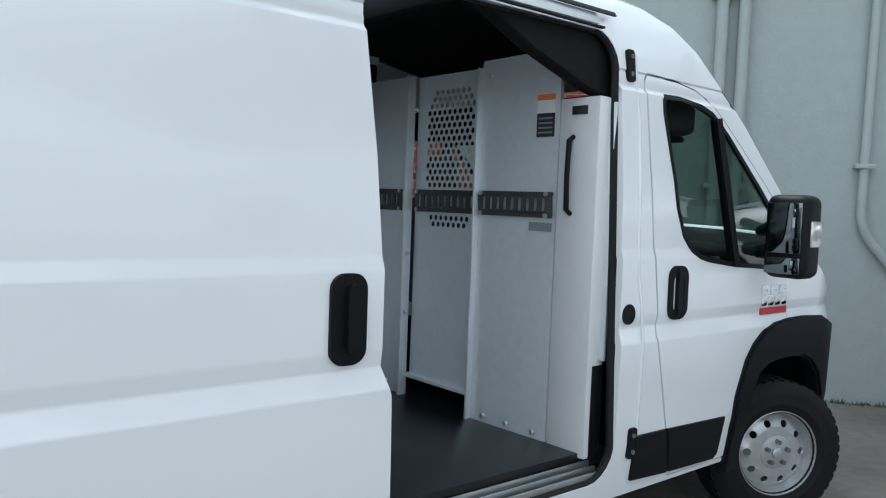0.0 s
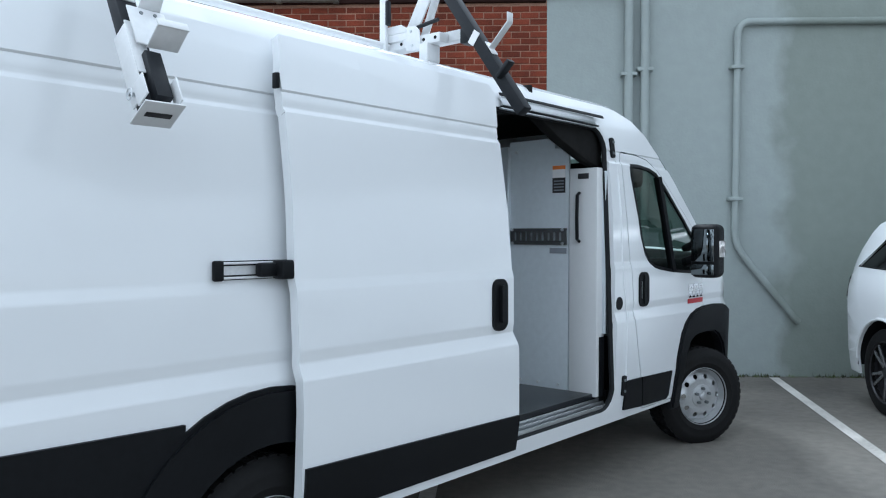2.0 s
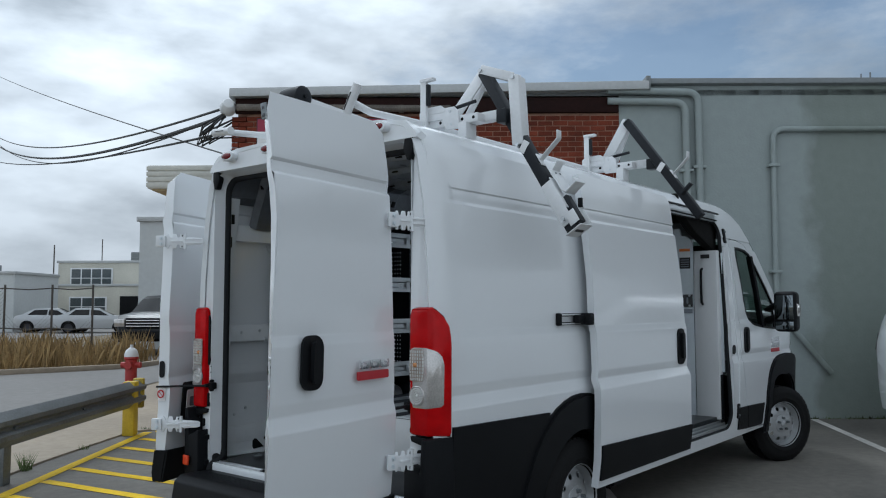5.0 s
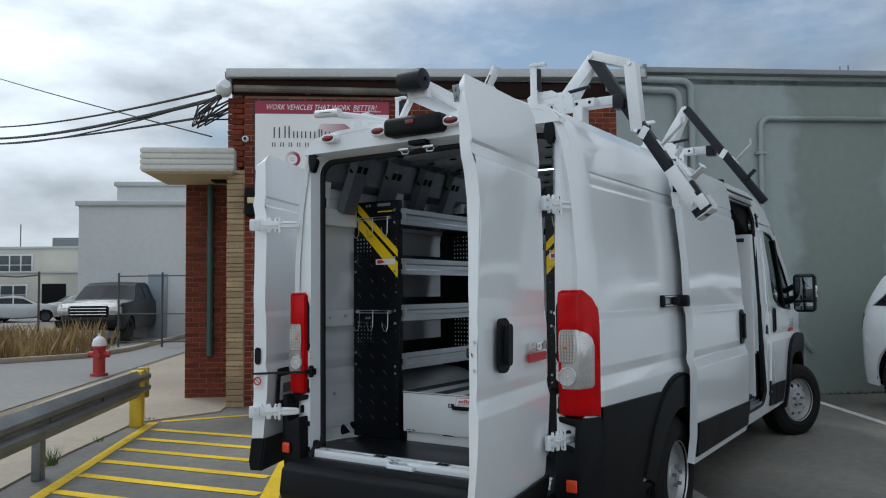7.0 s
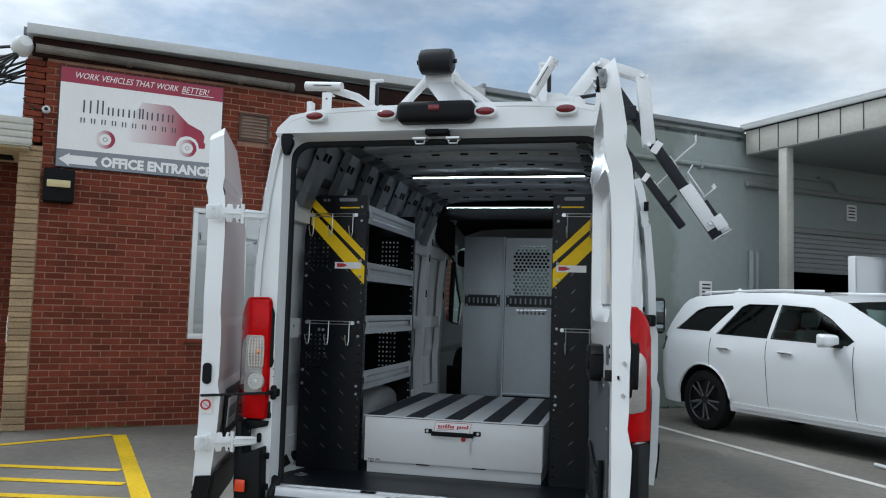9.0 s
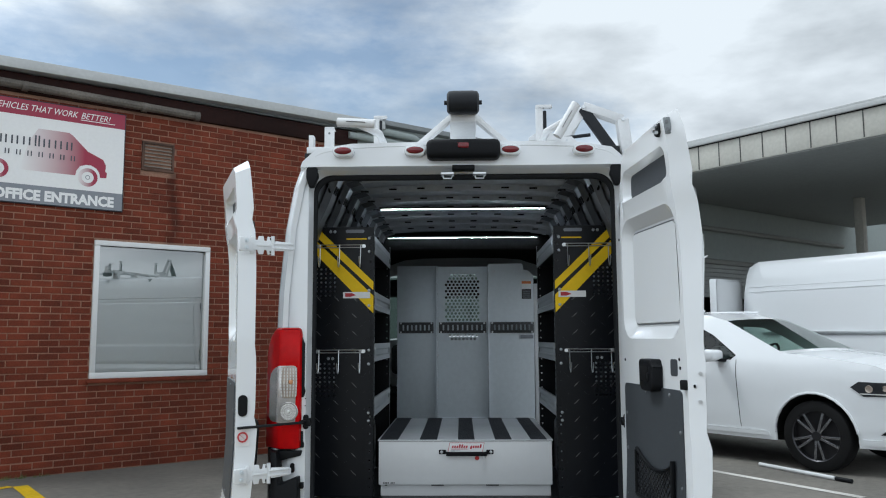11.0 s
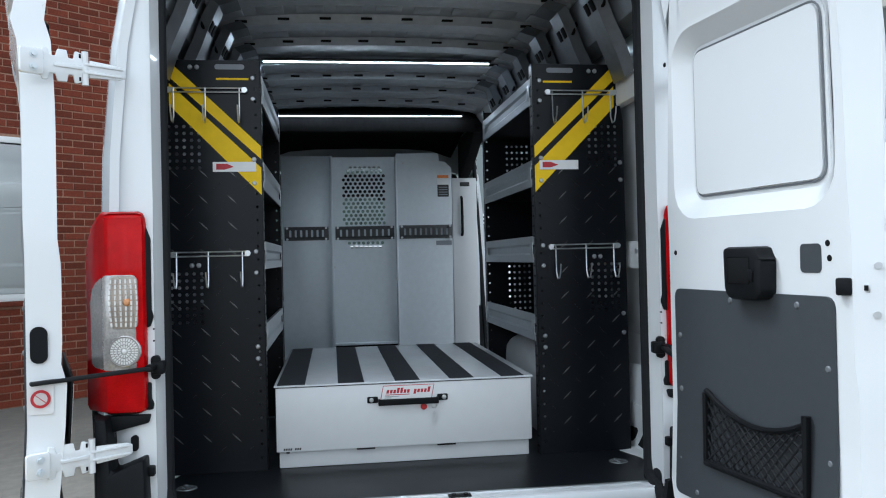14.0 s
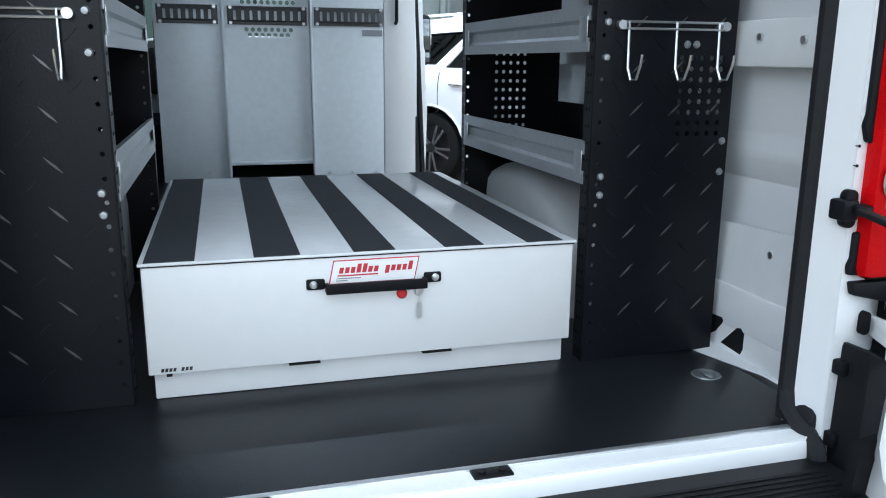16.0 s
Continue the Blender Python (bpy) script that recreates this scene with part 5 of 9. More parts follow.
prism(bm, [(-0.955, 2.283), (-0.948, 2.283), (-0.930, 2.330), (-0.937, 2.330)], 2.92, 3.90, "x", 0.002)
box(bm, (2.92, -0.952, 2.262), (3.90, -0.925, 2.270), 0.003)
part("upper_track", bm, ALU, van, "bright upper door track")
# dark strips paint in the shadow above and below the rail
bm = B()
prism(bm, [(-0.946, 2.334), (-0.930, 2.334), (-0.921, 2.352), (-0.934, 2.352)], 2.92, 4.02, "x", 0.002)
prism(bm, [(-0.955, 2.272), (-0.935, 2.272), (-0.935, 2.281), (-0.955, 2.281)], 2.92, 3.94, "x", 0.002)
part("track_shade_strip", bm, RUBBER, van, "dark strips drawn for the shadow gap round the upper track")
bm = B()
box(bm, (2.67, -0.99, 0.455), (4.03, -0.86, 0.475), 0.004)
for k in range(3):
    box(bm, (2.67, -0.985 + k * 0.035, 0.475), (4.02, -0.978 + k * 0.035, 0.51 + k * 0.012), 0.002)
part("side_step", bm, ALU, van, "bright ribbed side step")
for zz in (2.155, 0.607):
    bm = B()
    x0 = 4.09 if zz > 1 else 4.13
    sheet(bm, rr(x0, zz - 0.065, x0 + 0.05, zz + 0.065, 0.014), [], right(0.012), 0.015)
    hx = part("door_catch", bm, BLACKPL, van)
    for dz in (-0.035, 0.035):
        bm = B()
        cyl(bm, (x0 + 0.025, -half(4.1, zz) - 0.01, zz + dz), (x0 + 0.025, -half(4.1, zz) - 0.018, zz + dz), 0.01, 10)
        part("catch_bolt", bm, GALV, hx)
bm = B()
cyl(bm, (4.098, -half(4.10, 1.14) - 0.004, 1.147), (4.098, -0.95, 1.147), 0.042, 20)
part("fuel_flap_plug", bm, BLACKPL, van)
# pressed edge lines of the B-pillar
bm = B()
tube(bm, [(4.155 + 0.03 * (1 if z < 1.2 else 0), -half(4.15, z) - 0.002, z) for z in np.linspace(0.5, 2.2, 14)], 0.007)
part("pillar_pressing", bm, PAINT, van)

# mirror
MIRRORGLASS = mat("dark_mirror_glass", (0.16, 0.18, 0.19), 0.05, metal=1.0, var=0.03)
bm = B()
t = bmesh.new()
bmesh.ops.create_cube(t, size=1)
for v in t.verts:
    v.co = Vector((5.06 + v.co.x * (0.17 if v.co.y < 0 else 0.14), -1.20 + v.co.y * 0.21, 1.475 + v.co.z * 0.385))
bmesh.ops.bevel(t, geom=t.edges[:], offset=0.045, segments=4, affect="EDGES", profile=0.5)
merge(bm, t)
bar(bm, (5.16, -1.10, 1.42), (5.22, -0.97, 1.38), 0.10, 0.07, 0.02)
bar(bm, (5.16, -1.10, 1.55), (5.22, -0.96, 1.48), 0.08, 0.05, 0.02)
mr = part("side_mirror", bm, BLACKPL, van, "black tall side mirror")
bm = B()
box(bm, (4.968, -1.285, 1.40), (4.973, -1.12, 1.63), 0.002)
part("mirror_glass", bm, MIRRORGLASS, mr, "mirror glass")
bm = B()
box(bm, (4.968, -1.285, 1.305), (4.973, -1.12, 1.38), 0.002)
part("mirror_glass", bm, MIRRORGLASS, mr, "wide-angle mirror glass")
bm = B()
box(bm, (5.02, -1.315, 1.43), (5.12, -1.295, 1.55), 0.008)
part("turn_repeater", bm, CLEARLENS, mr, "clear turn repeater")

# cab inside, seen through glass and grille
for y0 in (-0.45, 0.45):
    bm = B()
    box(bm, (4.35, y0 - 0.25, 0.85), (4.85, y0 + 0.25, 1.02), 0.05, seg=3)
    seat = thing("cab_seat", "dark grey fabric cab seat", "seat", group="cab seats")
    seat.parent = None
    part("seat", bm, SEATGREY, seat)
    bm = B()
    box(bm, (4.24, y0 - 0.25, 0.98), (4.40, y0 + 0.25, 1.60), 0.06, seg=3)
    part("backrest", bm, SEATGREY, seat)
    bm = B()
    box(bm, (4.25, y0 - 0.13, 1.64), (4.34, y0 + 0.13, 1.82), 0.04, seg=3)
    cyl(bm, (4.30, y0 - 0.06, 1.55), (4.30, y0 - 0.06, 1.66), 0.008)
    cyl(bm, (4.30, y0 + 0.06, 1.55), (4.30, y0 + 0.06, 1.66), 0.008)
    part("headrest", bm, SEATGREY, seat)
    bm = B()
    box(bm, (4.35, y0 - 0.22, 0.52), (4.80, y0 + 0.22, 0.86), 0.02)
    part("seat_base", bm, DARKIN, seat)
bm = B()
box(bm, (5.30, -0.85, 1.05), (5.62, 0.85, 1.40), 0.06, seg=3)
box(bm, (5.15, -0.2, 0.55), (5.5, 0.2, 1.1), 0.04)
part("dashboard", bm, DARKIN, van, "dark dashboard")
bm = B()
mm = pose(5.17, 0.45, 1.28, 0, -65, 0)
tube(bm, [mm @ Vector((0.19 * math.cos(a), 0.19 * math.sin(a), 0)) for a in np.linspace(0, 2 * math.pi, 24, endpoint=False)], 0.016, 8, True)
bar(bm, mm @ Vector((-0.18, 0, 0)), mm @ Vector((0.18, 0, 0)), 0.05, 0.02)
part("steering_wheel", bm, DARKIN, van, "dark steering wheel")

# unseen shelf and visors, added to keep the partition's upper holes dark
bm = B()
box(bm, (4.36, -0.84, 1.93), (4.80, 0.84, 2.10), 0.04, seg=3)
part("overhead_shelf", bm, LINER, van, "black overhead cab shelf")
for y0 in (-0.42, 0.42):
    bm = B()
    box(bm, (-0.16, y0 - 0.27, -0.012), (0.0, y0 + 0.27, 0.012), 0.01, pose(4.93, 0, 1.92, 0, 32, 0))
    part("sun_visor", bm, DARKIN, van, "dark sun visor")

# ---- cargo bay ----
bm = B()
box(bm, (0.045, -0.90, 0.50), (4.15, 0.90, 0.566), 0.003)
part("cargo_floor", bm, FLOORBLK, van, "black composite cargo floor")
bm = B()
box(bm, (4.15, -0.9, 0.46), (5.5, 0.9, 0.52))
part("cab_floor", bm, DARKIN, van)
for x0, y0 in ((0.365, -0.795), (0.35, 0.80), (2.95, -0.62), (2.4, 0.55)):
    bm = B()
    lathe(bm, [(0.0, 0.5665), (0.024, 0.5665), (0.027, 0.569), (0.034, 0.569), (0.036, 0.566)], 20, pose(x0, y0, 0))
    tube(bm, [(x0 - 0.024, y0, 0.569), (x0 - 0.014, y0 + 0.01, 0.573), (x0 + 0.014, y0 + 0.01, 0.573), (x0 + 0.024, y0, 0.569)], 0.0035)
    part("tie_down", bm, GALV, van, "zinc floor tie-down")
for y0 in (-1, 1):
    bm = B()
    rings = []
    for y, k in ((0.95, 1.0), (0.72, 1.0), (0.68, 0.985), (0.65, 0.95), (0.635, 0.90), (0.63, 0.8)):
        rings.append([bm.verts.new((REAR + 0.50 * k * math.cos(a), y0 * y, 0.545 + 0.43 * k * math.sin(a) ** 0.7)) for a in np.linspace(math.pi, 0, 22)])
    for ra, rb in zip(rings, rings[1:]):
        for k in range(21):
            bm.faces.new((ra[k], ra[k + 1], rb[k + 1], rb[k]))
    bm.faces.new(rings[-1])
    part("wheel_box", bm, PAINT_IN, van, "rounded steel inner wheel box")

# side structure: posts, rails and pressed panels
def inner_y(x, z):
    return half(max(x, 0.2), z) - 0.045


for s in (-1, 1):
    posts = (0.16, 0.95, 1.85, 2.62) if s < 0 else (0.16, 0.95, 1.85, 2.62, 3.35, 4.05)
    for xp in posts:
        bm = B()
        zs = np.linspace(0.60, 2.38, 14)
        for za, zb in zip(zs, zs[1:]):
            vs = []
            for dx, dep in ((-0.07, 0), (-0.05, 0.055), (0.05, 0.055), (0.07, 0)):
                vs.append([bm.verts.new((xp + dx, s * (inner_y(xp, z) - dep), z)) for z in (za, zb)])
            for (a, b), (c, d) in zip(vs, vs[1:]):
                bm.faces.new((a, b, d, c))
        part("side_post", bm, PAINT_IN, van)
        for zz in (1.95, 2.1, 1.62):
            bm = B()
            box(bm, (xp - 0.02, s * (inner_y(xp, zz) - 0.056) - 0.003, zz - 0.035), (xp + 0.02, s * (inner_y(xp, zz) - 0.056) + 0.003, zz + 0.035), 0.002)
            part("post_slot", bm, DARKIN, van)
    for zz, x1 in ((1.36, 2.62 if s < 0 else 4.1), (2.02, 2.62 if s < 0 else 4.1), (0.70, 2.62 if s < 0 else 4.1)):
        for xa, xb in ((0.1, x1),) if zz > 1 else ((0.1, 0.80), (1.88, x1)):
            bm = B()
            y = inner_y(xa, zz)
            box(bm, (xa, min(s * y, s * (y - 0.045)), zz - 0.06), (xb, max(s * y, s * (y - 0.045)), zz + 0.05), 0.006)
            part("side_rail", bm, PAINT_IN, van)
    for ol in ([(0.64, 0.580), (0.565, 0.592), (0.535, 0.61), (0.505, 0.648), (0.512, 0.656), (0.638, 0.648)], [(0.508, 0.588), (0.424, 0.583), (0.416, 0.60), (0.418, 0.642), (0.43, 0.652), (0.446, 0.648)]):
        # near-black plates on the panel stand in for the shade in its openings
        bm = B()
        prism(bm, ol, s * 0.9305, s * 0.95, "y", 0.0)
        part("cutout_plate", bm, DARKIN, van, "near-black plate drawn as a shaded body opening above the floor")
    bm = B()
    foot = lambda x: float(np.interp(x, [0.12, 0.32, 0.55, 0.8], [0.93, 0.92, 0.85, 0.845]))
    sheet(bm, [(0.12, 0), (0.80, 0), (0.80, 1), (0.12, 1)], [], lambda a, b: (a, s * (foot(a) + (0.938 - foot(a)) * b), 0.567 + 0.006 * b), 0.002, [0.32, 0.43, 0.55], [])
    part("floor_rail", bm, PAINT_IN, van)
    bm = B()
    prism(bm, [(s * 0.84, 0.56), (s * 0.875, 0.585), (s * 0.885, 0.62), (s * 0.95, 0.62), (s * 0.95, 0.56)], 1.86, 2.6 if s < 0 else 4.1, "x")
    part("floor_rail", bm, PAINT_IN, van)
    bm = B()
    sheet(bm, [(0.13, 0.568), (0.70, 0.568), (0.70, 0.90), (0.13, 0.93)], [], lambda a, b: (a, s * (inner_y(a, b) - 0.035), b), 0.004)
    part("lower_panel", bm, PAINT_IN, van)
    for xa, zz in ((0.20, 0.845), (0.27, 0.825), (0.36, 0.86), (0.18, 1.36), (0.30, 1.36), (0.45, 1.37)):
        bm = B()
        y = s * (inner_y(xa, zz) - (0.045 if zz > 1 else 0.035))
        cyl(bm, (xa, y + 0.002 * s, zz), (xa, y - 0.008 * s, zz), 0.009, 10)
        part("panel_bolt", bm, ZINC, van)

# roof bows with slotted flanks, and the long perforated side rails under the roof
def under(x, y):
    b = y / (half(x, 2.44))
    return roof_skin(x, b)[2] - 0.03


for k, xb in enumerate((0.42, 0.80, 1.18, 1.56, 1.94, 2.32, 2.70, 3.08)):
    bm = B()
    ys = np.linspace(-0.765, 0.765, 21)
    for ya, yb in zip(ys, ys[1:]):
        vs = []
        for dx, dz in ((-0.085, 0.0), (-0.06, -0.035), (0.06, -0.035), (0.085, 0.0)):
            vs.append([bm.verts.new((xb + dx, y, under(xb, y) + dz)) for y in (ya, yb)])
        for (a, b), (c, d) in zip(vs, vs[1:]):
            bm.faces.new((a, b, d, c))
    bow_ob = part("roof_bow", bm, ROOFSTEEL, van, "grey steel roof bow")
    for sg in (-1, 1):
        if sg < 0 and xb > 2.5:      # the side door opening cuts these two short
            continue
        bm = B()
        run = [(0.66, under(xb, 0.66) - 0.02), (0.735, 2.425), (0.775, 2.34), (0.805, 2.26), (0.85, 2.16), (0.885, 2.06)]
        for (ya, za), (yb, zb) in zip(run, run[1:]):
            vs = []
            for dx, dep in ((-0.10, 0.0), (-0.062, 0.034), (0.062, 0.034), (0.10, 0.0)):
                vs.append([bm.verts.new((xb + dx, sg * (y - dep * 0.8), z - dep * 0.6)) for y, z in ((ya, za), (yb, zb))])
            for (a, b), (c, d) in zip(vs, vs[1:]):
                bm.faces.new((a, b, d, c))
        part("bow_end", bm, SHADESTEEL, bow_ob)
        for dx in (-0.03, 0.03):
            for yy, zz in ((0.745, 2.325),):
                bm = B()
                box(bm, (-0.02, -0.004, -0.024), (0.02, 0.004, 0.024), 0.004, Matrix.Translation((xb + dx, sg * yy, zz)) @ Matrix.Rotation(sg * radians(26), 4, "X"))
                part("bow_opening", bm, DARKIN, bow_ob)
    for y in np.linspace(-0.66, 0.66, 8):
        z = under(xb, y)
        bm = B()
        box(bm, (xb - 0.080, y - 0.026, z - 0.022), (xb - 0.068, y + 0.026, z - 0.013))
        part("bow_slot", bm, DARKIN, bow_ob)
    for y in np.linspace(-0.7, 0.7, 9):
        z = under(xb + 0.19, y)
        bm = B()
        box(bm, (xb + 0.14, y - 0.06, z - 0.012), (xb + 0.24, y + 0.06, z - 0.002), 0.004)
        part("roof_pressing", bm, ROOFSTEEL, bow_ob)
for s in (-1, 1):
    bm = B()
    end = 3.3 if s > 0 else 2.6
    for xa, xb in zip(np.linspace(0.1, end, 9), np.linspace(0.1, end, 9)[1:]):
        prism(bm, [(s * 0.87, 2.30), (s * 0.80, 2.42), (s * 0.76, 2.42), (s * 0.82, 2.24), (s * 0.88, 2.20)], xa, xb, "x")
    rl = part("roof_rail", bm, SHADESTEEL, van)
    for xa in np.arange(0.3, end - 0.1, 0.38):
        for dx in (0.06,):
            bm = B()
            mmx = Matrix.Translation((xa + dx, s * 0.782, 2.345)) @ Matrix.Rotation(s * radians(-20), 4, "X")
            box(bm, (-0.035, -0.006, -0.045), (0.035, 0.006, 0.045), 0.006, mmx)
            part("rail_opening", bm, DARKIN, rl)
bm = B()
sheet(bm, [(0.08, -0.95), (3.25, -0.95), (3.25, 0.95), (0.08, 0.95)], [], lambda a, b: (a, b * 0.86, under(a, b * 0.86) + 0.002), 0, [1.0, 2.0], [-0.75, -0.5, 0, 0.5, 0.75])
part("roof_lining", bm, ROOFSTEEL, van, "bare grey steel roof skin")
bm = B()
sheet(bm, [(3.25, -0.97), (4.75, -0.97), (4.75, 0.97), (3.25, 0.97)], [], lambda a, b: (a, b * 0.85, under(min(a, 4.3), b * 0.85) - 0.03 - 0.16 * max(0, a - 4.0)), 0, [4.0, 4.3], [-0.75, -0.5, 0, 0.5, 0.75])
box(bm, (3.30, -0.86, 2.30), (3.34, 0.86, 2.46), 0.01)
part("headliner", bm, LINER, van, "black headliner over the cab end")
for s in (-1, 1):
    bm = B()
    prism(bm, [(3.25, 2.36), (4.1, 2.36), (4.1, 2.02), (3.95, 2.05), (3.62, 2.16), (3.4, 2.26)], s * 0.80, s * 0.885, "y", 0.015)
    part("pillar_trim", bm, LINER, van, "black upper pillar trim")
for x0, zl, w in ((3.258, 2.408, 0.70), (1.80, under(1.8, 0) - 0.05, 0.62)):
    bm = B()
    hw, deep = (0.0032, 0.002) if x0 < 2 else (0.0012, 0.0006)
    box(bm, (x0 - hw, -w, zl - deep), (x0 + hw, w, zl))
    led = part("light_strip", bm, LED, van, "lit white led light strip")
    # plate added above the strip to block its light from the roof bow
    bm = B()
    box(bm, (x0 - 0.03, -w - 0.01, zl + 0.001), (x0 + 0.04, w + 0.01, zl + 0.014), 0.003)
    part("strip_shield", bm, ETRACK, led, "dark metal plate added to keep the strip's light off the roof")

# ---- ground ----


def flat(name, outline, z, material, label, category, m=SITE, kind="structure", thick=0.0):
    bm = B()
    sheet(bm, outline, [], lambda a, b: (a, b, z))
    return tagged(solid(name, bm, material, m), label, category, kind=kind)


bm = B()
sheet(bm, [(-400, -400), (400, -400), (400, 400), (-400, 400)], [], lambda a, b: (a, b, -0.012))
tagged(solid("ground", bm, EARTH, SITE), "dry earth ground reaching the horizon", "ground", kind="structure")
flat("car_park", [(-1.42, -30), (40, -30), (40, 0.3), (-1.42, 0.3)], 0.0, ASPHALT, "dark worn asphalt of the car park", "asphalt")
bm = B()
sheet(bm, [(-2.6, -12), (-1.42, -12), (-1.42, -3.0), (-1.30, -1.2), (-0.46, -0.45), (-0.46, 1.2), (-1.25, 1.2), (-1.25, 14), (-3.2, 14), (-3.2, 2.0)], [], lambda a, b: (a, b, 0.02), 0.06)
tagged(solid("pavement", bm, CONCRETE, SITE), "pale concrete pavement beside the building", "pavement", kind="structure")
flat("road", [(-11, -30), (-3.4, -30), (-3.4, 60), (-11, 60)], 0.0, ROADOLD, "old grey road past the building", "road")
flat("far_lot", [(-26, 2), (-16, 2), (-16, 60), (-26, 60)], 0.004, ROADOLD, "grey parking lot behind the fence", "parking lot")


def paint_strip(name, p, q, w, material, label):
    p, q = Vector(p), Vector(q)
    d = (q - p).normalized()
    n = Vector((-d.y, d.x)) * w / 2
    bm = B()
    k = 10
    for i in range(k):
        a, b = p.lerp(q, i / k), p.lerp(q, (i + 1) / k)
        vs = [a - n, b - n, b + n, a + n]
        j = [noise.noise(Vector((v.x * 3, v.y * 3, 0))) * 0.006 for v in vs]
        bm.faces.new([bm.verts.new((v.x + e, v.y + e, 0.0045)) for v, e in zip(vs, j)])
    return tagged(solid(name, bm, material, SITE), label, "road marking", kind="structure")


for p, q in (((7.5, -0.1), (6.72, -6.1)), ((3.92, -1.2), (3.85, -5.6)), ((10.9, -0.3), (10.3, -6.0)), ((14.2, -0.3), (13.7, -6.0))):
    paint_strip("parking_line", p, q, 0.10, WPAINT, "worn white painted parking line")
# hatched yellow no-parking zone
paint_strip("hatch_border", (0.72, -0.55), (0.70, -8.0), 0.14, YPAINT, "yellow painted border line")
paint_strip("hatch_border", (-1.10, -1.15), (-0.98, -8.0), 0.11, YPAINT, "yellow painted border line")
paint_strip("hatch_border", (-1.03, -1.09), (0.64, -0.53), 0.11, YPAINT, "yellow painted border line")
for k in range(8):
    d0 = 1.60 + k * 0.56
    paint_strip("hatch_stripe", (-0.985, -d0 - 0.04), (0.62, -d0 - 0.888), 0.11, YPAINT, "yellow diagonal hatch stripe")

# ---- the building: red brick office and grey rendered workshop ----
TOP = 4.45
bm = B()
WIN = (1.455, 1.03, 2.83, 2.625)
sheet(bm, [(-0.235, 0), (4.97, 0), (4.97, TOP), (-0.235, TOP)], [[(WIN[0], WIN[1]), (WIN[2], WIN[1]), (WIN[2], WIN[3]), (WIN[0], WIN[3])]], lambda a, b: (a, 0.008, b), 0.25)
brick_wall = tagged(solid("wall_brick", bm, MORTAR, SITE), "red brick office wall with pale joints", "wall", kind="structure")
bm = B()
sheet(bm, [(4.97, 0), (11.62, 0), (11.62, 3.10), (15.2, 3.10), (15.2, 0), (40, 0), (40, TOP + 0.18), (4.97, TOP + 0.18)], [], lambda a, b: (a, 0.0, b), 0.25)
tagged(solid("wall_render", bm, RENDERWALL, SITE), "grey painted rendered workshop wall with damp stains", "wall", kind="structure")
bm = B()
box(bm, (-0.45, 0.3, 0), (-0.3, 1.5, TOP))
box(bm, (-0.45, 12, 0), (40, 12.2, TOP))
box(bm, (-0.45, 1.5, 3.3), (-0.3, 12, TOP))
tagged(solid("wall_back", bm, MORTAR, SITE), "plain side and back walls of the building", "wall", kind="structure")
bm = B()
box(bm, (-0.5, 0.0, TOP + 0.02), (40, 12.2, TOP + 0.1))
tagged(solid("roof_deck", bm, GREYCOPING, SITE), "flat roof of the building", "roof", kind="structure")
# roof edge
bm = B()
box(bm, (-0.40, -0.05, 4.225), (4.96, 0.015, 4.44), 0.01)
tagged(solid("brown_fascia", bm, BROWNTRIM, SITE), "weathered dark brown fascia board under the coping", "fascia", kind="structure")
bm = B()
prism(bm, [(-0.16, 4.44), (-0.15, 4.56), (0.3, 4.59), (0.3, 4.44), (-0.06, 4.44)], -0.46, 5.36, "x", 0.006)
for v in bm.verts:
    v.co.z += 0.016 * max(0.0, v.co.x)
tagged(solid("coping_pale", bm, COPING, SITE), "pale metal roof coping above the brick", "coping", kind="structure")
bm = B()
prism(bm, [(-0.09, 4.62), (-0.07, 4.70), (0.3, 4.72), (0.3, 4.55)], 5.36, 10.45, "x", 0.006)
box(bm, (5.33, -0.14, 4.53), (5.39, 0.2, 4.72), 0.01)
tagged(solid("coping_grey", bm, GREYCOPING, SITE), "grey metal roof coping above the workshop", "coping", kind="structure")
# stone corner pier
bm = B()
box(bm, (-0.455, 0.0, 0), (-0.225, 0.3, 3.2))
pier = tagged(solid("stone_pier", bm, MORTAR, SITE), "narrow corner pier of stacked tan stone", "pier", kind="structure")
rng = random.Random(5)
z = 0.0
STONES = []
while z < 3.18:
    h = rng.uniform(0.045, 0.085)
    STONES.append((z, min(h, 3.19 - z)))
    z += h + 0.006
# upper brick corner above the pier
# side wall with the entrance door, the wing beyond it and its canopy
bm = B()
box(bm, (-0.45, 0.3, 0), (-0.40, 0.42, 3.1))
box(bm, (-0.45, 1.0, 0), (-0.40, 1.06, 3.1))
door = tagged(thing("entrance_door", "white framed glass entrance door, closed", "door", SITE), kind="structure")
part("door_frame", bm, WHITEPC, door)
bm = B()
sheet(bm, [(0.42, 0.05), (1.0, 0.05), (1.0, 3.0), (0.42, 3.0)], [], lambda a, b: (-0.425, a, b))
part("pane", bm, DARKGLASS, door)
bm = B()
for zz in (0.05, 1.05, 2.1, 3.05):
    box(bm, (-0.45, 0.42, zz - 0.04), (-0.41, 1.0, zz + 0.04))
cyl(bm, (-0.49, 0.5, 0.95), (-0.49, 0.5, 1.25), 0.012)
part("door_rail", bm, WHITEPC, door)
bm = B()
box(bm, (-1.22, 0.95 + 0.016, 0), (-0.45, 4.0, 3.55))
wing = tagged(solid("wall_wing", bm, MORTAR, SITE), "red brick entrance wing set back from the office", "wall", kind="structure")
bm = B()
box(bm, (-1.28, 0.9, 3.55), (-0.4, 4.1, 3.64), 0.01)
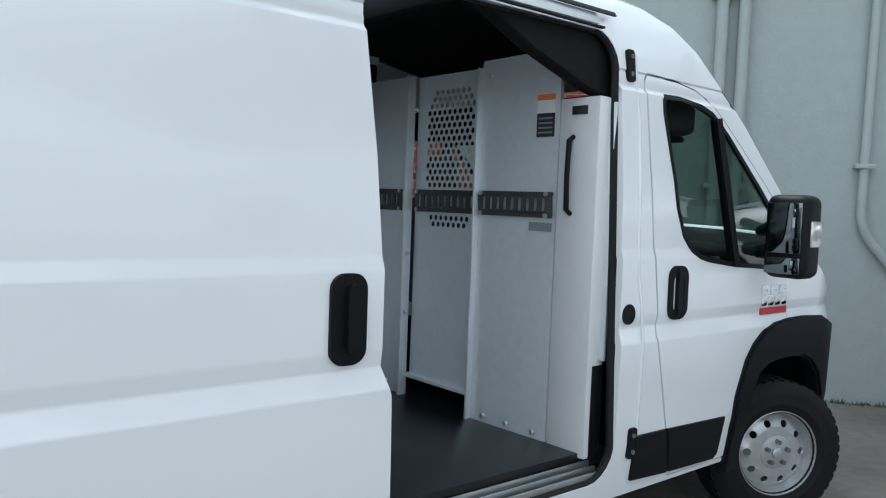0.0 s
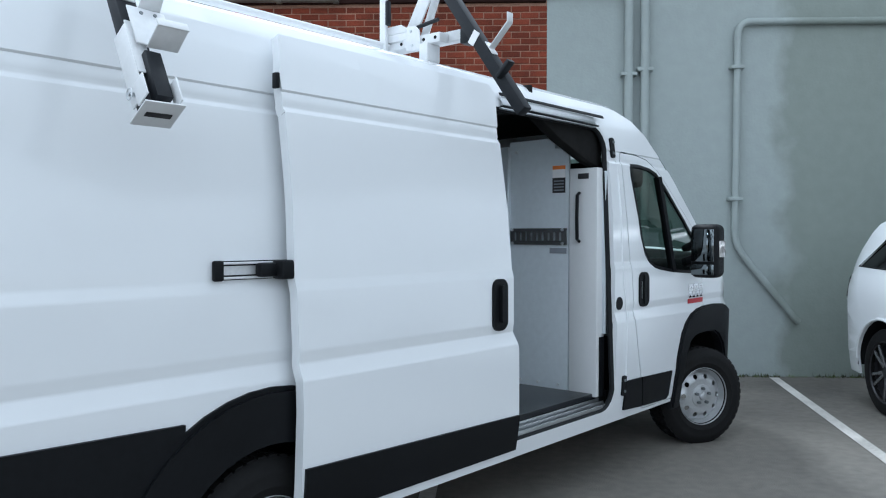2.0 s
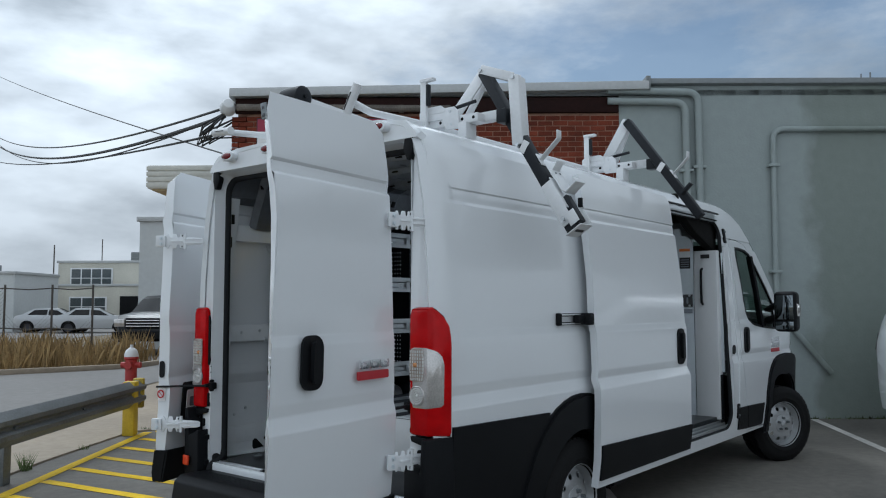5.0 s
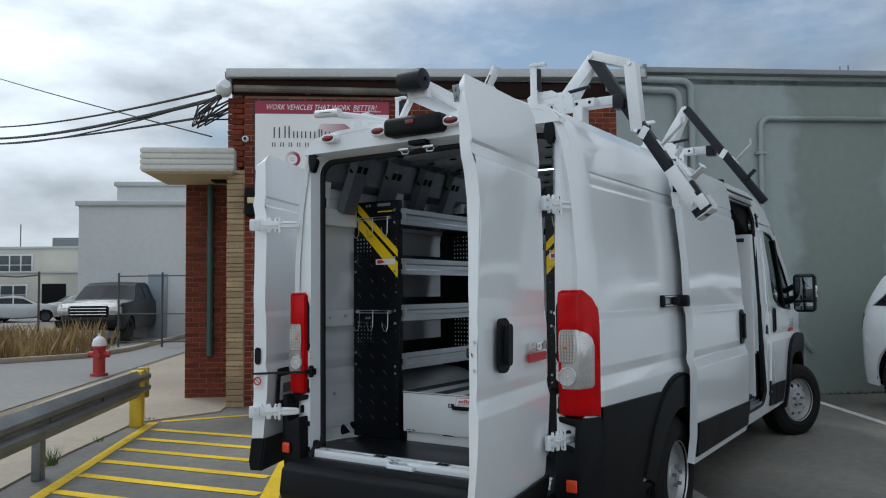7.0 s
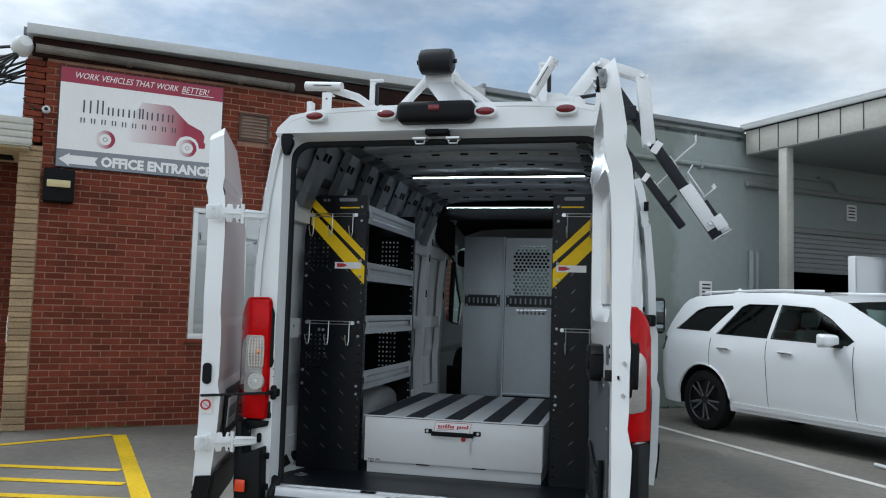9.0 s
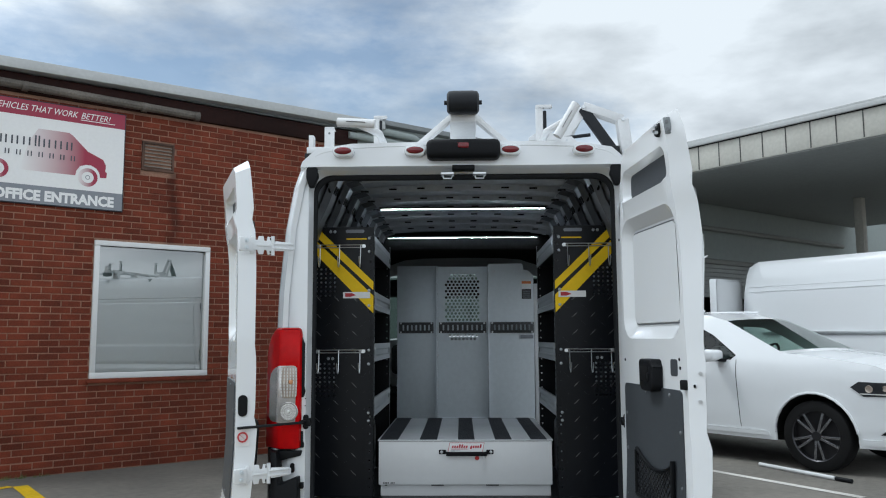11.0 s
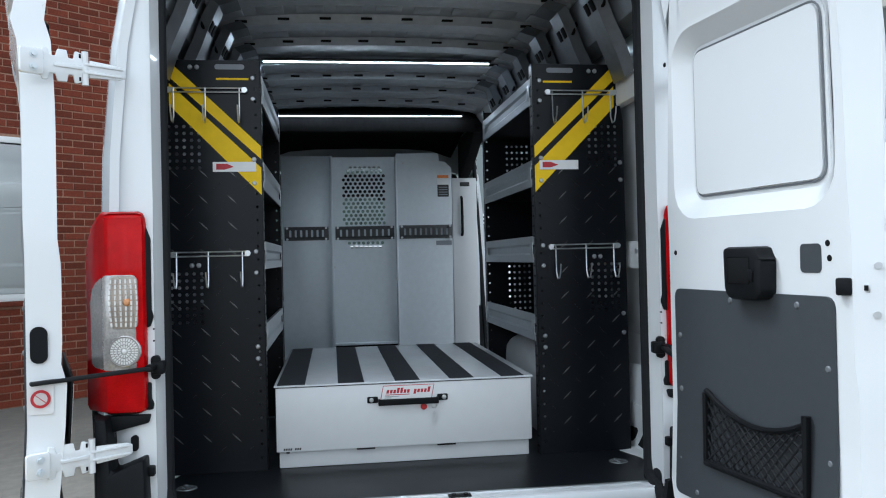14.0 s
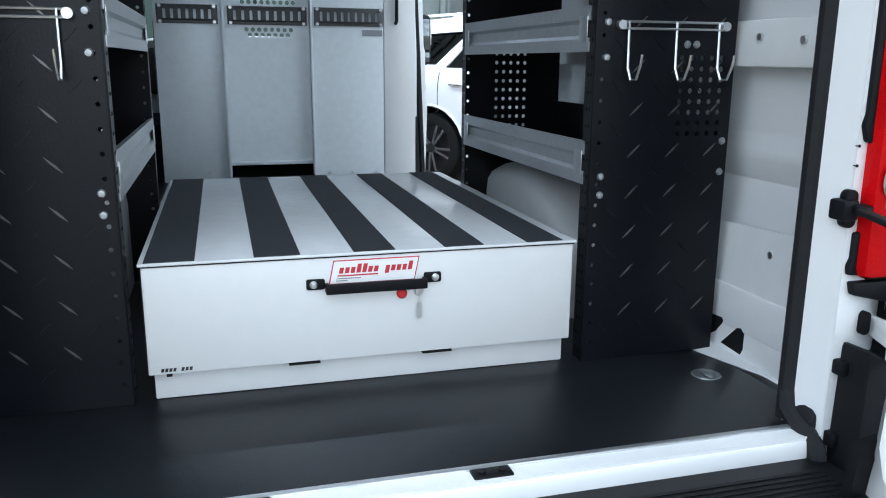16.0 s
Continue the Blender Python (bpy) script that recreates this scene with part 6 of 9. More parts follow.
tagged(solid("coping_wing", bm, BROWNTRIM, SITE), "dark coping on the entrance wing", "coping", kind="structure")
canopy = thing("entrance_canopy", "white boxed canopy over the office entrance", "canopy", SITE)
bm = B()
box(bm, (-1.53, -0.25, 3.14), (-0.34, 1.0, 3.46), 0.01)
part("fascia", bm, FASCIA, canopy)
for zz in (3.16, 3.235, 3.31, 3.385):
    bm = B()
    box(bm, (-1.542, -0.262, zz), (-0.33, -0.25, zz + 0.06), 0.004)
    part("fascia_board", bm, FASCIA, canopy)
bm = B()
box(bm, (-1.48, -0.2, 3.12), (-0.36, 0.95, 3.145))
part("soffit", bm, CANOPYIN, canopy, "tan underside of the canopy")
bm = B()
box(bm, (-0.75, 0.35, 3.10), (-0.55, 0.65, 3.122), 0.008)
part("soffit_vent", bm, DARKIN, canopy)
bm = B()
cyl(bm, (-0.86, 0.92, 0.62), (-0.86, 0.92, 3.12), 0.05, 14)
for zz in (0.9, 2.0, 3.0):
    box(bm, (-0.93, 0.93, zz - 0.02), (-0.79, 0.97, zz + 0.02))
tagged(solid("downpipe", bm, GREENPAINT, SITE), "dark green painted downpipe on the brick wing", "downpipe")

# office window
win = tagged(thing("window_1", "white framed office window with pale blind", "window", SITE), kind="structure")
bm = B()
x0, z0, x1, z1 = WIN
for lo, hi in (((x0, -0.03, z0), (x1, 0.06, z0 + 0.07)), ((x0, -0.03, z1 - 0.06), (x1, 0.06, z1)), ((x0, -0.03, z0 + 0.07), (x0 + 0.06, 0.06, z1 - 0.06)), ((x1 - 0.06, -0.03, z0 + 0.07), (x1, 0.06, z1 - 0.06))):
    box(bm, lo, hi, 0.006)
part("window_frame", bm, WHITEPC, win)
bm = B()
box(bm, (x0 - 0.03, -0.05, z0 - 0.05), (x1 + 0.03, 0.05, z0 - 0.003), 0.008)
part("window_sill", bm, BRICK, win)
bm = B()
sheet(bm, [(x0 + 0.05, z0 + 0.06), (x1 - 0.05, z0 + 0.06), (x1 - 0.05, z1 - 0.05), (x0 + 0.05, z1 - 0.05)], [], lambda a, b: (a, 0.03, b))
part("pane", bm, SHOPGLASS, win)
bm = B()
box(bm, (x0, 0.16, z0), (x1, 0.17, z1))
part("blind", bm, BLIND, win, "pale closed blind")

# wall vent, floodlight, pipes, small fittings
vent = thing("wall_vent", "rusty louvred metal wall vent", "vent", SITE)
bm = B()
for lo, hi in (((1.95, -0.02, 3.52), (2.34, 0.03, 3.55)), ((1.95, -0.02, 3.85), (2.34, 0.03, 3.88)), ((1.95, -0.02, 3.55), (1.98, 0.03, 3.85)), ((2.31, -0.02, 3.55), (2.34, 0.03, 3.85))):
    box(bm, lo, hi, 0.004)
part("frame", bm, mat("rusted_vent_frame", (0.12, 0.065, 0.045), 0.8, var=0.25, scale=20, stain=0.4), vent)
VENTSLAT = mat("weathered_vent_slat", (0.34, 0.29, 0.25), 0.65, var=0.2, scale=18, stain=0.3)
bm = B()
box(bm, (1.97, 0.018, 3.54), (2.32, 0.022, 3.86))
part("backing", bm, DARKIN, vent)
for k in range(7):
    bm = B()
    box(bm, (-0.165, -0.018, -0.003), (0.165, 0.018, 0.003), 0, pose(2.145, 0.0, 3.575 + k * 0.042, 35, 0, 0))
    part("slat", bm, VENTSLAT, vent)
fl = thing("flood_light", "dark bronze wall-pack flood light", "light", SITE)
bm = B()
t = bmesh.new()
bmesh.ops.create_cube(t, size=1)
for v in t.verts:
    v.co = Vector((-0.04 + v.co.x * 0.32, -0.10 + v.co.y * (0.24 if v.co.z < 0 else 0.16), 2.75 + v.co.z * 0.38))
bmesh.ops.bevel(t, geom=t.edges[:], offset=0.02, segments=2, affect="EDGES", profile=0.5)
merge(bm, t)
part("housing", bm, DARKIN, fl)
bm = B()
box(bm, (-0.16, -0.235, 2.72), (0.08, -0.19, 2.80), 0.006, pose(0, 0, 0))
part("lens", bm, mat("yellowed_lens", (0.55, 0.47, 0.24), 0.3, var=0.05), fl, "yellowed lens")
cam_b = thing("security_camera", "small white round camera on the brick", "camera", SITE)
bm = B()
lathe(bm, [(0, 0.07), (0.03, 0.07), (0.045, 0.05), (0.045, 0.0)], 16, pose(-0.22, 0.01, 3.62, 90, 0, 0))
part("housing", bm, WHITEPC, cam_b)
bm = B()
cyl(bm, (-0.22, -0.065, 3.62), (-0.22, -0.072, 3.62), 0.02, 12)
part("lens", bm, BLACKPL, cam_b)
bm = B()
tube(bm, [(-0.46, -0.02, 3.72), (-0.36, -0.015, 3.62), (-0.24, -0.015, 3.61)], 0.006)
tagged(solid("camera_wire", bm, CABLE, SITE), "thin loose wire along the brick", "wire")
bm = B()
tube(bm, [(-0.36, -0.09, 4.30), (1.2, -0.09, 4.285), (2.6, -0.09, 4.27)], 0.05, 10)
for xx in (0.6, 1.9, 2.55):
    cyl(bm, (xx, -0.09, 4.29 - xx * 0.01), (xx + 0.06, -0.09, 4.29 - xx * 0.01), 0.06, 12)
tagged(solid("eaves_conduit", bm, mat("weathered_conduit", (0.20, 0.175, 0.15), 0.7, var=0.2, scale=9, stain=0.45), SITE), "weathered conduit under the eaves", "pipe")
wh = thing("utility_connection", "white weatherhead with drooping black service cables", "service head", SITE)
bm = B()
lathe(bm, [(0, 0.14), (0.07, 0.12), (0.11, 0.05), (0.11, -0.05), (0.06, -0.1), (0, -0.1)], 16, pose(-0.50, -0.06, 4.30, 70, 0, 20))
part("cap", bm, WHITEPC, wh)
rng = random.Random(3)
for k in range(9):
    bm = B()
    x0r, z0r = -0.55 - rng.random() * 0.2, 4.22
    tube(bm, [(-0.5, -0.05, 4.25), (x0r - 0.1, -0.1 - rng.random() * 0.1, 4.1 - rng.random() * 0.25), (x0r - 0.2, -0.05, 3.75 + rng.random() * 0.2), (-0.45, 0.05 + rng.random() * 0.1, 3.9 + rng.random() * 0.3)], 0.012, 6)
    part("cable_loop", bm, CABLE, wh)

# grey conduits on the workshop wall
def conduit(name, pts, r, label, clips):
    dense = []
    pts = [Vector(p) for p in pts]
    for i, p in enumerate(pts):
        if 0 < i < len(pts) - 1:
            a, b = (pts[i - 1] - p), (pts[i + 1] - p)
            k = min(0.16, a.length * 0.45, b.length * 0.45)
            a, b = p + a.normalized() * k, p + b.normalized() * k
            dense += [a.lerp(p, t).lerp(p.lerp(b, t), t) for t in np.linspace(0, 1, 6)]
        else:
            dense.append(p)
    c = thing(name, label, "conduit", SITE)
    bm = B()
    tube(bm, dense, r, 12)
    part("pipe", bm, RENDERWALL, c)
    for x, z, horiz in clips:
        bm = B()
        if horiz:
            box(bm, (x - 0.02, -0.10, z - r - 0.03), (x + 0.02, 0.0, z + r + 0.03), 0.006)
        else:
            box(bm, (x - r - 0.04, -0.10, z - 0.02), (x + r + 0.04, 0.0, z + 0.02), 0.006)
        part("clip", bm, RENDERWALL, c)
    return c


conduit("wall_conduit", [(4.80, -0.06, 4.53), (6.06, -0.06, 4.50), (6.06, -0.06, 0.1)], 0.05, "thick grey painted conduit bending down the wall", ((6.06, 3.45, 0), (6.06, 1.8, 0)))
conduit("wall_conduit", [(4.80, -0.06, 4.38), (5.88, -0.06, 4.36), (5.88, -0.06, 0.1)], 0.05, "thick grey painted conduit bending down the wall", ((5.88, 3.40, 0), (5.88, 1.8, 0)))
conduit("wall_conduit", [(12.5, -0.05, 3.98), (7.09, -0.05, 3.98), (7.07, -0.05, 1.48), (7.78, -0.05, 0.62)], 0.038, "grey painted conduit running round the stained wall", ((7.08, 3.47, 0), (7.07, 2.0, 0), (9.5, 3.98, 1)))
for x in (10.62, 10.74):
    conduit("wall_conduit", [(x, -0.06, 2.6), (x, -0.06, 0.1)], 0.05, "short upright grey conduit", ())
# roof spike
bm = B()
cyl(bm, (8.55, 0.1, 4.7), (8.55, 0.1, 4.82), 0.012)
cyl(bm, (8.42, 0.1, 4.7), (8.42, 0.1, 4.80), 0.01)
tagged(solid("roof_bracket", bm, GALV, SITE), "small metal bracket on the parapet", "bracket")

# sign board
sign = thing("sign_board", "white office sign with crimson header and grey footer", "sign", SITE)
SX0, SX1, SZ0, SZ1 = -0.10, 1.745, 2.975, 4.16
bm = B()
box(bm, (SX0, -0.03, SZ0), (SX1, 0.0, SZ1), 0.004)
part("board", bm, mat("navy_sign_edge", (0.02, 0.022, 0.035), 0.5, var=0.05), sign)
def patch(outline, material, depth, name, parent, label="", holes=()):
    bm = B()
    sheet(bm, outline, holes, lambda a, b: (a, depth, b), -0.001)
    return part(name, bm, material, parent, label)
patch([(SX0 + 0.012, 3.19), (SX1 - 0.012, 3.19), (SX1 - 0.012, 3.97), (SX0 + 0.012, 3.97)], WHITEINK, -0.032, "white_field", sign)
patch([(SX0 + 0.012, 3.97), (SX1 - 0.012, 3.97), (SX1 - 0.012, SZ1 - 0.012), (SX0 + 0.012, SZ1 - 0.012)], SIGNRED, -0.032, "crimson_header", sign)
def face(x, z, d=-0.034):
    return pose(x, d, z, 90, 0, 0)
words("WORK VEHICLES THAT WORK", 0.103, face(0.05, 4.03), WHITEINK, sign, shear=0.3, wide=0.80)
words("BETTER!", 0.103, face(1.235, 4.03), WHITEINK, sign, shear=0.3, wide=0.86)
patch([(1.24, 4.008), (1.62, 4.008), (1.62, 4.016), (1.24, 4.016)], WHITEINK, -0.034, "underline", sign)
ow = words("OFFICE ENTRANCE", 0.155, face(0.385, 3.026), WHITEINK, sign, depth=0.0012, bold=0.0075)
ow.matrix_basis = face(0.385, 3.026) @ Matrix.Diagonal((1.255 / max(v.co.x for v in ow.data.vertices), 1, 1, 1))
patch([(-0.062, 3.072), (0.055, 3.15), (0.046, 3.124), (0.352, 3.124), (0.318, 3.072), (0.352, 3.022), (0.046, 3.022), (0.055, 2.994)], WHITEINK, -0.034, "arrow", sign, "white arrow")
patch([(SX0 + 0.012, SZ0 + 0.012), (SX1 - 0.012, SZ0 + 0.012), (SX1 - 0.012, 3.19), (SX0 + 0.012, 3.19)], GREYINK, -0.032, "grey_footer", sign)


def fading_print(name, col, x0, x1):
    """A print that fades from the white field into its colour between x0 and x1."""
    m = mat(name, col, 0.42, var=0.02)
    nt = m.node_tree
    n, l = nt.nodes.new, nt.links.new
    b = nt.nodes["Principled BSDF"]
    src = b.inputs["Base Color"].links[0].from_socket
    tc, sep, mr, mx = n("ShaderNodeTexCoord"), n("ShaderNodeSeparateXYZ"), n("ShaderNodeMapRange"), n("ShaderNodeMix")
    mx.data_type = "RGBA"
    l(tc.outputs["Object"], sep.inputs[0])
    l(sep.outputs["X"], mr.inputs["Value"])
    mr.inputs["From Min"].default_value, mr.inputs["From Max"].default_value = x0, x1
    l(mr.outputs["Result"], mx.inputs["Factor"])
    mx.inputs[6].default_value = (0.8, 0.8, 0.8, 1)
    l(src, mx.inputs[7])
    l(mx.outputs[2], b.inputs["Base Color"])
    return m


# the maker's mark as plain shapes: a crimson van, two wheels and two rows of dark bars
VANFADE = fading_print("crimson_fade_print", (0.30, 0.015, 0.05), 0.62, 1.30)
patch([(0.62, 3.354), (1.205, 3.354), (1.215, 3.41), (1.25, 3.465), (1.31, 3.49), (1.37, 3.49), (1.43, 3.46), (1.465, 3.41), (1.475, 3.355), (1.545, 3.36), (1.55, 3.42), (1.53, 3.435), (1.535, 3.51), (1.50, 3.573), (1.33, 3.65), (1.16, 3.815), (1.12, 3.84), (0.80, 3.84), (0.72, 3.70)], VANFADE, -0.0335, "van_silhouette", sign)
for k, xx in enumerate((0.416, 1.34)):
    patch(circle(xx, 3.345, 0.108, 28), fading_print("crimson_wheel_print", (0.30, 0.015, 0.05), xx - 0.12, xx + 0.06), -0.035, "wheel_ring", sign, holes=[circle(xx, 3.345, 0.066, 24)])
    patch(circle(xx, 3.345, 0.026, 16), GREYINK, -0.0352, "wheel_hub", sign, holes=[circle(xx, 3.345, 0.019, 14)])
NAMEGREY = mat("slate_print", (0.06, 0.065, 0.085), 0.45, var=0.03)
xx = 0.135
for w, h in ((0.145, 0.15), (0.115, 0.165), (0.10, 0.095), (0.11, 0.095), (0.12, 0.095), (0.075, 0.125), (0.11, 0.095), (0.12, 0.095), (0.10, 0.095)):
    for f in (0.18, 0.66):
        patch(rr(xx + f * w, 3.635, xx + f * w + 0.017, 3.635 + h, 0.004, 2), NAMEGREY, -0.037, "name_bar", sign)
    xx += w + 0.006
for k in range(10):
    xx = 0.14 + k * 0.112
    for f in (0.0, 0.034):
        patch(rr(xx + f, 3.515, xx + f + 0.012, 3.575, 0.003, 2), NAMEGREY, -0.037, "name_bar", sign)

# carport roof on posts, roller door, small wall signs
port = thing("carport", "flat carport roof with cream ribbed fascia on steel posts", "carport", SITE)
CX0, CX1, CD = 10.45, 19.5, 9.5
bm = B()
box(bm, (CX0 + 0.02, -CD, 4.22), (CX1, -0.1, 4.30))
part("soffit", bm, SOFFIT, port, "grey soffit")
bm = B()
box(bm, (CX0, -CD, 4.24), (CX0 + 0.05, -0.1, 4.66), 0.006)
box(bm, (CX0, -CD - 0.05, 4.24), (CX1, -CD, 4.66), 0.006)
part("fascia", bm, FASCIA, port, "cream metal fascia")
bm = B()
box(bm, (CX0 - 0.05, -CD - 0.09, 4.655), (CX1, -0.0, 4.73), 0.006)
box(bm, (CX0 - 0.03, -CD - 0.07, 4.73), (CX1, -0.0, 4.77), 0.006)
part("roof_edge", bm, COPING, port, "pale metal roof edge")
for k in range(24):
    bm = B()
    box(bm, (CX0 - 0.008, -0.40 - k * 0.385 - 0.007, 4.25), (CX0 + 0.004, -0.40 - k * 0.385 + 0.007, 4.64))
    part("fascia_rib", bm, mat("dark_rib_joint", (0.07, 0.07, 0.068), 0.7, var=0.1) if k == 0 else bpy.data.materials["dark_rib_joint"], port)
# solid dark strip draws the shaded gap under the roof edge
bm = B()
box(bm, (CX0 - 0.02, -CD - 0.06, 4.642), (CX0 + 0.01, -0.1, 4.654))
part("shade_strip", bm, DARKIN, port)
for xx, dd in ((10.55, 0.85), (15.24, 2.29)):
    bm = B()
    box(bm, (xx - 0.08, -dd - 0.08, 0), (xx + 0.08, -dd + 0.08, 4.23), 0.008)
    box(bm, (xx - 0.1, -dd - 0.1, 1.4), (xx + 0.1, -dd + 0.1, 1.44), 0.008)
    part("post", bm, FASCIA, port, "pale grey steel post")
rd = tagged(thing("door_2", "grey steel rolling shutter, partly raised", "door", SITE), kind="structure")
for k in range(9):
    bm = B()
    box(bm, (11.66, 0.08, 2.30 + k * 0.088), (15.16, 0.11, 2.385 + k * 0.088), 0.01)
    part("slat", bm, ROLLER, rd)
bm = B()
box(bm, (11.64, 0.02, 3.0), (15.18, 0.20, 3.10), 0.01)
part("lintel", bm, SOFFIT, rd)
# bay walls take near-black, so the bay's shade is in their colour
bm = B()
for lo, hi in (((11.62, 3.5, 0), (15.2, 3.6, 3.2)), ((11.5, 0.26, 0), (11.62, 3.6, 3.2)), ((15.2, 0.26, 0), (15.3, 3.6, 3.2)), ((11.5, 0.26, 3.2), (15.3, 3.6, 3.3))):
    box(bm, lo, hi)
tagged(solid("workshop_inside", bm, DARKIN, SITE), "inside walls of the workshop bay, near-black to draw its shade", "wall", kind="structure")
for x, z in ((9.52, 1.75), (13.05, 3.30)):
    sg = thing("wall_notice", "small white notice on the workshop wall", "sign", SITE, group="wall notices")
    bm = B()
    box(bm, (x, -0.02, z), (x + 0.26, 0.0, z + 0.30), 0.003)
    part("plate", bm, WHITEINK, sg)
    for k in range(4):
        bm = B()
        box(bm, (x + 0.04, -0.022, z + 0.05 + k * 0.06), (x + 0.22, -0.0195, z + 0.075 + k * 0.06))
        part("text_bar", bm, BLACKINK, sg)
bm = B()
tube(bm, [(10.5, -0.08, 3.75), (13.2, -0.08, 3.72), (19, -0.08, 3.7)], 0.05, 10)
tube(bm, [(12.2, -0.1, 4.0), (12.5, -0.15, 3.95), (12.7, -0.1, 3.8)], 0.03, 8)
tagged(solid("carport_pipe", bm, SOFFIT, SITE), "grey pipe along the wall under the carport", "pipe")
tagged(words("CUSTOMER", 0.26, SITE @ pose(4.62, -5.95, 0.0045, 0, 0, 0), WPAINT, None, "parking_lettering", 0.0, wide=0.85), "white painted parking lettering on the asphalt", "road marking", kind="structure")
tagged(words("PARKING", 0.26, SITE @ pose(4.72, -6.22, 0.0045, 0, 0, 0), WPAINT, None, "parking_lettering", 0.0, wide=0.85), "white painted parking lettering on the asphalt", "road marking", kind="structure")
pole = thing("loose_pole", "white pole with a black tip lying on the asphalt", "pole", SITE)
bm = B()
tube(bm, [(7.66, -4.5, 0.022), (7.40, -5.5, 0.022)], 0.022, 10)
part("shaft", bm, WHITEPC, pole)
bm = B()
tube(bm, [(7.398, -5.51, 0.022), (7.36, -5.69, 0.022)], 0.022, 10)
part("tip", bm, BLACKPL, pole, "black tip")

# ---- cargo bay fittings ----
bulk = thing("bulkhead", "grey steel partition with perforated middle panel behind the cab", "partition")
bm = B()
box(bm, (3.945, 0.275, 0.567), (3.965, 0.67, 2.205), 0.003)
box(bm, (3.915, 0.262, 0.567), (3.965, 0.282, 2.205), 0.003)
part("panel", bm, GREYPC, bulk)
holes = []
for r in range(21):
    zz = 1.462 + r * 0.0325
    for c in range(9):
        yy = -0.156 + c * 0.0385 + (0.01925 if r % 2 else 0)
        edge = 0.172 - (0.03 if r in (0, 20) else 0.012 if r in (1, 19) else 0)
        if abs(yy) < edge and not (1.525 < zz < 1.63):
            holes.append(circle(yy, zz, 0.0135, 10))
bm = B()
sheet(bm, [(-0.262, 0.67), (0.262, 0.67), (0.262, 2.20), (-0.262, 2.20)], holes, lambda a, b: (3.985, a, b), -0.003)
box(bm, (3.95, -0.27, 0.662), (3.99, 0.27, 0.682), 0.003)
part("perforated_panel", bm, GREYPC, bulk, "grey panel with a window of round holes")
bm = B()
sheet(bm, [(-0.255, 0.562), (-0.255, 2.195), (-0.262, 2.222), (-0.60, 2.228), (-0.612, 2.215), (-0.618, 2.16), (-0.665, 2.155), (-0.72, 2.105), (-0.715, 0.562)], [], lambda a, b: (3.945 + 0.06 * max(0, -a - 0.45), a, b), -0.02)
box(bm, (3.915, -0.262, 0.562), (3.965, -0.248, 2.19), 0.003)
part("panel", bm, GREYPC, bulk)
bm = B()
box(bm, (4.3, -0.9, 0.53), (4.32, 0.9, 0.9))
part("rear_cover", bm, DARKIN, bulk)
for k, (ya, yb) in enumerate(((0.65, 0.30), (0.245, -0.235), (-0.275, -0.715))):
    xx = 3.93 if k != 1 else 3.968
    bm = B()
    n = 9 if k else 7
    ys = np.linspace(ya - 0.045, yb + 0.045, n)
    slots = [rr(y - 0.0085, 1.548, y + 0.0085, 1.606, 0.006, 2) for y in ys]
    sheet(bm, [(yb, 1.522), (ya, 1.522), (ya, 1.632), (yb, 1.632)], slots, lambda a, b, xx=xx: (xx + 0.06 * max(0, -a - 0.45) - 0.006 * (1 if 1.54 < b < 1.615 else 0), a, b), -0.003, [], [1.53, 1.54, 1.614, 1.624])
    et = part("cargo_track", bm, ETRACK, bulk, "dark slotted tie-down track")
    for y in (ya - 0.02, yb + 0.02):
        for zz in (1.532, 1.622):
            bm = B()
            cyl(bm, (xx - 0.002, y, zz), (xx - 0.012, y, zz), 0.010, 8)
            part("track_bolt", bm, ZINC, et)
side = thing("side_locker", "tall white locker panel with black handle beside the partition", "locker")
bm = B()
box(bm, (3.962, -0.93, 0.545), (4.06, -0.722, 2.02), 0.008)
part("body", bm, WHITEPC, side)
bm = B()
tube(bm, [(3.962, -0.80, 1.86), (3.935, -0.80, 1.845), (3.93, -0.80, 1.70), (3.935, -0.80, 1.56), (3.962, -0.80, 1.545)], 0.011, 8)
part("handle", bm, BLACKPL, side, "black pull handle")
bm = B()
box(bm, (3.957, -0.87, 1.95), (3.961, -0.79, 1.985), 0.001)
part("label_plate", bm, BLACKINK, side)
bm = B()
box(bm, (4.03, -0.955, 0.95), (4.045, -0.905, 2.0), 0.003)
part("flange", bm, GREYPC, side)
bm = B()
box(bm, (3.99, -0.935, 0.545), (4.06, -0.906, 0.93), 0.006)
part("kick_trim", bm, BLACKPL, side)
lab = thing("warning_sticker", "orange, white and black warning sticker on the partition", "sticker")
for z0, z1, mt, nm in ((1.865, 1.965, BLACKINK, "black_field"), (1.965, 2.02, WHITEINK, "white_field"), (2.02, 2.045, ORANGEINK, "orange_header")):
    bm = B()
    box(bm, (3.9465, -0.695, z0), (3.949, -0.60, z1))
    for v in bm.verts:
        v.co.x += 0.06 * max(0, -v.co.y - 0.45) - 0.004
    part(nm, bm, mt, lab)
bm = B()
for k in range(4):
    box(bm, (3.9455, -0.685, 1.88 + k * 0.02), (3.9462, -0.61, 1.887 + k * 0.02))
for v in bm.verts:
    v.co.x += 0.06 * max(0, -v.co.y - 0.45) - 0.004
part("text_bars", bm, GREYINK, lab)
lab = thing("maker_sticker", "small grey maker's sticker below the tie-down track", "sticker")
bm = B()
box(bm, (3.950, -0.71, 1.465), (3.953, -0.58, 1.502))
part("plate", bm, GREYINK, lab)
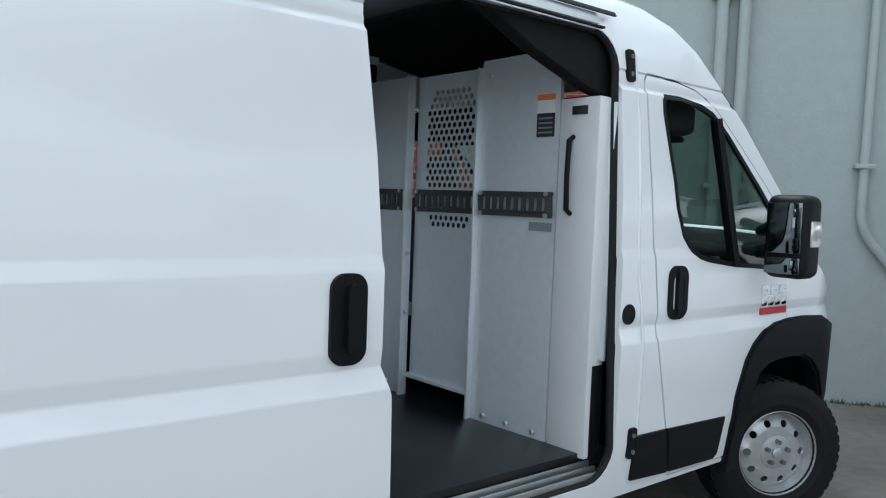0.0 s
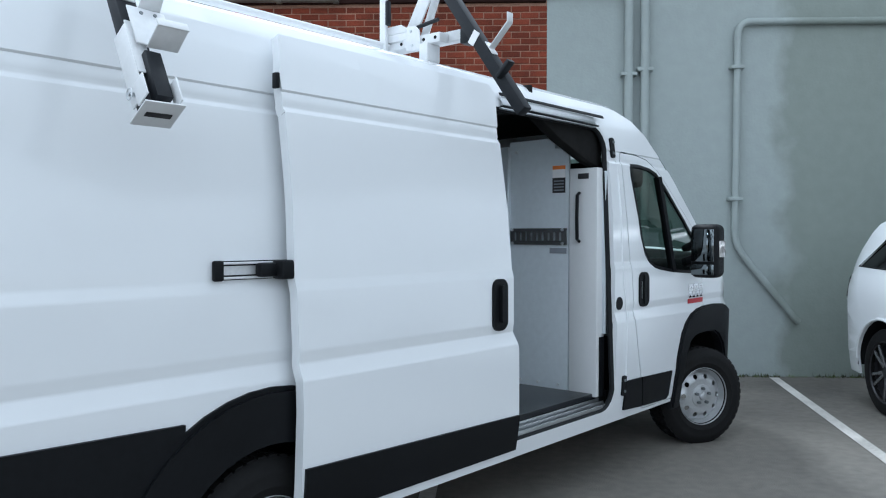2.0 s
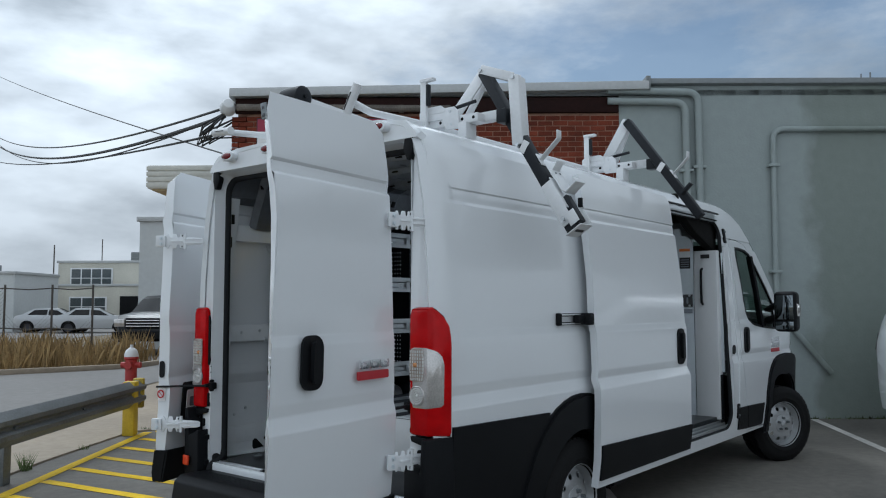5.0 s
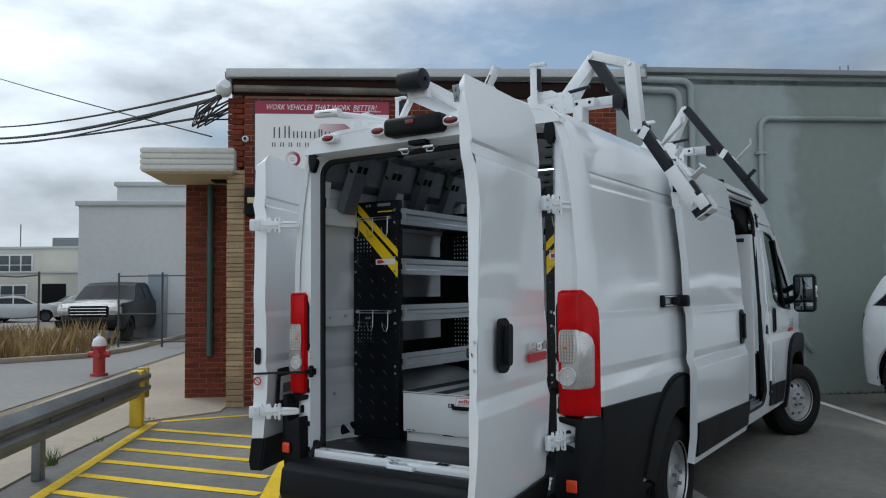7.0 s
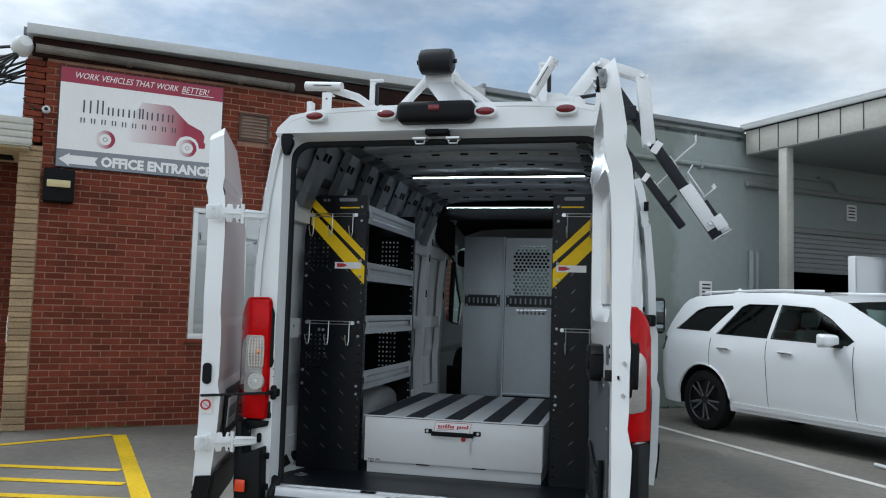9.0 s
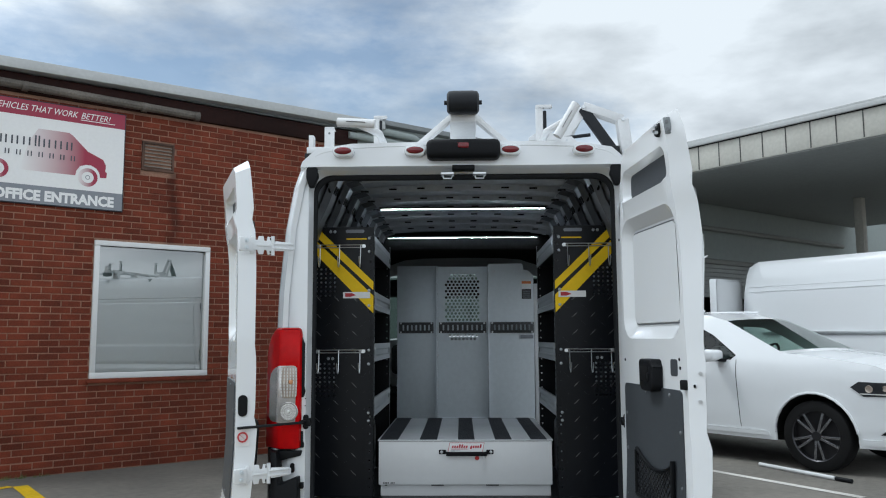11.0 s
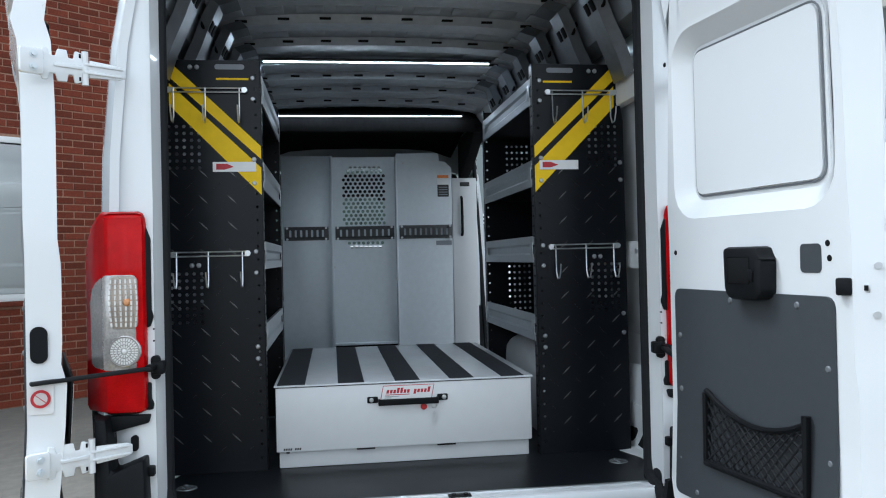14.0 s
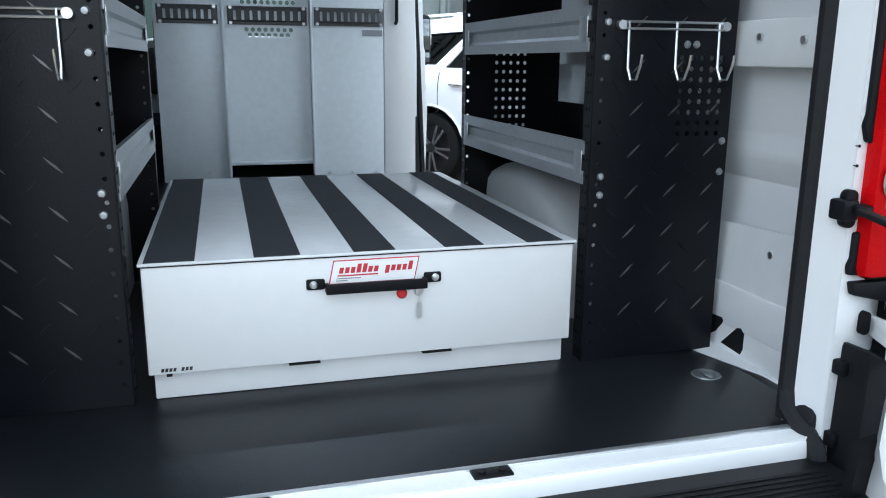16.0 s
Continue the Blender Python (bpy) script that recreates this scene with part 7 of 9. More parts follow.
for y, z in ((-0.35, 0.6), (-0.5, 0.6), (-0.66, 0.6), (0.55, 0.62), (0.4, 0.62), (-0.32, 2.15), (-0.245, 1.2), (0.255, 1.0), (0.255, 1.3)):
    bm = B()
    cyl(bm, (3.945, y, z), (3.93, y, z), 0.011, 8)
    part("panel_bolt", bm, ZINC, bulk)


def shelving(s, label):
    """A steel shelving unit; s is the side of the van it stands on."""
    u = thing("shelving_unit", label, "shelving", group="van shelving")
    Y0, Y1, X0, X1, ZT = 0.53, 0.885, 0.52, 1.58, 2.127

    def pan(a, b, off=0.0):
        return (X0 - off, s * a, b)

    def prof(z):       # outer edge follows the van's side
        return float(np.interp(z, [0.57, 1.9, 2.127], [0.907, 0.905, 0.868]))
    ol = [(Y0, 0.57), (prof(0.57), 0.57), (prof(1.9), 1.9), (prof(2.127), ZT), (Y0, ZT)]
    for x in (X0, X1):
        bm = B()
        field = []
        for fz0, fz1, fy0 in ((1.139, 1.34, 0.762), (1.72, 1.90, 0.762)) if x == X0 else ((1.05, 1.35, 0.66), (1.72, 1.95, 0.66)):
            for zz in np.arange(fz0, fz1, 0.026 if x == X0 else 0.032):
                for yy in np.arange(fy0, fy0 + 0.112, 0.0272):
                    field.append(circle(yy, zz, 0.007, 6))
        for zz in np.arange(0.62, 2.10, 0.05):
            field.append(circle(Y0 + 0.022, zz, 0.0055, 6))
        sheet(bm, ol, field, lambda a, b, x=x: (x, s * a, b), -0.003 * s)
        pnl = part("end_panel", bm, DIAMOND, u, "black diamond-plate end panel")
        if x == X0:
            pnl_front = pnl
        bm = B()
        box(bm, (x if x == X0 else x - 0.04, min(s * Y0, s * (Y0 + 0.003)), 0.57), (x + 0.045 if x == X0 else x, max(s * Y0, s * (Y0 + 0.003)), ZT))
        box(bm, (x - 0.003, min(s * Y0, s * (Y0 + 0.004)), 0.57), (x + 0.004, max(s * Y0, s * (Y0 + 0.004)), ZT), 0.001)
        part("post", bm, DIAMOND, u)
        bm = B()
        for zz in np.arange(0.6, 2.1, 0.04):
            for dx in ((0.014, 0.030) if x == X0 else (-0.03, -0.014)):
                cyl(bm, (x + dx, s * (Y0 - 0.0006), zz), (x + dx, s * (Y0 + 0.001), zz), 0.0045, 6)
        tagged(part("punched_holes", bm, DARKIN if x == X0 else GREYINK, u), kind="stuff")
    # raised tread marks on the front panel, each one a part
    # one slant gets a brighter colour that stands in for its highlights
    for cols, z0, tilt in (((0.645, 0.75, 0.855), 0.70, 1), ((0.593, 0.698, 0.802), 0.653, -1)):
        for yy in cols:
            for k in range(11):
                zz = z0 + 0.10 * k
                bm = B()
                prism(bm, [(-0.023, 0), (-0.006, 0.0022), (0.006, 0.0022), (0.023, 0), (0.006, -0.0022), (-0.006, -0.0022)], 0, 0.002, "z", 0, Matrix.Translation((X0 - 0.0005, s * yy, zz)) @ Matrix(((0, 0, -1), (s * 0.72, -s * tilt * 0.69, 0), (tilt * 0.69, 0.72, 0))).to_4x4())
                part("tread_mark", bm, TREADGLINT if tilt > 0 else DIAMOND, pnl_front)
    # yellow stripes
    for zo, zi, ho, hi in ((2.063, 1.748, 0.062, 0.05), (1.956, 1.611, 0.083, 0.105)):
        bm = B()
        sheet(bm, [(Y0 + 0.001, zi), (0.868, zo), (0.868, zo + ho), (Y0 + 0.001, zi + hi)], [], lambda a, b: pan(a, min(b, 2.123), 0.002))
        part("stripe", bm, YELLOW, u, "yellow diagonal stripe")
    # maker's mark as plain shapes
    bm = B()
    sheet(bm, rr(0.59, 2.092, 0.70, 2.112, 0.008, 2), [], lambda a, b: pan(a, b, 0.0025))
    part("maker_mark", bm, GREYINK, u)
    bm = B()
    sheet(bm, [(0.575, 2.052), (0.695, 2.052), (0.695, 2.06), (0.575, 2.06)], [], lambda a, b: pan(a, b, 0.0025))
    part("mark_bar", bm, YELLOW, u)
    bm = B()
    sheet(bm, [(0.553, 1.704), (0.713, 1.704), (0.713, 1.741), (0.553, 1.741)], [], lambda a, b: pan(a, b, 0.004), 0.001 * s)
    st = part("product_label", bm, WHITEINK, u, "white product label")
    bm = B()
    sheet(bm, [(0.70, 1.712), (0.67, 1.712), (0.635, 1.722), (0.66, 1.734), (0.70, 1.734)] if s > 0 else [(0.565, 1.712), (0.60, 1.712), (0.63, 1.722), (0.60, 1.734), (0.565, 1.734)], [], lambda a, b: pan(a, b, 0.006))
    part("label_bar", bm, REDINK, st)
    # bolts
    for y, z in ((Y0 + 0.03, 0.995), (Y0 + 0.03, 1.04), (Y0 + 0.03, 1.32), (Y0 + 0.03, 1.40), (Y0 + 0.03, 1.66), (Y0 + 0.03, 1.75), (Y0 + 0.03, 1.98), (Y0 + 0.03, 2.06), (0.888, 1.043), (0.888, 1.12), (0.888, 1.66), (0.888, 1.73), (0.79, 2.10), (0.765, 2.10), (0.771, 1.352), (0.796, 1.352)):
        bm = B()
        lathe(bm, [(0, 0.006), (0.007, 0.005), (0.0095, 0.0)], 10, Matrix.Translation(pan(y, z, 0.002)) @ Matrix.Rotation(radians(-90), 4, "Y"))
        part("bolt", bm, GALVBOLT, u)
    # shelves with bright lips
    for k, zz in enumerate((1.07, 1.385, 1.69, 2.02)):
        bm = B()
        depth = (0.36, 0.36, 0.33, 0.28)[k]
        box(bm, (X0 + 0.01, min(s * (Y0 + 0.01), s * (Y0 + depth)), zz - 0.04), (X1 - 0.005, max(s * (Y0 + 0.01), s * (Y0 + depth)), zz - 0.034))
        sh = part("shelf", bm, DIAMOND, u)
        bm = B()
        yl = s * (Y0 - 0.002)
        prism(bm, [(yl, zz - 0.052), (yl + s * 0.004, zz - 0.052), (yl + s * 0.004, zz - 0.02), (yl + s * 0.012, zz - 0.012), (yl + s * 0.012, zz + 0.012), (yl + s * 0.004, zz + 0.02), (yl + s * 0.004, zz + 0.048), (yl + s * 0.014, zz + 0.052), (yl, zz + 0.054), (yl, zz + 0.022), (yl + s * 0.008, zz + 0.013), (yl + s * 0.008, zz - 0.013), (yl, zz - 0.022)], X0 + 0.03, X1 - 0.03, "x")
        part("lip", bm, ALU, sh, "bright aluminium shelf lip")
        for xx in (X0 + 0.06, X1 - 0.06):
            bm = B()
            box(bm, (xx - 0.022, min(yl, yl - s * 0.002), zz - 0.03), (xx + 0.022, max(yl, yl - s * 0.002), zz + 0.03), 0.001)
            part("lip_bracket", bm, ZINC, sh)
        bm = B()
        box(bm, (X0 + 0.01, min(s * (Y0 + depth), s * (Y0 + depth - 0.004)), zz - 0.04), (X1, max(s * (Y0 + depth), s * (Y0 + depth - 0.004)), zz + (0.10 if k < 3 else 0.05)))
        part("back_strip", bm, DIAMOND, sh)
    # wire hook racks
    for zz in (2.004, 1.386):
        bm = B()
        f = lambda a, b, o: pan(a, b, o)
        tube(bm, [f(0.588, zz, 0.012), f(0.866, zz, 0.012)], 0.003, 6)
        tube(bm, [f(0.588, zz + 0.016, 0.008), f(0.866, zz + 0.016, 0.008)], 0.003, 6)
        for y in (0.61, 0.735, 0.85):
            tube(bm, [f(y, zz + 0.016, 0.010), f(y, zz - 0.09, 0.014), f(y, zz - 0.118, 0.03), f(y + 0.006 * 0, zz - 0.115, 0.055), f(y + 0.0, zz - 0.085, 0.072), f(y, zz - 0.06, 0.078)], 0.003, 6)
        hk = part("hook_rack", bm, ZINC, u, "zinc wire three-hook rack")
        for y in (0.59, 0.866):
            bm = B()
            cyl(bm, f(y, zz + 0.008, 0.002), f(y, zz + 0.008, 0.018), 0.011, 10)
            part("rack_bolt", bm, ZINC, hk)
    return u


# black tread with the plate's glint put into the colour
TREADGLINT = mat("glinting_black_tread", (0.15, 0.15, 0.147), 0.3, metal=0.6, var=0.15, scale=20)
shelving(1, "black diamond-plate shelving with bright lips along the driver's side")
shelving(-1, "black diamond-plate shelving with bright lips along the kerb side")

# drawer box on the floor
dr = thing("drawer_box", "white steel slide-out drawer box with striped grip deck", "drawer box")
bm = B()
box(bm, (0.545, -0.49, 0.567), (1.77, 0.49, 0.66), 0.004)
part("base", bm, WHITEPC, dr)
bm = B()
box(bm, (0.535, -0.5, 0.66), (1.78, 0.5, 0.882), 0.004)
part("body", bm, WHITEPC, dr)
bm = B()
box(bm, (0.519, -0.497, 0.634), (0.534, 0.499, 0.8785), 0.003)
fr = part("drawer_front", bm, WHITEPC, dr, "white drawer front")
bm = B()
box(bm, (0.517, -0.505, 0.8795), (1.785, 0.505, 0.8865), 0.002)
part("deck", bm, DECKGREY, dr, "grey steel deck")
for a, b in ((0.493, 0.388), (0.263, 0.162), (0.042, -0.054), (-0.172, -0.268), (-0.378, -0.470)):
    bm = B()
    box(bm, (0.522, b, 0.8862), (1.78, a, 0.8885))
    part("grip_strip", bm, GRIPTAPE, dr, "black grip strip")
bm = B()
for y in (0.131, -0.141):
    prism(bm, rr(y - 0.021, 0.805, y + 0.021, 0.830, 0.005), 0.514, 0.5195, "x", 0.002)
prism(bm, rr(-0.124, 0.797, 0.110, 0.821, 0.003), 0.492, 0.500, "x", 0.002)
for y in (0.106, -0.120):
    box(bm, (0.496, y - 0.004, 0.798), (0.518, y + 0.004, 0.820), 0.0015)
hd = part("handle", bm, BLACKPL, fr, "black bar handle")
for y in (0.136, -0.147):
    bm = B()
    lathe(bm, [(0, 0.007), (0.006, 0.006), (0.009, 0.003), (0.009, 0)], 12, pose(0.5145, y, 0.8175, 0, -90, 0))
    part("handle_bolt", bm, ZINC, fr)
def slant(y0, y1, z0, z1, x):
    """A leaning plate on the drawer front from y0 to y1, standing proud to x."""
    bm = B()
    prism(bm, [(y0 - (z0 - 0.816) * 0.21, z0), (y1 - (z0 - 0.816) * 0.21, z0), (y1 - (z1 - 0.816) * 0.21, z1), (y0 - (z1 - 0.816) * 0.21, z1)], x, x + 0.001, "x")
    return bm
part("label_border", slant(0.101, -0.099, 0.814, 0.870, 0.5178), REDINK, fr, "red-edged white label")
part("label_field", slant(0.0985, -0.0965, 0.8165, 0.8675, 0.5169), WHITEINK, fr)
tall = (0.0, 0.0, 0.0, 0.007, 0.007, 0.0, 0.0, None, -0.005, 0.0, 0.0, 0.0, 0.007)
for k, h in enumerate(tall):
    if h is not None:
        y = 0.083 - k * 0.0133
        part("letter_bar", slant(y, y - 0.0095, 0.8395 + min(h, 0), 0.853 + max(h, 0), 0.516), REDINK, fr)
part("underline", slant(0.085, -0.008, 0.8325, 0.8355, 0.516), REDINK, fr)
for k in range(2):
    part("small_print", slant(0.086, 0.03 + k * 0.03, 0.8265 - k * 0.005, 0.8285 - k * 0.005, 0.516), GREYINK, fr)
bm = B()
lathe(bm, [(0, 0.012), (0.008, 0.012), (0.0125, 0.008), (0.0125, 0)], 16, pose(0.519, -0.067, 0.784, 0, -90, 0))
part("release_button", bm, REDPLASTIC, fr, "red push button")
bm = B()
lathe(bm, [(0, 0.008), (0.008, 0.008), (0.0105, 0.004), (0.0105, 0)], 14, pose(0.519, -0.107, 0.785, 0, -90, 0))
box(bm, (0.508, -0.108, 0.762), (0.510, -0.106, 0.788))
for k in range(2):
    box(bm, (0.508 - k * 0.003, -0.113 + k * 0.004, 0.722), (0.510 - k * 0.003, -0.106 + k * 0.004, 0.76))
part("lock_and_key", bm, ZINC, fr, "zinc lock with hanging keys")
for k in range(8):
    if k != 4:
        part("caption_bar", slant(0.436 - k * 0.0085, 0.430 - k * 0.0085, 0.640, 0.648, 0.5182), BLACKINK, fr)
bm = B()
box(bm, (0.5165, -0.499, 0.8775), (0.5185, 0.501, 0.8798))
box(bm, (0.5165, 0.4985, 0.64), (0.520, 0.5005, 0.8785))
part("edge_line", bm, DARKIN, fr, "dark edge line of the drawer front")
for y0, y1 in ((0.462, 0.45), (0.196, 0.125), (-0.118, -0.19)):
    bm = B()
    box(bm, (0.517, y1, 0.629), (0.54, y0, 0.6335))
    part("pull_slot", bm, DARKIN, fr)

# ---- ladder rack on the roof ----
def roof_z(x, y):
    return roof_skin(x, y / half(x, 2.44))[2]


rack = thing("ladder_rack", "white drop-down ladder rack with black padded arms on the van roof", "ladder rack")
for xb in (0.62, 2.59):
    bm = B()
    box(bm, (xb - 0.035, -0.82, 2.575), (xb + 0.035, 0.82, 2.625), 0.004)
    box(bm, (xb - 0.05, -0.60, 2.615), (xb + 0.05, -0.40, 2.655), 0.004)
    part("cross_bar", bm, RACKWHITE, rack)
    for y in (-0.72, -0.2, 0.25, 0.72):
        bm = B()
        box(bm, (xb - 0.05, y - 0.03, roof_z(xb, y) - 0.004), (xb + 0.05, y + 0.03, 2.58), 0.006)
        part("foot", bm, RACKWHITE, rack)
    for y in (-0.79, -0.71, -0.63, -0.55, 0.62, 0.72):
        bm = B()
        cyl(bm, (xb - 0.0345, y, 2.60), (xb - 0.0362, y, 2.60), 0.0095, 12)
        part("bar_hole", bm, DARKIN, rack)
    bm = B()
    prism(bm, [(-0.70, 2.55), (-0.60, 2.55), (-0.56, 2.64), (-0.58, 2.68), (-0.66, 2.68), (-0.69, 2.65)], xb - 0.048, xb - 0.041, "x", 0.002)
    sad = part("saddle_plate", bm, RACKWHITE, rack, "white bolted saddle plate")
    for y, z in ((-0.64, 2.578), (-0.63, 2.655)):
        bm = B()
        cyl(bm, (xb - 0.047, y, z), (xb - 0.054, y, z), 0.008, 8)
        part("saddle_bolt", bm, ZINC, sad)
    bm = B()
    prism(bm, [(-0.60, 2.655), (-0.40, 2.655), (-0.40, 2.675), (-0.44, 2.70), (-0.56, 2.70), (-0.60, 2.675)], xb - 0.05, xb - 0.044, "x", 0.002)
    prism(bm, [(-0.60, 2.655), (-0.40, 2.655), (-0.40, 2.675), (-0.44, 2.70), (-0.56, 2.70), (-0.60, 2.675)], xb + 0.044, xb + 0.05, "x", 0.002)
    part("pivot_yoke", bm, RACKWHITE, rack)
    # slide channels
    bm = B()
    box(bm, (xb + 0.04, -0.90, 2.585), (xb + 0.10, -0.35, 2.64), 0.004)
    part("slide_channel", bm, RACKWHITE, rack)
    bm = B()
    box(bm, (xb + 0.03, -0.965, 2.56), (xb + 0.11, -0.90, 2.64), 0.006)
    part("channel_end", bm, RACKBLACK, rack)
    # stop post with pad
    bm = B()
    box(bm, (xb - 0.09, -0.485, 2.56), (xb - 0.07, -0.44, 2.86), 0.004)
    box(bm, (xb - 0.10, -0.54, 2.845), (xb - 0.06, -0.44, 2.865), 0.006)
    part("stop_post", bm, RACKWHITE, rack)
    bm = B()
    box(bm, (xb - 0.095, -0.505, 2.70), (xb - 0.065, -0.485, 2.83), 0.006)
    part("stop_pad", bm, RACKBLACK, rack)
    bm = B()
    tube(bm, [(xb + 0.0, -0.44, 2.66), (xb + 0.0, -0.78, 2.70)], 0.011, 8)
    part("gas_strut", bm, RACKBLACK, rack, "black gas strut")


def arm(xb, e1, e2, jt, bt, rear):
    v = lambda p: Vector((xb + p[2] if len(p) > 2 else xb, p[0], p[1]))
    E1, BT = v(e1), v(bt)
    bm = B()
    bar(bm, (xb + 0.02, -0.56, 2.63), E1, 0.012, 0.078, 0.003, (0, 1, 0))
    bar(bm, (xb + 0.075, -0.62, 2.63), E1 + Vector((0.055, 0, 0)), 0.012, 0.05, 0.003, (0, 1, 0))
    part("lift_link", bm, RACKWHITE, rack)
    d = (BT - E1).normalized()
    bm = B()
    bar(bm, E1, BT, 0.066, 0.062, 0.01)
    am = part("drop_arm", bm, RACKBLACK, rack, "black padded drop arm")
    if e2:
        E2, J = v(e2), v(jt)
        bm = B()
        for off in (-0.035, 0.035):
            bar(bm, E1 + Vector((off, 0, 0.01)), E2 + Vector((off, 0, 0)), 0.008, 0.052, 0.003)
        bar(bm, E2, J, 0.078, 0.072, 0.006, (0, 1, 0))
        part("upper_link", bm, RACKWHITE, rack)
    for c in (E1, *( (v(e2), v(jt)) if e2 else ())):
        bm = B()
        cyl(bm, c + Vector((-0.05, 0, 0)), c + Vector((0.055, 0, 0)), 0.012, 10)
        part("pivot_bolt", bm, ZINC, rack)
    out = Vector((0, -d.z, d.y))
    if out.y > 0:
        out = -out

    def hook(f, size, name="rest_hook"):
        c = E1.lerp(BT, f)
        bm = B()
        f = c + out * 0.034
        bar(bm, f - d * 0.04, f + d * 0.04, 0.045, 0.006, 0.002, tuple(out))
        bar(bm, f, c + out * size + Vector((0, 0, 0.03)), 0.045, 0.006, 0.002, (0, 0, 1))
        bar(bm, c + out * size + Vector((0, 0, 0.03)), c + out * size + Vector((0, 0, 0.075)), 0.045, 0.006, 0.002, (0, 1, 0))
        part(name, bm, RACKWHITE, rack, "white bent rest hook")
    hook(0.60, 0.17)
    if rear:
        # lower white sleeve, guide plate with its tabs, spring pin and end bracket
        ex = Vector((1, 0, 0))

        def slab(bm, c, u, v, wu, wv, t=0.006):
            w = u.cross(v).normalized()
            mm = Matrix.Translation(c) @ Matrix((u.normalized(), w.cross(u).normalized(), w)).transposed().to_4x4()
            box(bm, (-wu / 2, -wv / 2, -t / 2), (wu / 2, wv / 2, t / 2), 0.002, mm)

        def at(f, o, x):
            return E1.lerp(BT, f) + out * o + ex * x
        bm = B()
        slab(bm, at(0.84, 0.004, -0.037), d, out, 0.27, 0.072)
        slab(bm, at(0.80, 0.040, -0.012), d, ex, 0.20, 0.05)
        part("arm_sleeve", bm, RACKWHITE, rack)
        bm = B()
        slab(bm, at(0.745, 0.062, 0.030), d, ex, 0.15, 0.12)
        slab(bm, at(0.665, 0.085, 0.045), ex, out - d * 0.5, 0.07, 0.06)
        guide = part("guide_plate", bm, RACKWHITE, rack, "white guide plate with bent tabs")
        for o in (0.01, 0.055):
            bm = B()
            cyl(bm, at(0.70, 0.064, o), at(0.70, 0.069, o), 0.006, 10)
            part("plate_bolt", bm, GALV, guide)
        bm = B()
        slab(bm, at(0.805, 0.100, 0.050), ex, out - d * 0.15, 0.10, 0.085)
        slab(bm, at(0.792, 0.142, 0.050), ex, d, 0.10, 0.028)
        part("guide_lip", bm, RACKWHITE, guide)
        bm = B()
        slab(bm, at(0.90, 0.03, 0.012), d, out, 0.17, 0.07, 0.05)
        part("slide_block", bm, RACKBLACK, rack, "black slide block")
        bm = B()
        cyl(bm, at(0.93, 0.0, -0.062), at(0.93, 0.0, 0.0), 0.007, 10)
        tube(bm, [at(0.93, 0.0, -0.058) + (d * math.cos(k * math.pi / 5) + out * math.sin(k * math.pi / 5)) * 0.017 for k in range(10)], 0.002, 6, True)
        part("spring_pin", bm, ZINC, rack, "zinc spring pin with a ring")
        bm = B()
        slab(bm, at(1.0, 0.022, 0.0), ex, out, 0.125, 0.105)
        slab(bm, at(0.955, 0.062, 0.05), d, out, 0.085, 0.045)
        slab(bm, at(0.945, 0.045, -0.048), d, out, 0.075, 0.06)
        foot = part("foot_bracket", bm, RACKWHITE, rack, "white end bracket")
        bm = B()
        slab(bm, at(1.0, 0.022, 0.0) + d * 0.0035, ex, out, 0.08, 0.018, 0.001)
        part("brand_bar", bm, BLACKINK, foot)
    else:
        c = E1.lerp(BT, 0.78)
        bm = B()
        bar(bm, c + Vector((-0.04, 0, 0)), c + Vector((-0.04, 0, 0)) + out * 0.09 + Vector((0, 0, 0.02)), 0.05, 0.02, 0.004, (0, 1, 0))
        part("rest_stub", bm, RACKBLACK, rack)
    bm = B()
    c = E1.lerp(BT, 0.5)
    box(bm, (-0.002, -0.02, -0.035), (0.002, 0.02, 0.035), 0, Matrix.Translation(c + Vector((-0.034, 0, 0))) @ Matrix.Rotation(math.atan2(d.y, -d.z) * -1, 4, "X"))
    part("label_plate", bm, WHITEINK, rack)


arm(0.66, (-0.755, 2.90, 0.08), (-0.995, 2.815, 0.06), (-1.035, 2.42, 0.04), (-1.395, 1.91), True)
arm(2.58, (-0.77, 2.94), None, None, (-1.33, 2.165), False)

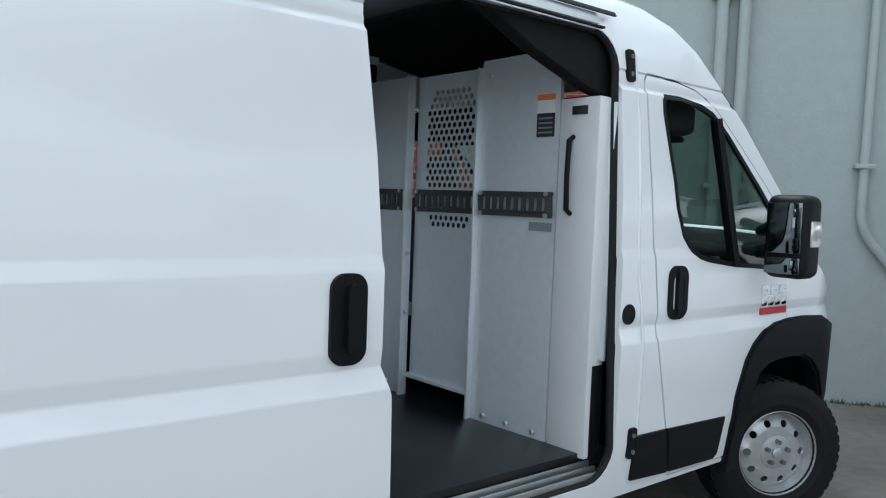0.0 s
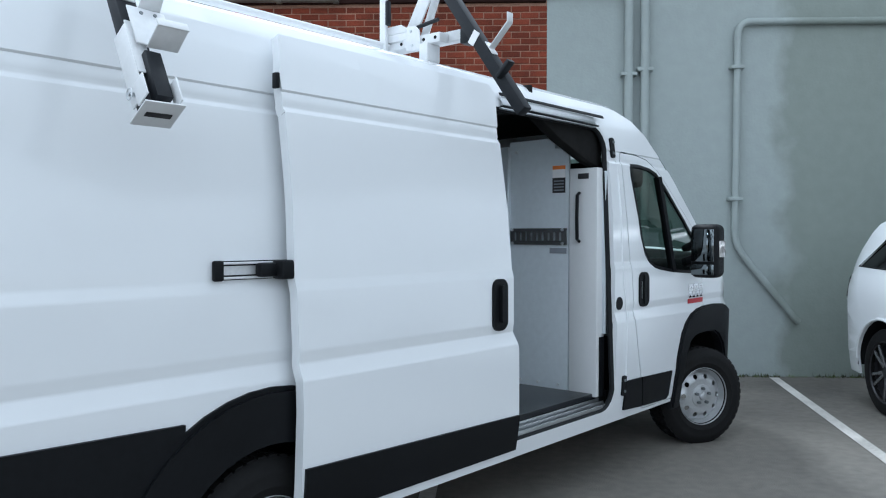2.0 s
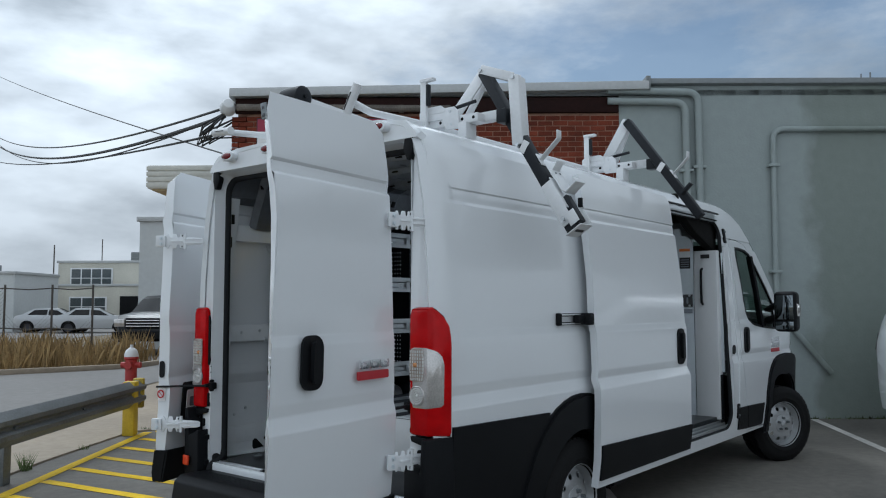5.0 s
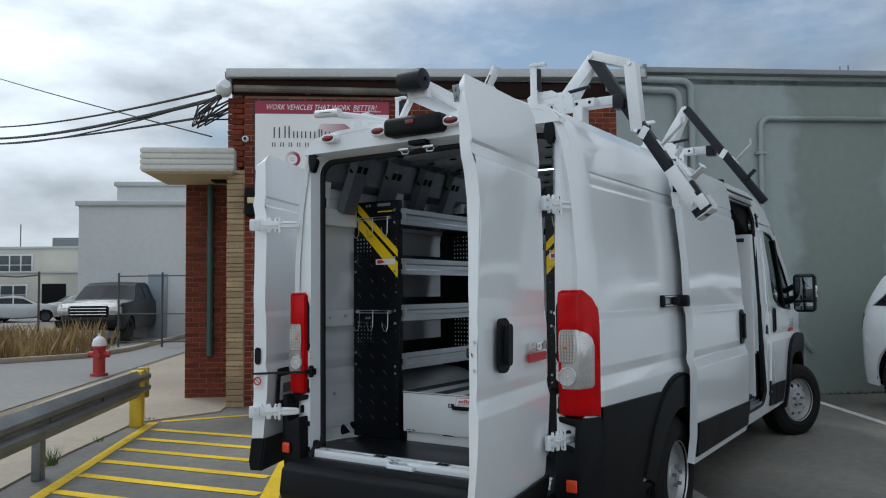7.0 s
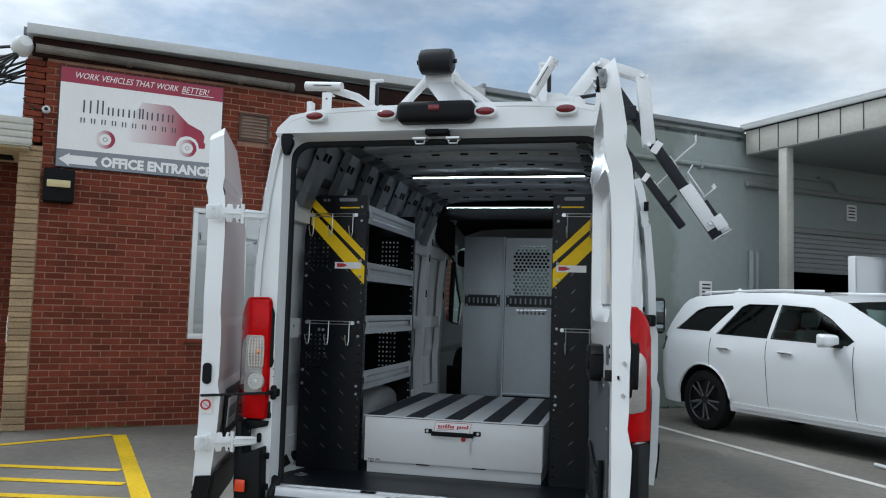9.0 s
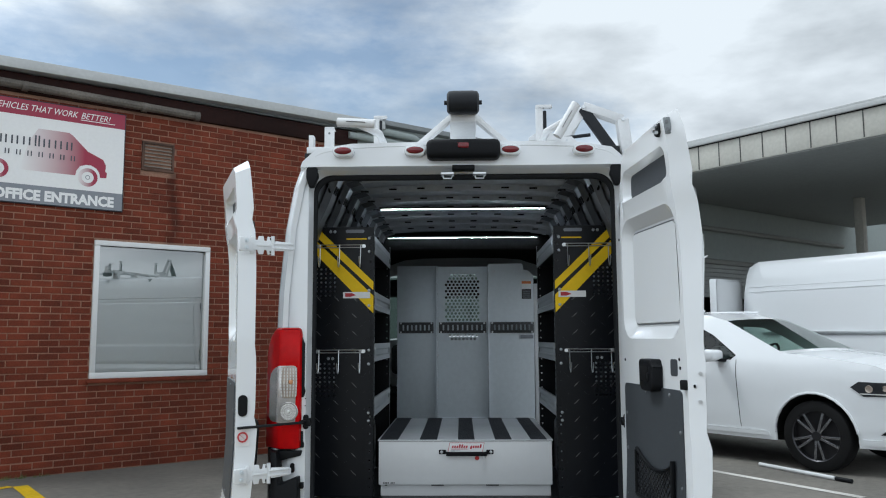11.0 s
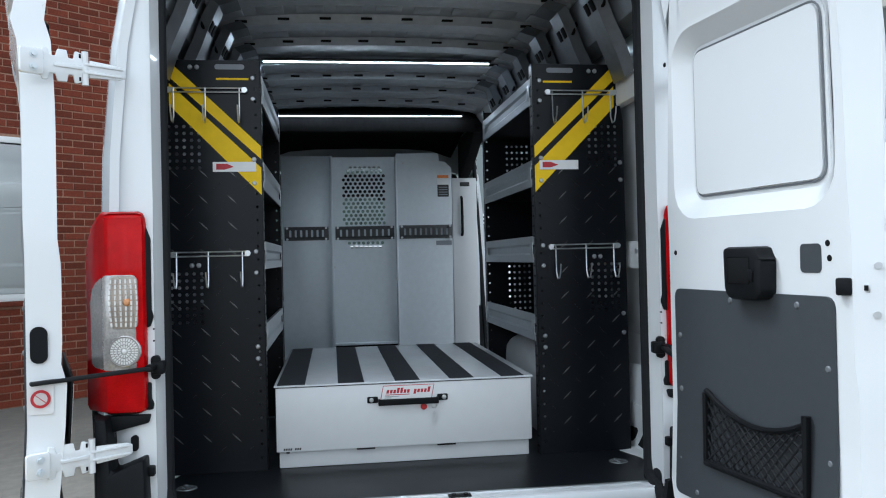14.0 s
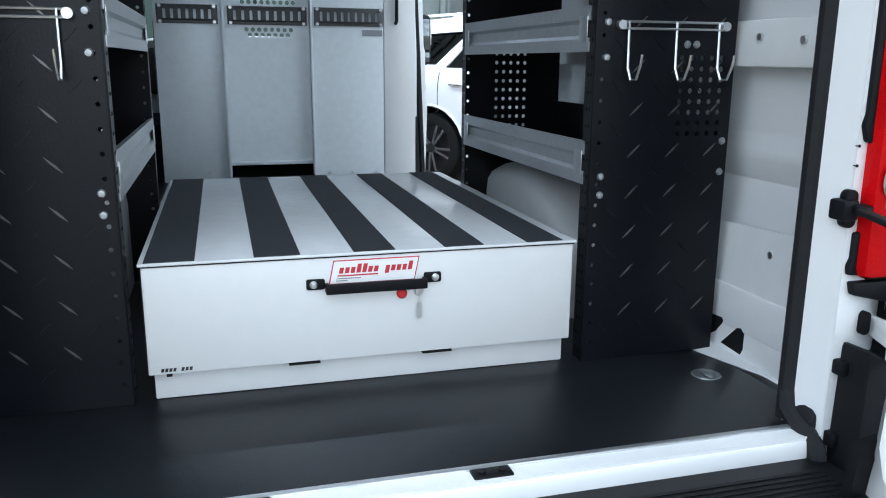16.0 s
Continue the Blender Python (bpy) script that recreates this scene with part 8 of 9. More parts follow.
# far side: folded rests, clamps and the two crank shafts with T handles
for xb in (0.55, 2.55):
    bm = B()
    box(bm, (xb - 0.04, 0.42, 2.575), (xb + 0.04, 0.94, 2.615), 0.004)
    box(bm, (xb - 0.03, 0.90, 2.57), (xb + 0.03, 0.93, 2.69), 0.004)
    part("rest_channel", bm, RACKWHITE, rack)
    bm = B()
    box(bm, (xb - 0.03, 0.775, 2.60), (xb - 0.022, 0.835, 2.74), 0.003)
    box(bm, (xb - 0.03, 0.775, 2.725), (xb + 0.03, 0.835, 2.733), 0.003)
    tab = part("rest_tab", bm, RACKWHITE, rack)
    bm = B()
    cyl(bm, (xb - 0.0295, 0.805, 2.70), (xb - 0.0325, 0.805, 2.70), 0.007, 10)
    part("tab_bolt", bm, GALV, tab)
    bm = B()
    box(bm, (xb - 0.05, 0.84, 2.515), (xb + 0.05, 0.95, 2.575), 0.006)
    part("clamp_foot", bm, RACKBLACK, rack)
    bm = B()
    box(bm, (xb - 0.05, 0.50, 2.58), (xb - 0.03, 0.535, 2.80), 0.004)
    box(bm, (xb - 0.055, 0.455, 2.785), (xb - 0.025, 0.535, 2.80), 0.004)
    part("stop_post", bm, RACKWHITE, rack)
    bm = B()
    box(bm, (xb - 0.056, 0.485, 2.64), (xb - 0.024, 0.50, 2.77), 0.004)
    part("stop_pad", bm, RACKBLACK, rack)
    bm = B()
    tube(bm, [(xb, 0.56, 2.63), (xb, 0.84, 2.62)], 0.012)
    part("gas_strut", bm, RACKBLACK, rack)
    bm = B()
    prism(bm, [(0.44, 2.58), (0.52, 2.58), (0.49, 2.66), (0.47, 2.66)], xb - 0.01, xb + 0.01, "x", 0.004)
    part("gusset", bm, RACKWHITE, rack)
for y0, T0, ax in ((0.46, (-0.135, 0.555, 2.58), (0.12, 0.985, 0.09)), (-0.455, (-0.13, -0.535, 2.585), (0.0, -0.5, 0.86))):
    bm = B()
    tube(bm, [(0.55, y0, 2.60), (2.55, y0, 2.60)], 0.018, 10)
    tube(bm, [(0.55, y0, 2.60), (0.10, y0, 2.585), T0], 0.02, 10)
    part("crank_shaft", bm, RACKWHITE, rack)
    bm = B()
    a = Vector(ax).normalized() * 0.10
    cyl(bm, Vector(T0) - a, Vector(T0) + a, 0.024, 14)
    hd = part("crank_handle", bm, RACKWHITE, rack, "white tube crank handle")
    bm = B()
    bar(bm, Vector(T0) - a * 0.5 + Vector((-0.0245, 0, 0)), Vector(T0) + a * 0.5 + Vector((-0.0245, 0, 0)), 0.012, 0.002)
    part("handle_mark", bm, BLACKINK, hd)
# rear loading roller
roll = thing("loading_roller", "black loading roller on a white tapered beam at the roof's rear", "roller")
bm = B()
lathe(bm, [(0, -0.085), (0.045, -0.085), (0.06, -0.075), (0.063, -0.05), (0.063, 0.05), (0.06, 0.075), (0.045, 0.085), (0, 0.085)], 24, pose(-0.05, 0, 2.708, 90, 0, 0))
cyl(bm, (-0.05, -0.10, 2.708), (-0.05, 0.10, 2.708), 0.012, 10)
part("roller", bm, RACKBLACK, roll, "black rubber roller")
bm = B()
t = bmesh.new()
bmesh.ops.create_cube(t, size=1)
for v in t.verts:
    fwd = v.co.x > 0
    v.co = Vector((1.55 if fwd else -0.01, v.co.y * (0.17 if fwd else 0.14), (2.565 if fwd else 2.665) + v.co.z * (0.05 if fwd else 0.10)))
bmesh.ops.bevel(t, geom=t.edges[:], offset=0.008, segments=2, affect="EDGES", profile=0.5)
merge(bm, t)
part("beam", bm, RACKWHITE, roll)
for s in (-1, 1):
    bm = B()
    bar(bm, (0.03, s * 0.05, 2.66), (0.16, s * 0.26, 2.515), 0.03, 0.035, 0.004)
    box(bm, (0.11, s * 0.26 - 0.03, 2.50), (0.21, s * 0.26 + 0.03, 2.525), 0.004)
    part("brace", bm, RACKWHITE, roll)
    bm = B()
    box(bm, (1.45, s * 0.07 - 0.02, roof_z(1.5, 0) - 0.004), (1.53, s * 0.07 + 0.02, 2.57), 0.004)
    part("foot", bm, RACKWHITE, roll)
bm = B()
box(bm, (0.4, -0.05, roof_z(0.5, 0) - 0.004), (0.5, 0.05, 2.62), 0.004)
part("foot", bm, RACKWHITE, roll)

# ---- other vehicles ----


def vehicle(name, label, category, m, top, low, widths, wins, hubs, r, paint, glassmat, detail, group=""):
    """A car from its side contour. top: the contour (x, z) from tail to nose over the roof; low: the sill height;
    widths: (z list, half width list); wins: window outlines in the side; hubs: wheel centres along x; r: the tyre's radius."""
    v = thing(name, label, category, m, group)
    length = max(p[0] for p in top)

    def hw(x, z):
        w = float(np.interp(z, *widths))
        w -= (0.17 if detail else 0.22) * max(0.0, (x - (length - 0.75)) / 0.75) ** (3 if detail else 2)
        w -= 0.2 * max(0.0, (0.5 - x) / 0.5) ** 2
        return w
    zs = sorted(set(np.round(np.arange(low + 0.08, max(p[1] for p in top), 0.12), 3)))
    arches = []
    for h in sorted(hubs, reverse=True):
        arches += [(h + r + 0.077, low), *arc(h, r, r + 0.075, 8, 172, 12), (h - r - 0.077, low)]
    outline = [(length - 0.08, low), *arches, (0.08, low), *top]
    for s in (-1, 1):
        bm = B()
        sheet(bm, outline, wins, lambda a, b: (a, s * hw(a, b), b), 0.02 if s < 0 else -0.02, [0.15, 0.3, length - 0.6, length - 0.35, length - 0.15], zs)
        part("body_side", bm, paint, v)
        for w in wins:
            bm = B()
            sheet(bm, w, [], lambda a, b: (a, s * (hw(a, b) - 0.012), b), 0, [], zs)
            part("side_window", bm, glassmat, v, "dark side window")
            if detail:
                bm = B()
                tube(bm, [(a, s * (hw(a, b) + 0.0), b) for a, b in w], 0.007, 6, True)
                part("window_trim", bm, BLACKPL, v)
    # skin over the top, in strips
    for (xa, za), (xb, zb) in zip(top, top[1:]):
        steep = abs(zb - za) > 0.45 * abs(xb - xa)
        bm = B()
        pts = []
        for b in np.linspace(-1, 1, 9):
            pts.append([bm.verts.new((x + (float(np.interp(x, [2.3, 2.8, 3.6, 4.2], [0, 0.13, 0.15, 0])) * (1 - b * b) if detail else 0.0), b * hw(x, z), z + 0.03 * (1 - b * b))) for x, z in ((xa, za), (xb, zb))])
        for (p, q), (p2, q2) in zip(pts, pts[1:]):
            bm.faces.new((p, q, q2, p2))
        glassy = steep and min(za, zb) > 0.98 and abs(zb - za) > 0.3
        part("windscreen" if glassy else "top_panel", bm, glassmat if glassy else paint, v)
    bm = B()
    box(bm, (0.25, -0.7, low - 0.02), (length - 0.3, 0.7, low + 0.35))
    part("underbody", bm, DARKIN, v)
    bm = B()
    box(bm, (0.9, -0.66, low + 0.3), (length - 1.3, 0.66, 0.95), 0.03)
    part("cabin_floor", bm, DARKIN, v)
    for h in hubs:
        for s in (-1, 1):
            mm = pose(h, s * (hw(h, 0.6) - 0.13), r, -90 * s, 0, 0)
            bm = B()
            k = r / 0.345
            lathe(bm, [(0.24 * k, -0.11), (0.30 * k, -0.115), (0.335 * k, -0.10), (0.345 * k, -0.08), (0.345 * k, 0.08), (0.335 * k, 0.10), (0.30 * k, 0.115), (0.245 * k, 0.11), (0.24 * k, -0.11)], 36 if detail else 20, mm)
            wh = part("wheel", bm, TYRE, v, "black tyre on alloy rim")
            bm = B()
            lathe(bm, [(0.235 * k, 0.095), (0.245 * k, 0.105), (0.25 * k, 0.10), (0.24 * k, 0.03), (0.0, 0.02)], 30 if detail else 16, mm)
            part("rim", bm, DARKWHEEL, wh)
            if detail:
                for i in range(10):
                    a = 2 * math.pi * i / 10 + (0.12 if i % 2 else -0.12)
                    bm = B()
                    bar(bm, mm @ Vector((0.04 * k * math.cos(a), 0.04 * k * math.sin(a), 0.085)), mm @ Vector((0.238 * k * math.cos(a + 0.1), 0.238 * k * math.sin(a + 0.1), 0.09)), 0.03, 0.02, 0.005, tuple(mm.to_3x3() @ Vector((0, 0, 1))))
                    part("spoke", bm, GREYALLOY, wh)
                bm = B()
                cyl(bm, mm @ Vector((0, 0, 0.06)), mm @ Vector((0, 0, 0.10)), 0.045 * k, 16)
                part("hub_cap", bm, DARKWHEEL, wh)
            # arch lining
            bm = B()
            t = arc(h, r, r + 0.08, 180, 0, 12)
            for (x1, z1), (x2, z2) in zip(t, t[1:]):
                bm.faces.new([bm.verts.new(p) for p in ((x1, s * (hw(h, 0.6) - 0.012), z1), (x2, s * (hw(h, 0.6) - 0.012), z2), (x2, s * 0.45, z2), (x1, s * 0.45, z1))])
            part("arch_lining", bm, DARKIN, v)
            if detail:
                bm = B()
                tube(bm, [(x, s * (hw(x, z) + 0.004), z) for x, z in arc(h, r, r + 0.085, 172, 8, 14)], 0.014, 6)
                part("arch_trim", bm, paint, v)
    return v, hw


SUV_TOP = [(0.10, 0.42), (0.02, 0.60), (0.03, 0.74), (0.07, 1.0), (0.12, 1.18), (0.22, 1.34), (0.42, 1.63), (0.50, 1.70), (0.62, 1.745), (1.3, 1.79), (2.1, 1.785), (2.70, 1.745), (3.0, 1.67), (3.76, 1.305), (3.86, 1.28), (4.15, 1.255), (4.5, 1.215), (4.80, 1.165), (4.96, 1.10), (5.06, 0.98), (5.10, 0.78), (5.10, 0.55), (5.02, 0.34)]
SUV_W = ([0.2, 0.5, 0.75, 1.0, 1.12, 1.22, 1.4, 1.72, 1.8], [0.90, 0.945, 0.955, 0.96, 0.945, 0.915, 0.85, 0.71, 0.64])
SUV_WINS = [[(0.44, 1.30), (1.05, 1.285), (1.36, 1.59), (1.33, 1.62), (0.88, 1.60), (0.74, 1.55)],
            [(1.20, 1.255), (2.03, 1.235), (2.06, 1.635), (1.60, 1.64), (1.50, 1.605)],
            [(2.09, 1.233), (3.14, 1.205), (3.20, 1.25), (2.84, 1.49), (2.58, 1.605), (2.12, 1.635)]]
suv, shw = vehicle("suv", "white family sport utility vehicle with dark alloy wheels", "car", SITE @ pose(8.68, -0.98, 0, 0, 0, -90), SUV_TOP, 0.30, SUV_W, SUV_WINS, (1.0, 4.15), 0.385, PAINT, DARKGLASS, True)
for s in (-1, 1):
    for x0 in (1.28, 2.25):
        bm = B()
        bar(bm, (x0, s * (shw(x0, 1.075) + 0.022), 1.075), (x0 + 0.2, s * (shw(x0, 1.075) + 0.022), 1.07), 0.03, 0.018, 0.006)
        part("door_handle", bm, CHROME, suv, "chrome door handle")
    for x0 in (1.12, 2.04, 3.22):
        bm = B()
        zs = np.linspace(0.42 if x0 > 1.3 else 0.85, 1.2, 9)
        tube(bm, [(x0 + (0.16 * max(0, 0.85 - z) if x0 < 1.3 else 0.05 * (1.1 - z)), s * (shw(x0, z) + 0.0005), z) for z in zs], 0.004, 5)
        part("door_seam", bm, DARKIN, suv)
    bm = B()
    t = bmesh.new()
    bmesh.ops.create_cube(t, size=1)
    for v in t.verts:
        v.co = Vector((3.0 + v.co.x * 0.13, s * 1.06 + v.co.y * 0.24, 1.25 + v.co.z * (0.16 if v.co.x < 0 else 0.12)))
    bmesh.ops.bevel(t, geom=t.edges[:], offset=0.035, segments=3, affect="EDGES", profile=0.5)
    merge(bm, t)
    sm = part("side_mirror", bm, PAINT, suv)
    bm = B()
    bar(bm, (3.04, s * 0.90, 1.19), (3.0, s * 1.05, 1.20), 0.10, 0.04, 0.01)
    part("mirror_arm", bm, BLACKPL, suv)

    def wrap(outline, off, thick=0.012):
        bm = B()
        sheet(bm, outline, [], lambda a, b: (a, s * (shw(a, b) + off), b), -thick * s, [4.7, 4.8, 4.9, 5.0], [0.5, 0.92])
        return bm
    hl = part("headlamp", wrap([(4.575, 0.935), (4.66, 0.995), (5.03, 0.985), (5.085, 0.94), (5.07, 0.85), (4.70, 0.842)], 0.010, 0.03), LAMPBLACK, suv, "dark-housed clear headlamp")
    for xa, za, rad in ((4.755, 0.922, 0.040), (4.90, 0.93, 0.030)):
        yy = s * (shw(xa, za) + 0.009)
        bm = B()
        lathe(bm, [(0, 0.004), (rad * 0.55, 0.008), (rad * 0.6, 0.004), (rad * 0.9, 0.009), (rad, 0.0)], 20, pose(xa, yy, za, -90 * s, 0, 0))
        part("lamp_lens", bm, LAMPBED, hl)
    part("reflector", wrap([(4.95, 0.885), (5.05, 0.875), (5.055, 0.955), (4.97, 0.96)], 0.013, 0.004), LAMPBED, hl)
    part("lamp_strip", wrap([(4.66, 0.865), (5.05, 0.860), (5.05, 0.870), (4.67, 0.876)], 0.013, 0.004), SILVERLENS, hl)
    fb = part("fog_lamp_bezel", wrap([(4.83, 0.452), (5.09, 0.452), (5.09, 0.575), (5.03, 0.575), (4.93, 0.53)], 0.006), BLACKPL, suv)
    bm = B()
    lathe(bm, [(0, 0.012), (0.02, 0.01), (0.03, 0.0)], 16, pose(4.99, s * (shw(4.99, 0.5) + 0.004), 0.505, -60 * s, 0, -30 * s))
    part("fog_lamp", bm, SILVERLENS, fb)
    part("bumper_lip", wrap([(4.64, 0.335), (5.06, 0.335), (5.075, 0.405), (4.645, 0.395)], 0.016), PAINT, suv)
    bm = B()
    prism(bm, [(0.05, 0.98), (0.16, 1.0), (0.24, 1.17), (0.14, 1.20)], s * 0.6, s * 0.9, "y", 0.01)
    for v in bm.verts:
        if v.co.y * s > 0.7:
            v.co.y = s * (shw(v.co.x, v.co.z) + 0.006)
    part("tail_lamp", bm, DARKGLASS, suv, "smoked tail lamp")
    bm = B()
    sheet(bm, [(1.5, 0.345), (3.62, 0.345), (3.6, 0.40), (1.53, 0.41)], [], lambda a, b: (a, s * (shw(a, b) + 0.014), b), 0.01 * -s)
    part("sill_trim", bm, PAINT, suv)
    bm = B()
    tube(bm, [(x, s * 0.62, 1.80 + 0.02 * math.sin((x - 0.7) * 1.5)) for x in np.linspace(0.7, 2.6, 8)], 0.015, 6)
    part("roof_rail", bm, PAINT, suv)
bm = B()
prism(bm, rr(-0.56, 0.80, 0.56, 1.0, 0.05), 5.03, 5.105, "x", 0.01)
gr = part("grille", bm, DARKIN, suv, "dark grille with chrome crosshair frame")
bm = B()
tube(bm, [(5.11, y, z) for y, z in rr(-0.56, 0.80, 0.56, 1.0, 0.05)], 0.018, 8, True)
part("grille_frame", bm, CHROME, gr)
for lo, hi in (((5.10, -0.55, 0.885), (5.122, 0.55, 0.92)), ((5.10, -0.03, 0.80), (5.122, 0.03, 1.0))):
    bm = B()
    box(bm, lo, hi, 0.008)
    part("grille_bar", bm, CHROME, gr)
bm = B()
prism(bm, rr(-0.80, 0.455, 0.80, 0.575, 0.03), 5.05, 5.108, "x", 0.008)
part("lower_grille", bm, BLACKPL, suv, "black lower bumper grille")
bm = B()
t = bmesh.new()
bmesh.ops.create_cone(t, cap_ends=True, segments=8, radius1=0.09, radius2=0.015, depth=0.07)
merge(bm, t, pose(0.72, 0, 1.84))
part("antenna_fin", bm, PAINT, suv)
for y0 in (-0.38, 0.38):
    bm = B()
    box(bm, (2.15, y0 - 0.23, 0.6), (2.3, y0 + 0.23, 1.35), 0.05)
    box(bm, (2.15, y0 - 0.12, 1.37), (2.24, y0 + 0.12, 1.56), 0.04)
    part("seat", bm, SEATGREY, suv)
bm = B()
box(bm, (2.95, -0.72, 1.0), (3.45, 0.72, 1.24), 0.06, seg=3)
part("dashboard", bm, DARKIN, suv, "dark dashboard")
bm = B()
mm = pose(2.88, 0.38, 1.22, 0, -62, 0)
tube(bm, [mm @ Vector((0.18 * math.cos(a), 0.18 * math.sin(a), 0)) for a in np.linspace(0, 2 * math.pi, 20, endpoint=False)], 0.016, 8, True)
bar(bm, mm @ Vector((0, -0.17, 0)), mm @ Vector((0, 0.17, 0)), 0.05, 0.02)
part("steering_wheel", bm, DARKIN, suv, "dark steering wheel")
# a windscreen that lets the seats and far sky show
for ob in suv.children:
    if ob.name.startswith(("windscreen", "side_window")) and min(v.co.x for v in ob.data.vertices) > 2.07:
        ob.data.materials[0] = CABGLASS

# second white van beyond, one rear door swung out
V2_TOP = [(0.05, 0.45), (0.0, 1.2), (0.08, 2.2), (0.16, 2.62), (0.35, 2.70), (3.9, 2.70), (4.35, 2.58), (5.0, 1.95), (5.35, 1.42), (5.9, 1.15), (6.1, 0.7), (6.05, 0.35)]
V2_W = ([0.2, 0.6, 1.4, 2.2, 2.5, 2.7], [0.96, 1.01, 1.0, 0.95, 0.90, 0.80])
van2, vhw = vehicle("delivery_van", "white high-roof delivery van with a rear door swung open", "van", SITE @ pose(11.95, -2.15, 0, 0, 0, -90), V2_TOP, 0.38, V2_W, [[(4.15, 1.42), (5.05, 1.36), (4.75, 1.9), (4.4, 2.08), (4.12, 2.08)]], (1.3, 5.1), 0.345, PAINT, DARKGLASS, False)
for s in (-1, 1):
    bm = B()
    box(bm, (0.5, s * 1.006 - 0.012, 1.50), (2.5, s * 1.006 + 0.012, 1.56), 0.004)
    tr = part("door_track", bm, ALU, van2, "bright door track")
    bm = B()
    box(bm, (2.42, s * 1.006 - 0.016, 1.49), (2.56, s * 1.006 + 0.016, 1.57), 0.004)
    part("track_cap", bm, BLACKPL, van2)
    for zz in (2.28, 2.20):
        bm = B()
        tube(bm, [(x, s * (vhw(x, zz) + 0.002), zz) for x in np.linspace(0.2, 4.2, 30)], 0.004, 6)
        part("side_pressing", bm, PAINT, van2)
    for xx in (2.6, 3.95):
        bm = B()
        tube(bm, [(xx, s * (vhw(xx, z) + 0.0005), z) for z in np.linspace(0.5, 2.6, 30)], 0.003, 5)
        part("door_seam", bm, DARKIN, van2)
bm = B()
dw = rr(0.10, 2.12, 0.62, 2.32, 0.05)
dm = rr(0.10, 1.3, 0.62, 2.02, 0.08)
sheet(bm, rr(0.0, 0.5, 0.74, 2.42, 0.04), [dw, dm], lambda a, b: (-0.06, -0.68 - a, b), 0.02)
sheet(bm, rr(0.0, 0.5, 0.74, 2.42, 0.04), [], lambda a, b: (-0.16, -0.68 - a, b), 0.01)
for lo, hi in (((-0.16, -1.43, 0.5), (-0.04, -1.39, 2.4)), ((-0.16, -0.71, 0.5), (-0.04, -0.68, 2.4)), ((-0.16, -1.42, 2.38), (-0.04, -0.69, 2.42))):
    box(bm, lo, hi, 0.005)
for v in bm.verts:
    v.co.x = -v.co.x - 0.2
dr2 = part("rear_door", bm, PAINT, van2, "white rear door swung out")
bm = B()
sheet(bm, dw, [], lambda a, b: (-0.1, -0.68 - a, b))
part("window_blank", bm, GREYPANEL, dr2)

# dark pickup on the far road, and cars in the lot behind the fence
TRUCK_TOP = [(0.05, 0.6), (0.0, 0.9), (0.02, 1.30), (1.75, 1.32), (1.80, 1.36), (1.95, 1.85), (2.2, 1.92), (3.2, 1.90), (3.5, 1.80), (4.05, 1.36), (4.2, 1.32), (5.2, 1.25), (5.42, 1.12), (5.5, 0.75), (5.45, 0.5)]
TR_W = ([0.3, 0.7, 1.2, 1.35, 1.9], [0.95, 1.0, 0.99, 0.95, 0.76])
truck, thw = vehicle("pickup_truck", "black pickup truck parked on the road", "truck", SITE @ pose(-7.05, 19.6, 0, 0, 0, -90), TRUCK_TOP, 0.45, TR_W, [[(1.98, 1.36), (2.75, 1.36), (2.75, 1.78), (2.15, 1.80)], [(2.82, 1.36), (3.85, 1.34), (3.45, 1.72), (2.82, 1.78)]], (1.15, 4.55), 0.40, DARKPAINT, DARKGLASS, False)
bm = B()
box(bm, (5.42, -0.55, 0.85), (5.53, 0.55, 1.18), 0.02)
g2 = part("grille", bm, DARKIN, truck)
for zz in (0.92, 1.01, 1.10):
    bm = B()
    box(bm, (5.52, -0.53, zz - 0.015), (5.545, 0.53, zz + 0.015), 0.004)
    part("grille_bar", bm, CHROME, g2)
for s in (-1, 1):
    bm = B()
    box(bm, (5.3, s * 0.76 - 0.17, 0.90), (5.50, s * 0.76 + 0.17, 1.15), 0.03)
    part("headlamp", bm, CLEARLENS, truck)
bm = B()
box(bm, (5.45, -0.95, 0.52), (5.60, 0.95, 0.76), 0.03)
part("front_bumper", bm, BLACKPL, truck)
CAR_TOP = [(0.05, 0.5), (0.0, 0.8), (0.15, 1.02), (0.55, 1.08), (1.15, 1.42), (2.0, 1.47), (2.5, 1.42), (3.3, 1.02), (4.2, 0.92), (4.45, 0.75), (4.5, 0.45)]
CAR_W = ([0.2, 0.5, 0.9, 1.05, 1.45], [0.84, 0.88, 0.88, 0.84, 0.62])
car, chw = vehicle("parked_car", "pale silver saloon parked in the lot behind the fence", "car", SITE @ pose(-20.5, 35.5, 0, 0, 0, 20), CAR_TOP, 0.28, CAR_W, [[(0.85, 1.06), (1.95, 1.05), (1.95, 1.38), (1.2, 1.36)], [(2.02, 1.05), (3.0, 1.03), (2.5, 1.33), (2.02, 1.38)]], (0.85, 3.6), 0.33, SILVERPAINT, DARKGLASS, False, "cars in the far lot")
for x, y, a in ((-17.3, 37.5, 35), (-15.2, 34.5, 55), (-23.5, 37.0, 10), (-26.5, 40, 15), (-13.4, 37.0, 70)):
    copy_thing(car, SITE @ pose(x, y, 0, 0, 0, a))

# ---- road side: bollard, guard rail, hydrant, fence, far buildings, poles ----
bm = B()
box(bm, (-1.30, -1.45, 0), (-1.16, -1.31, 0.64), 0.012)
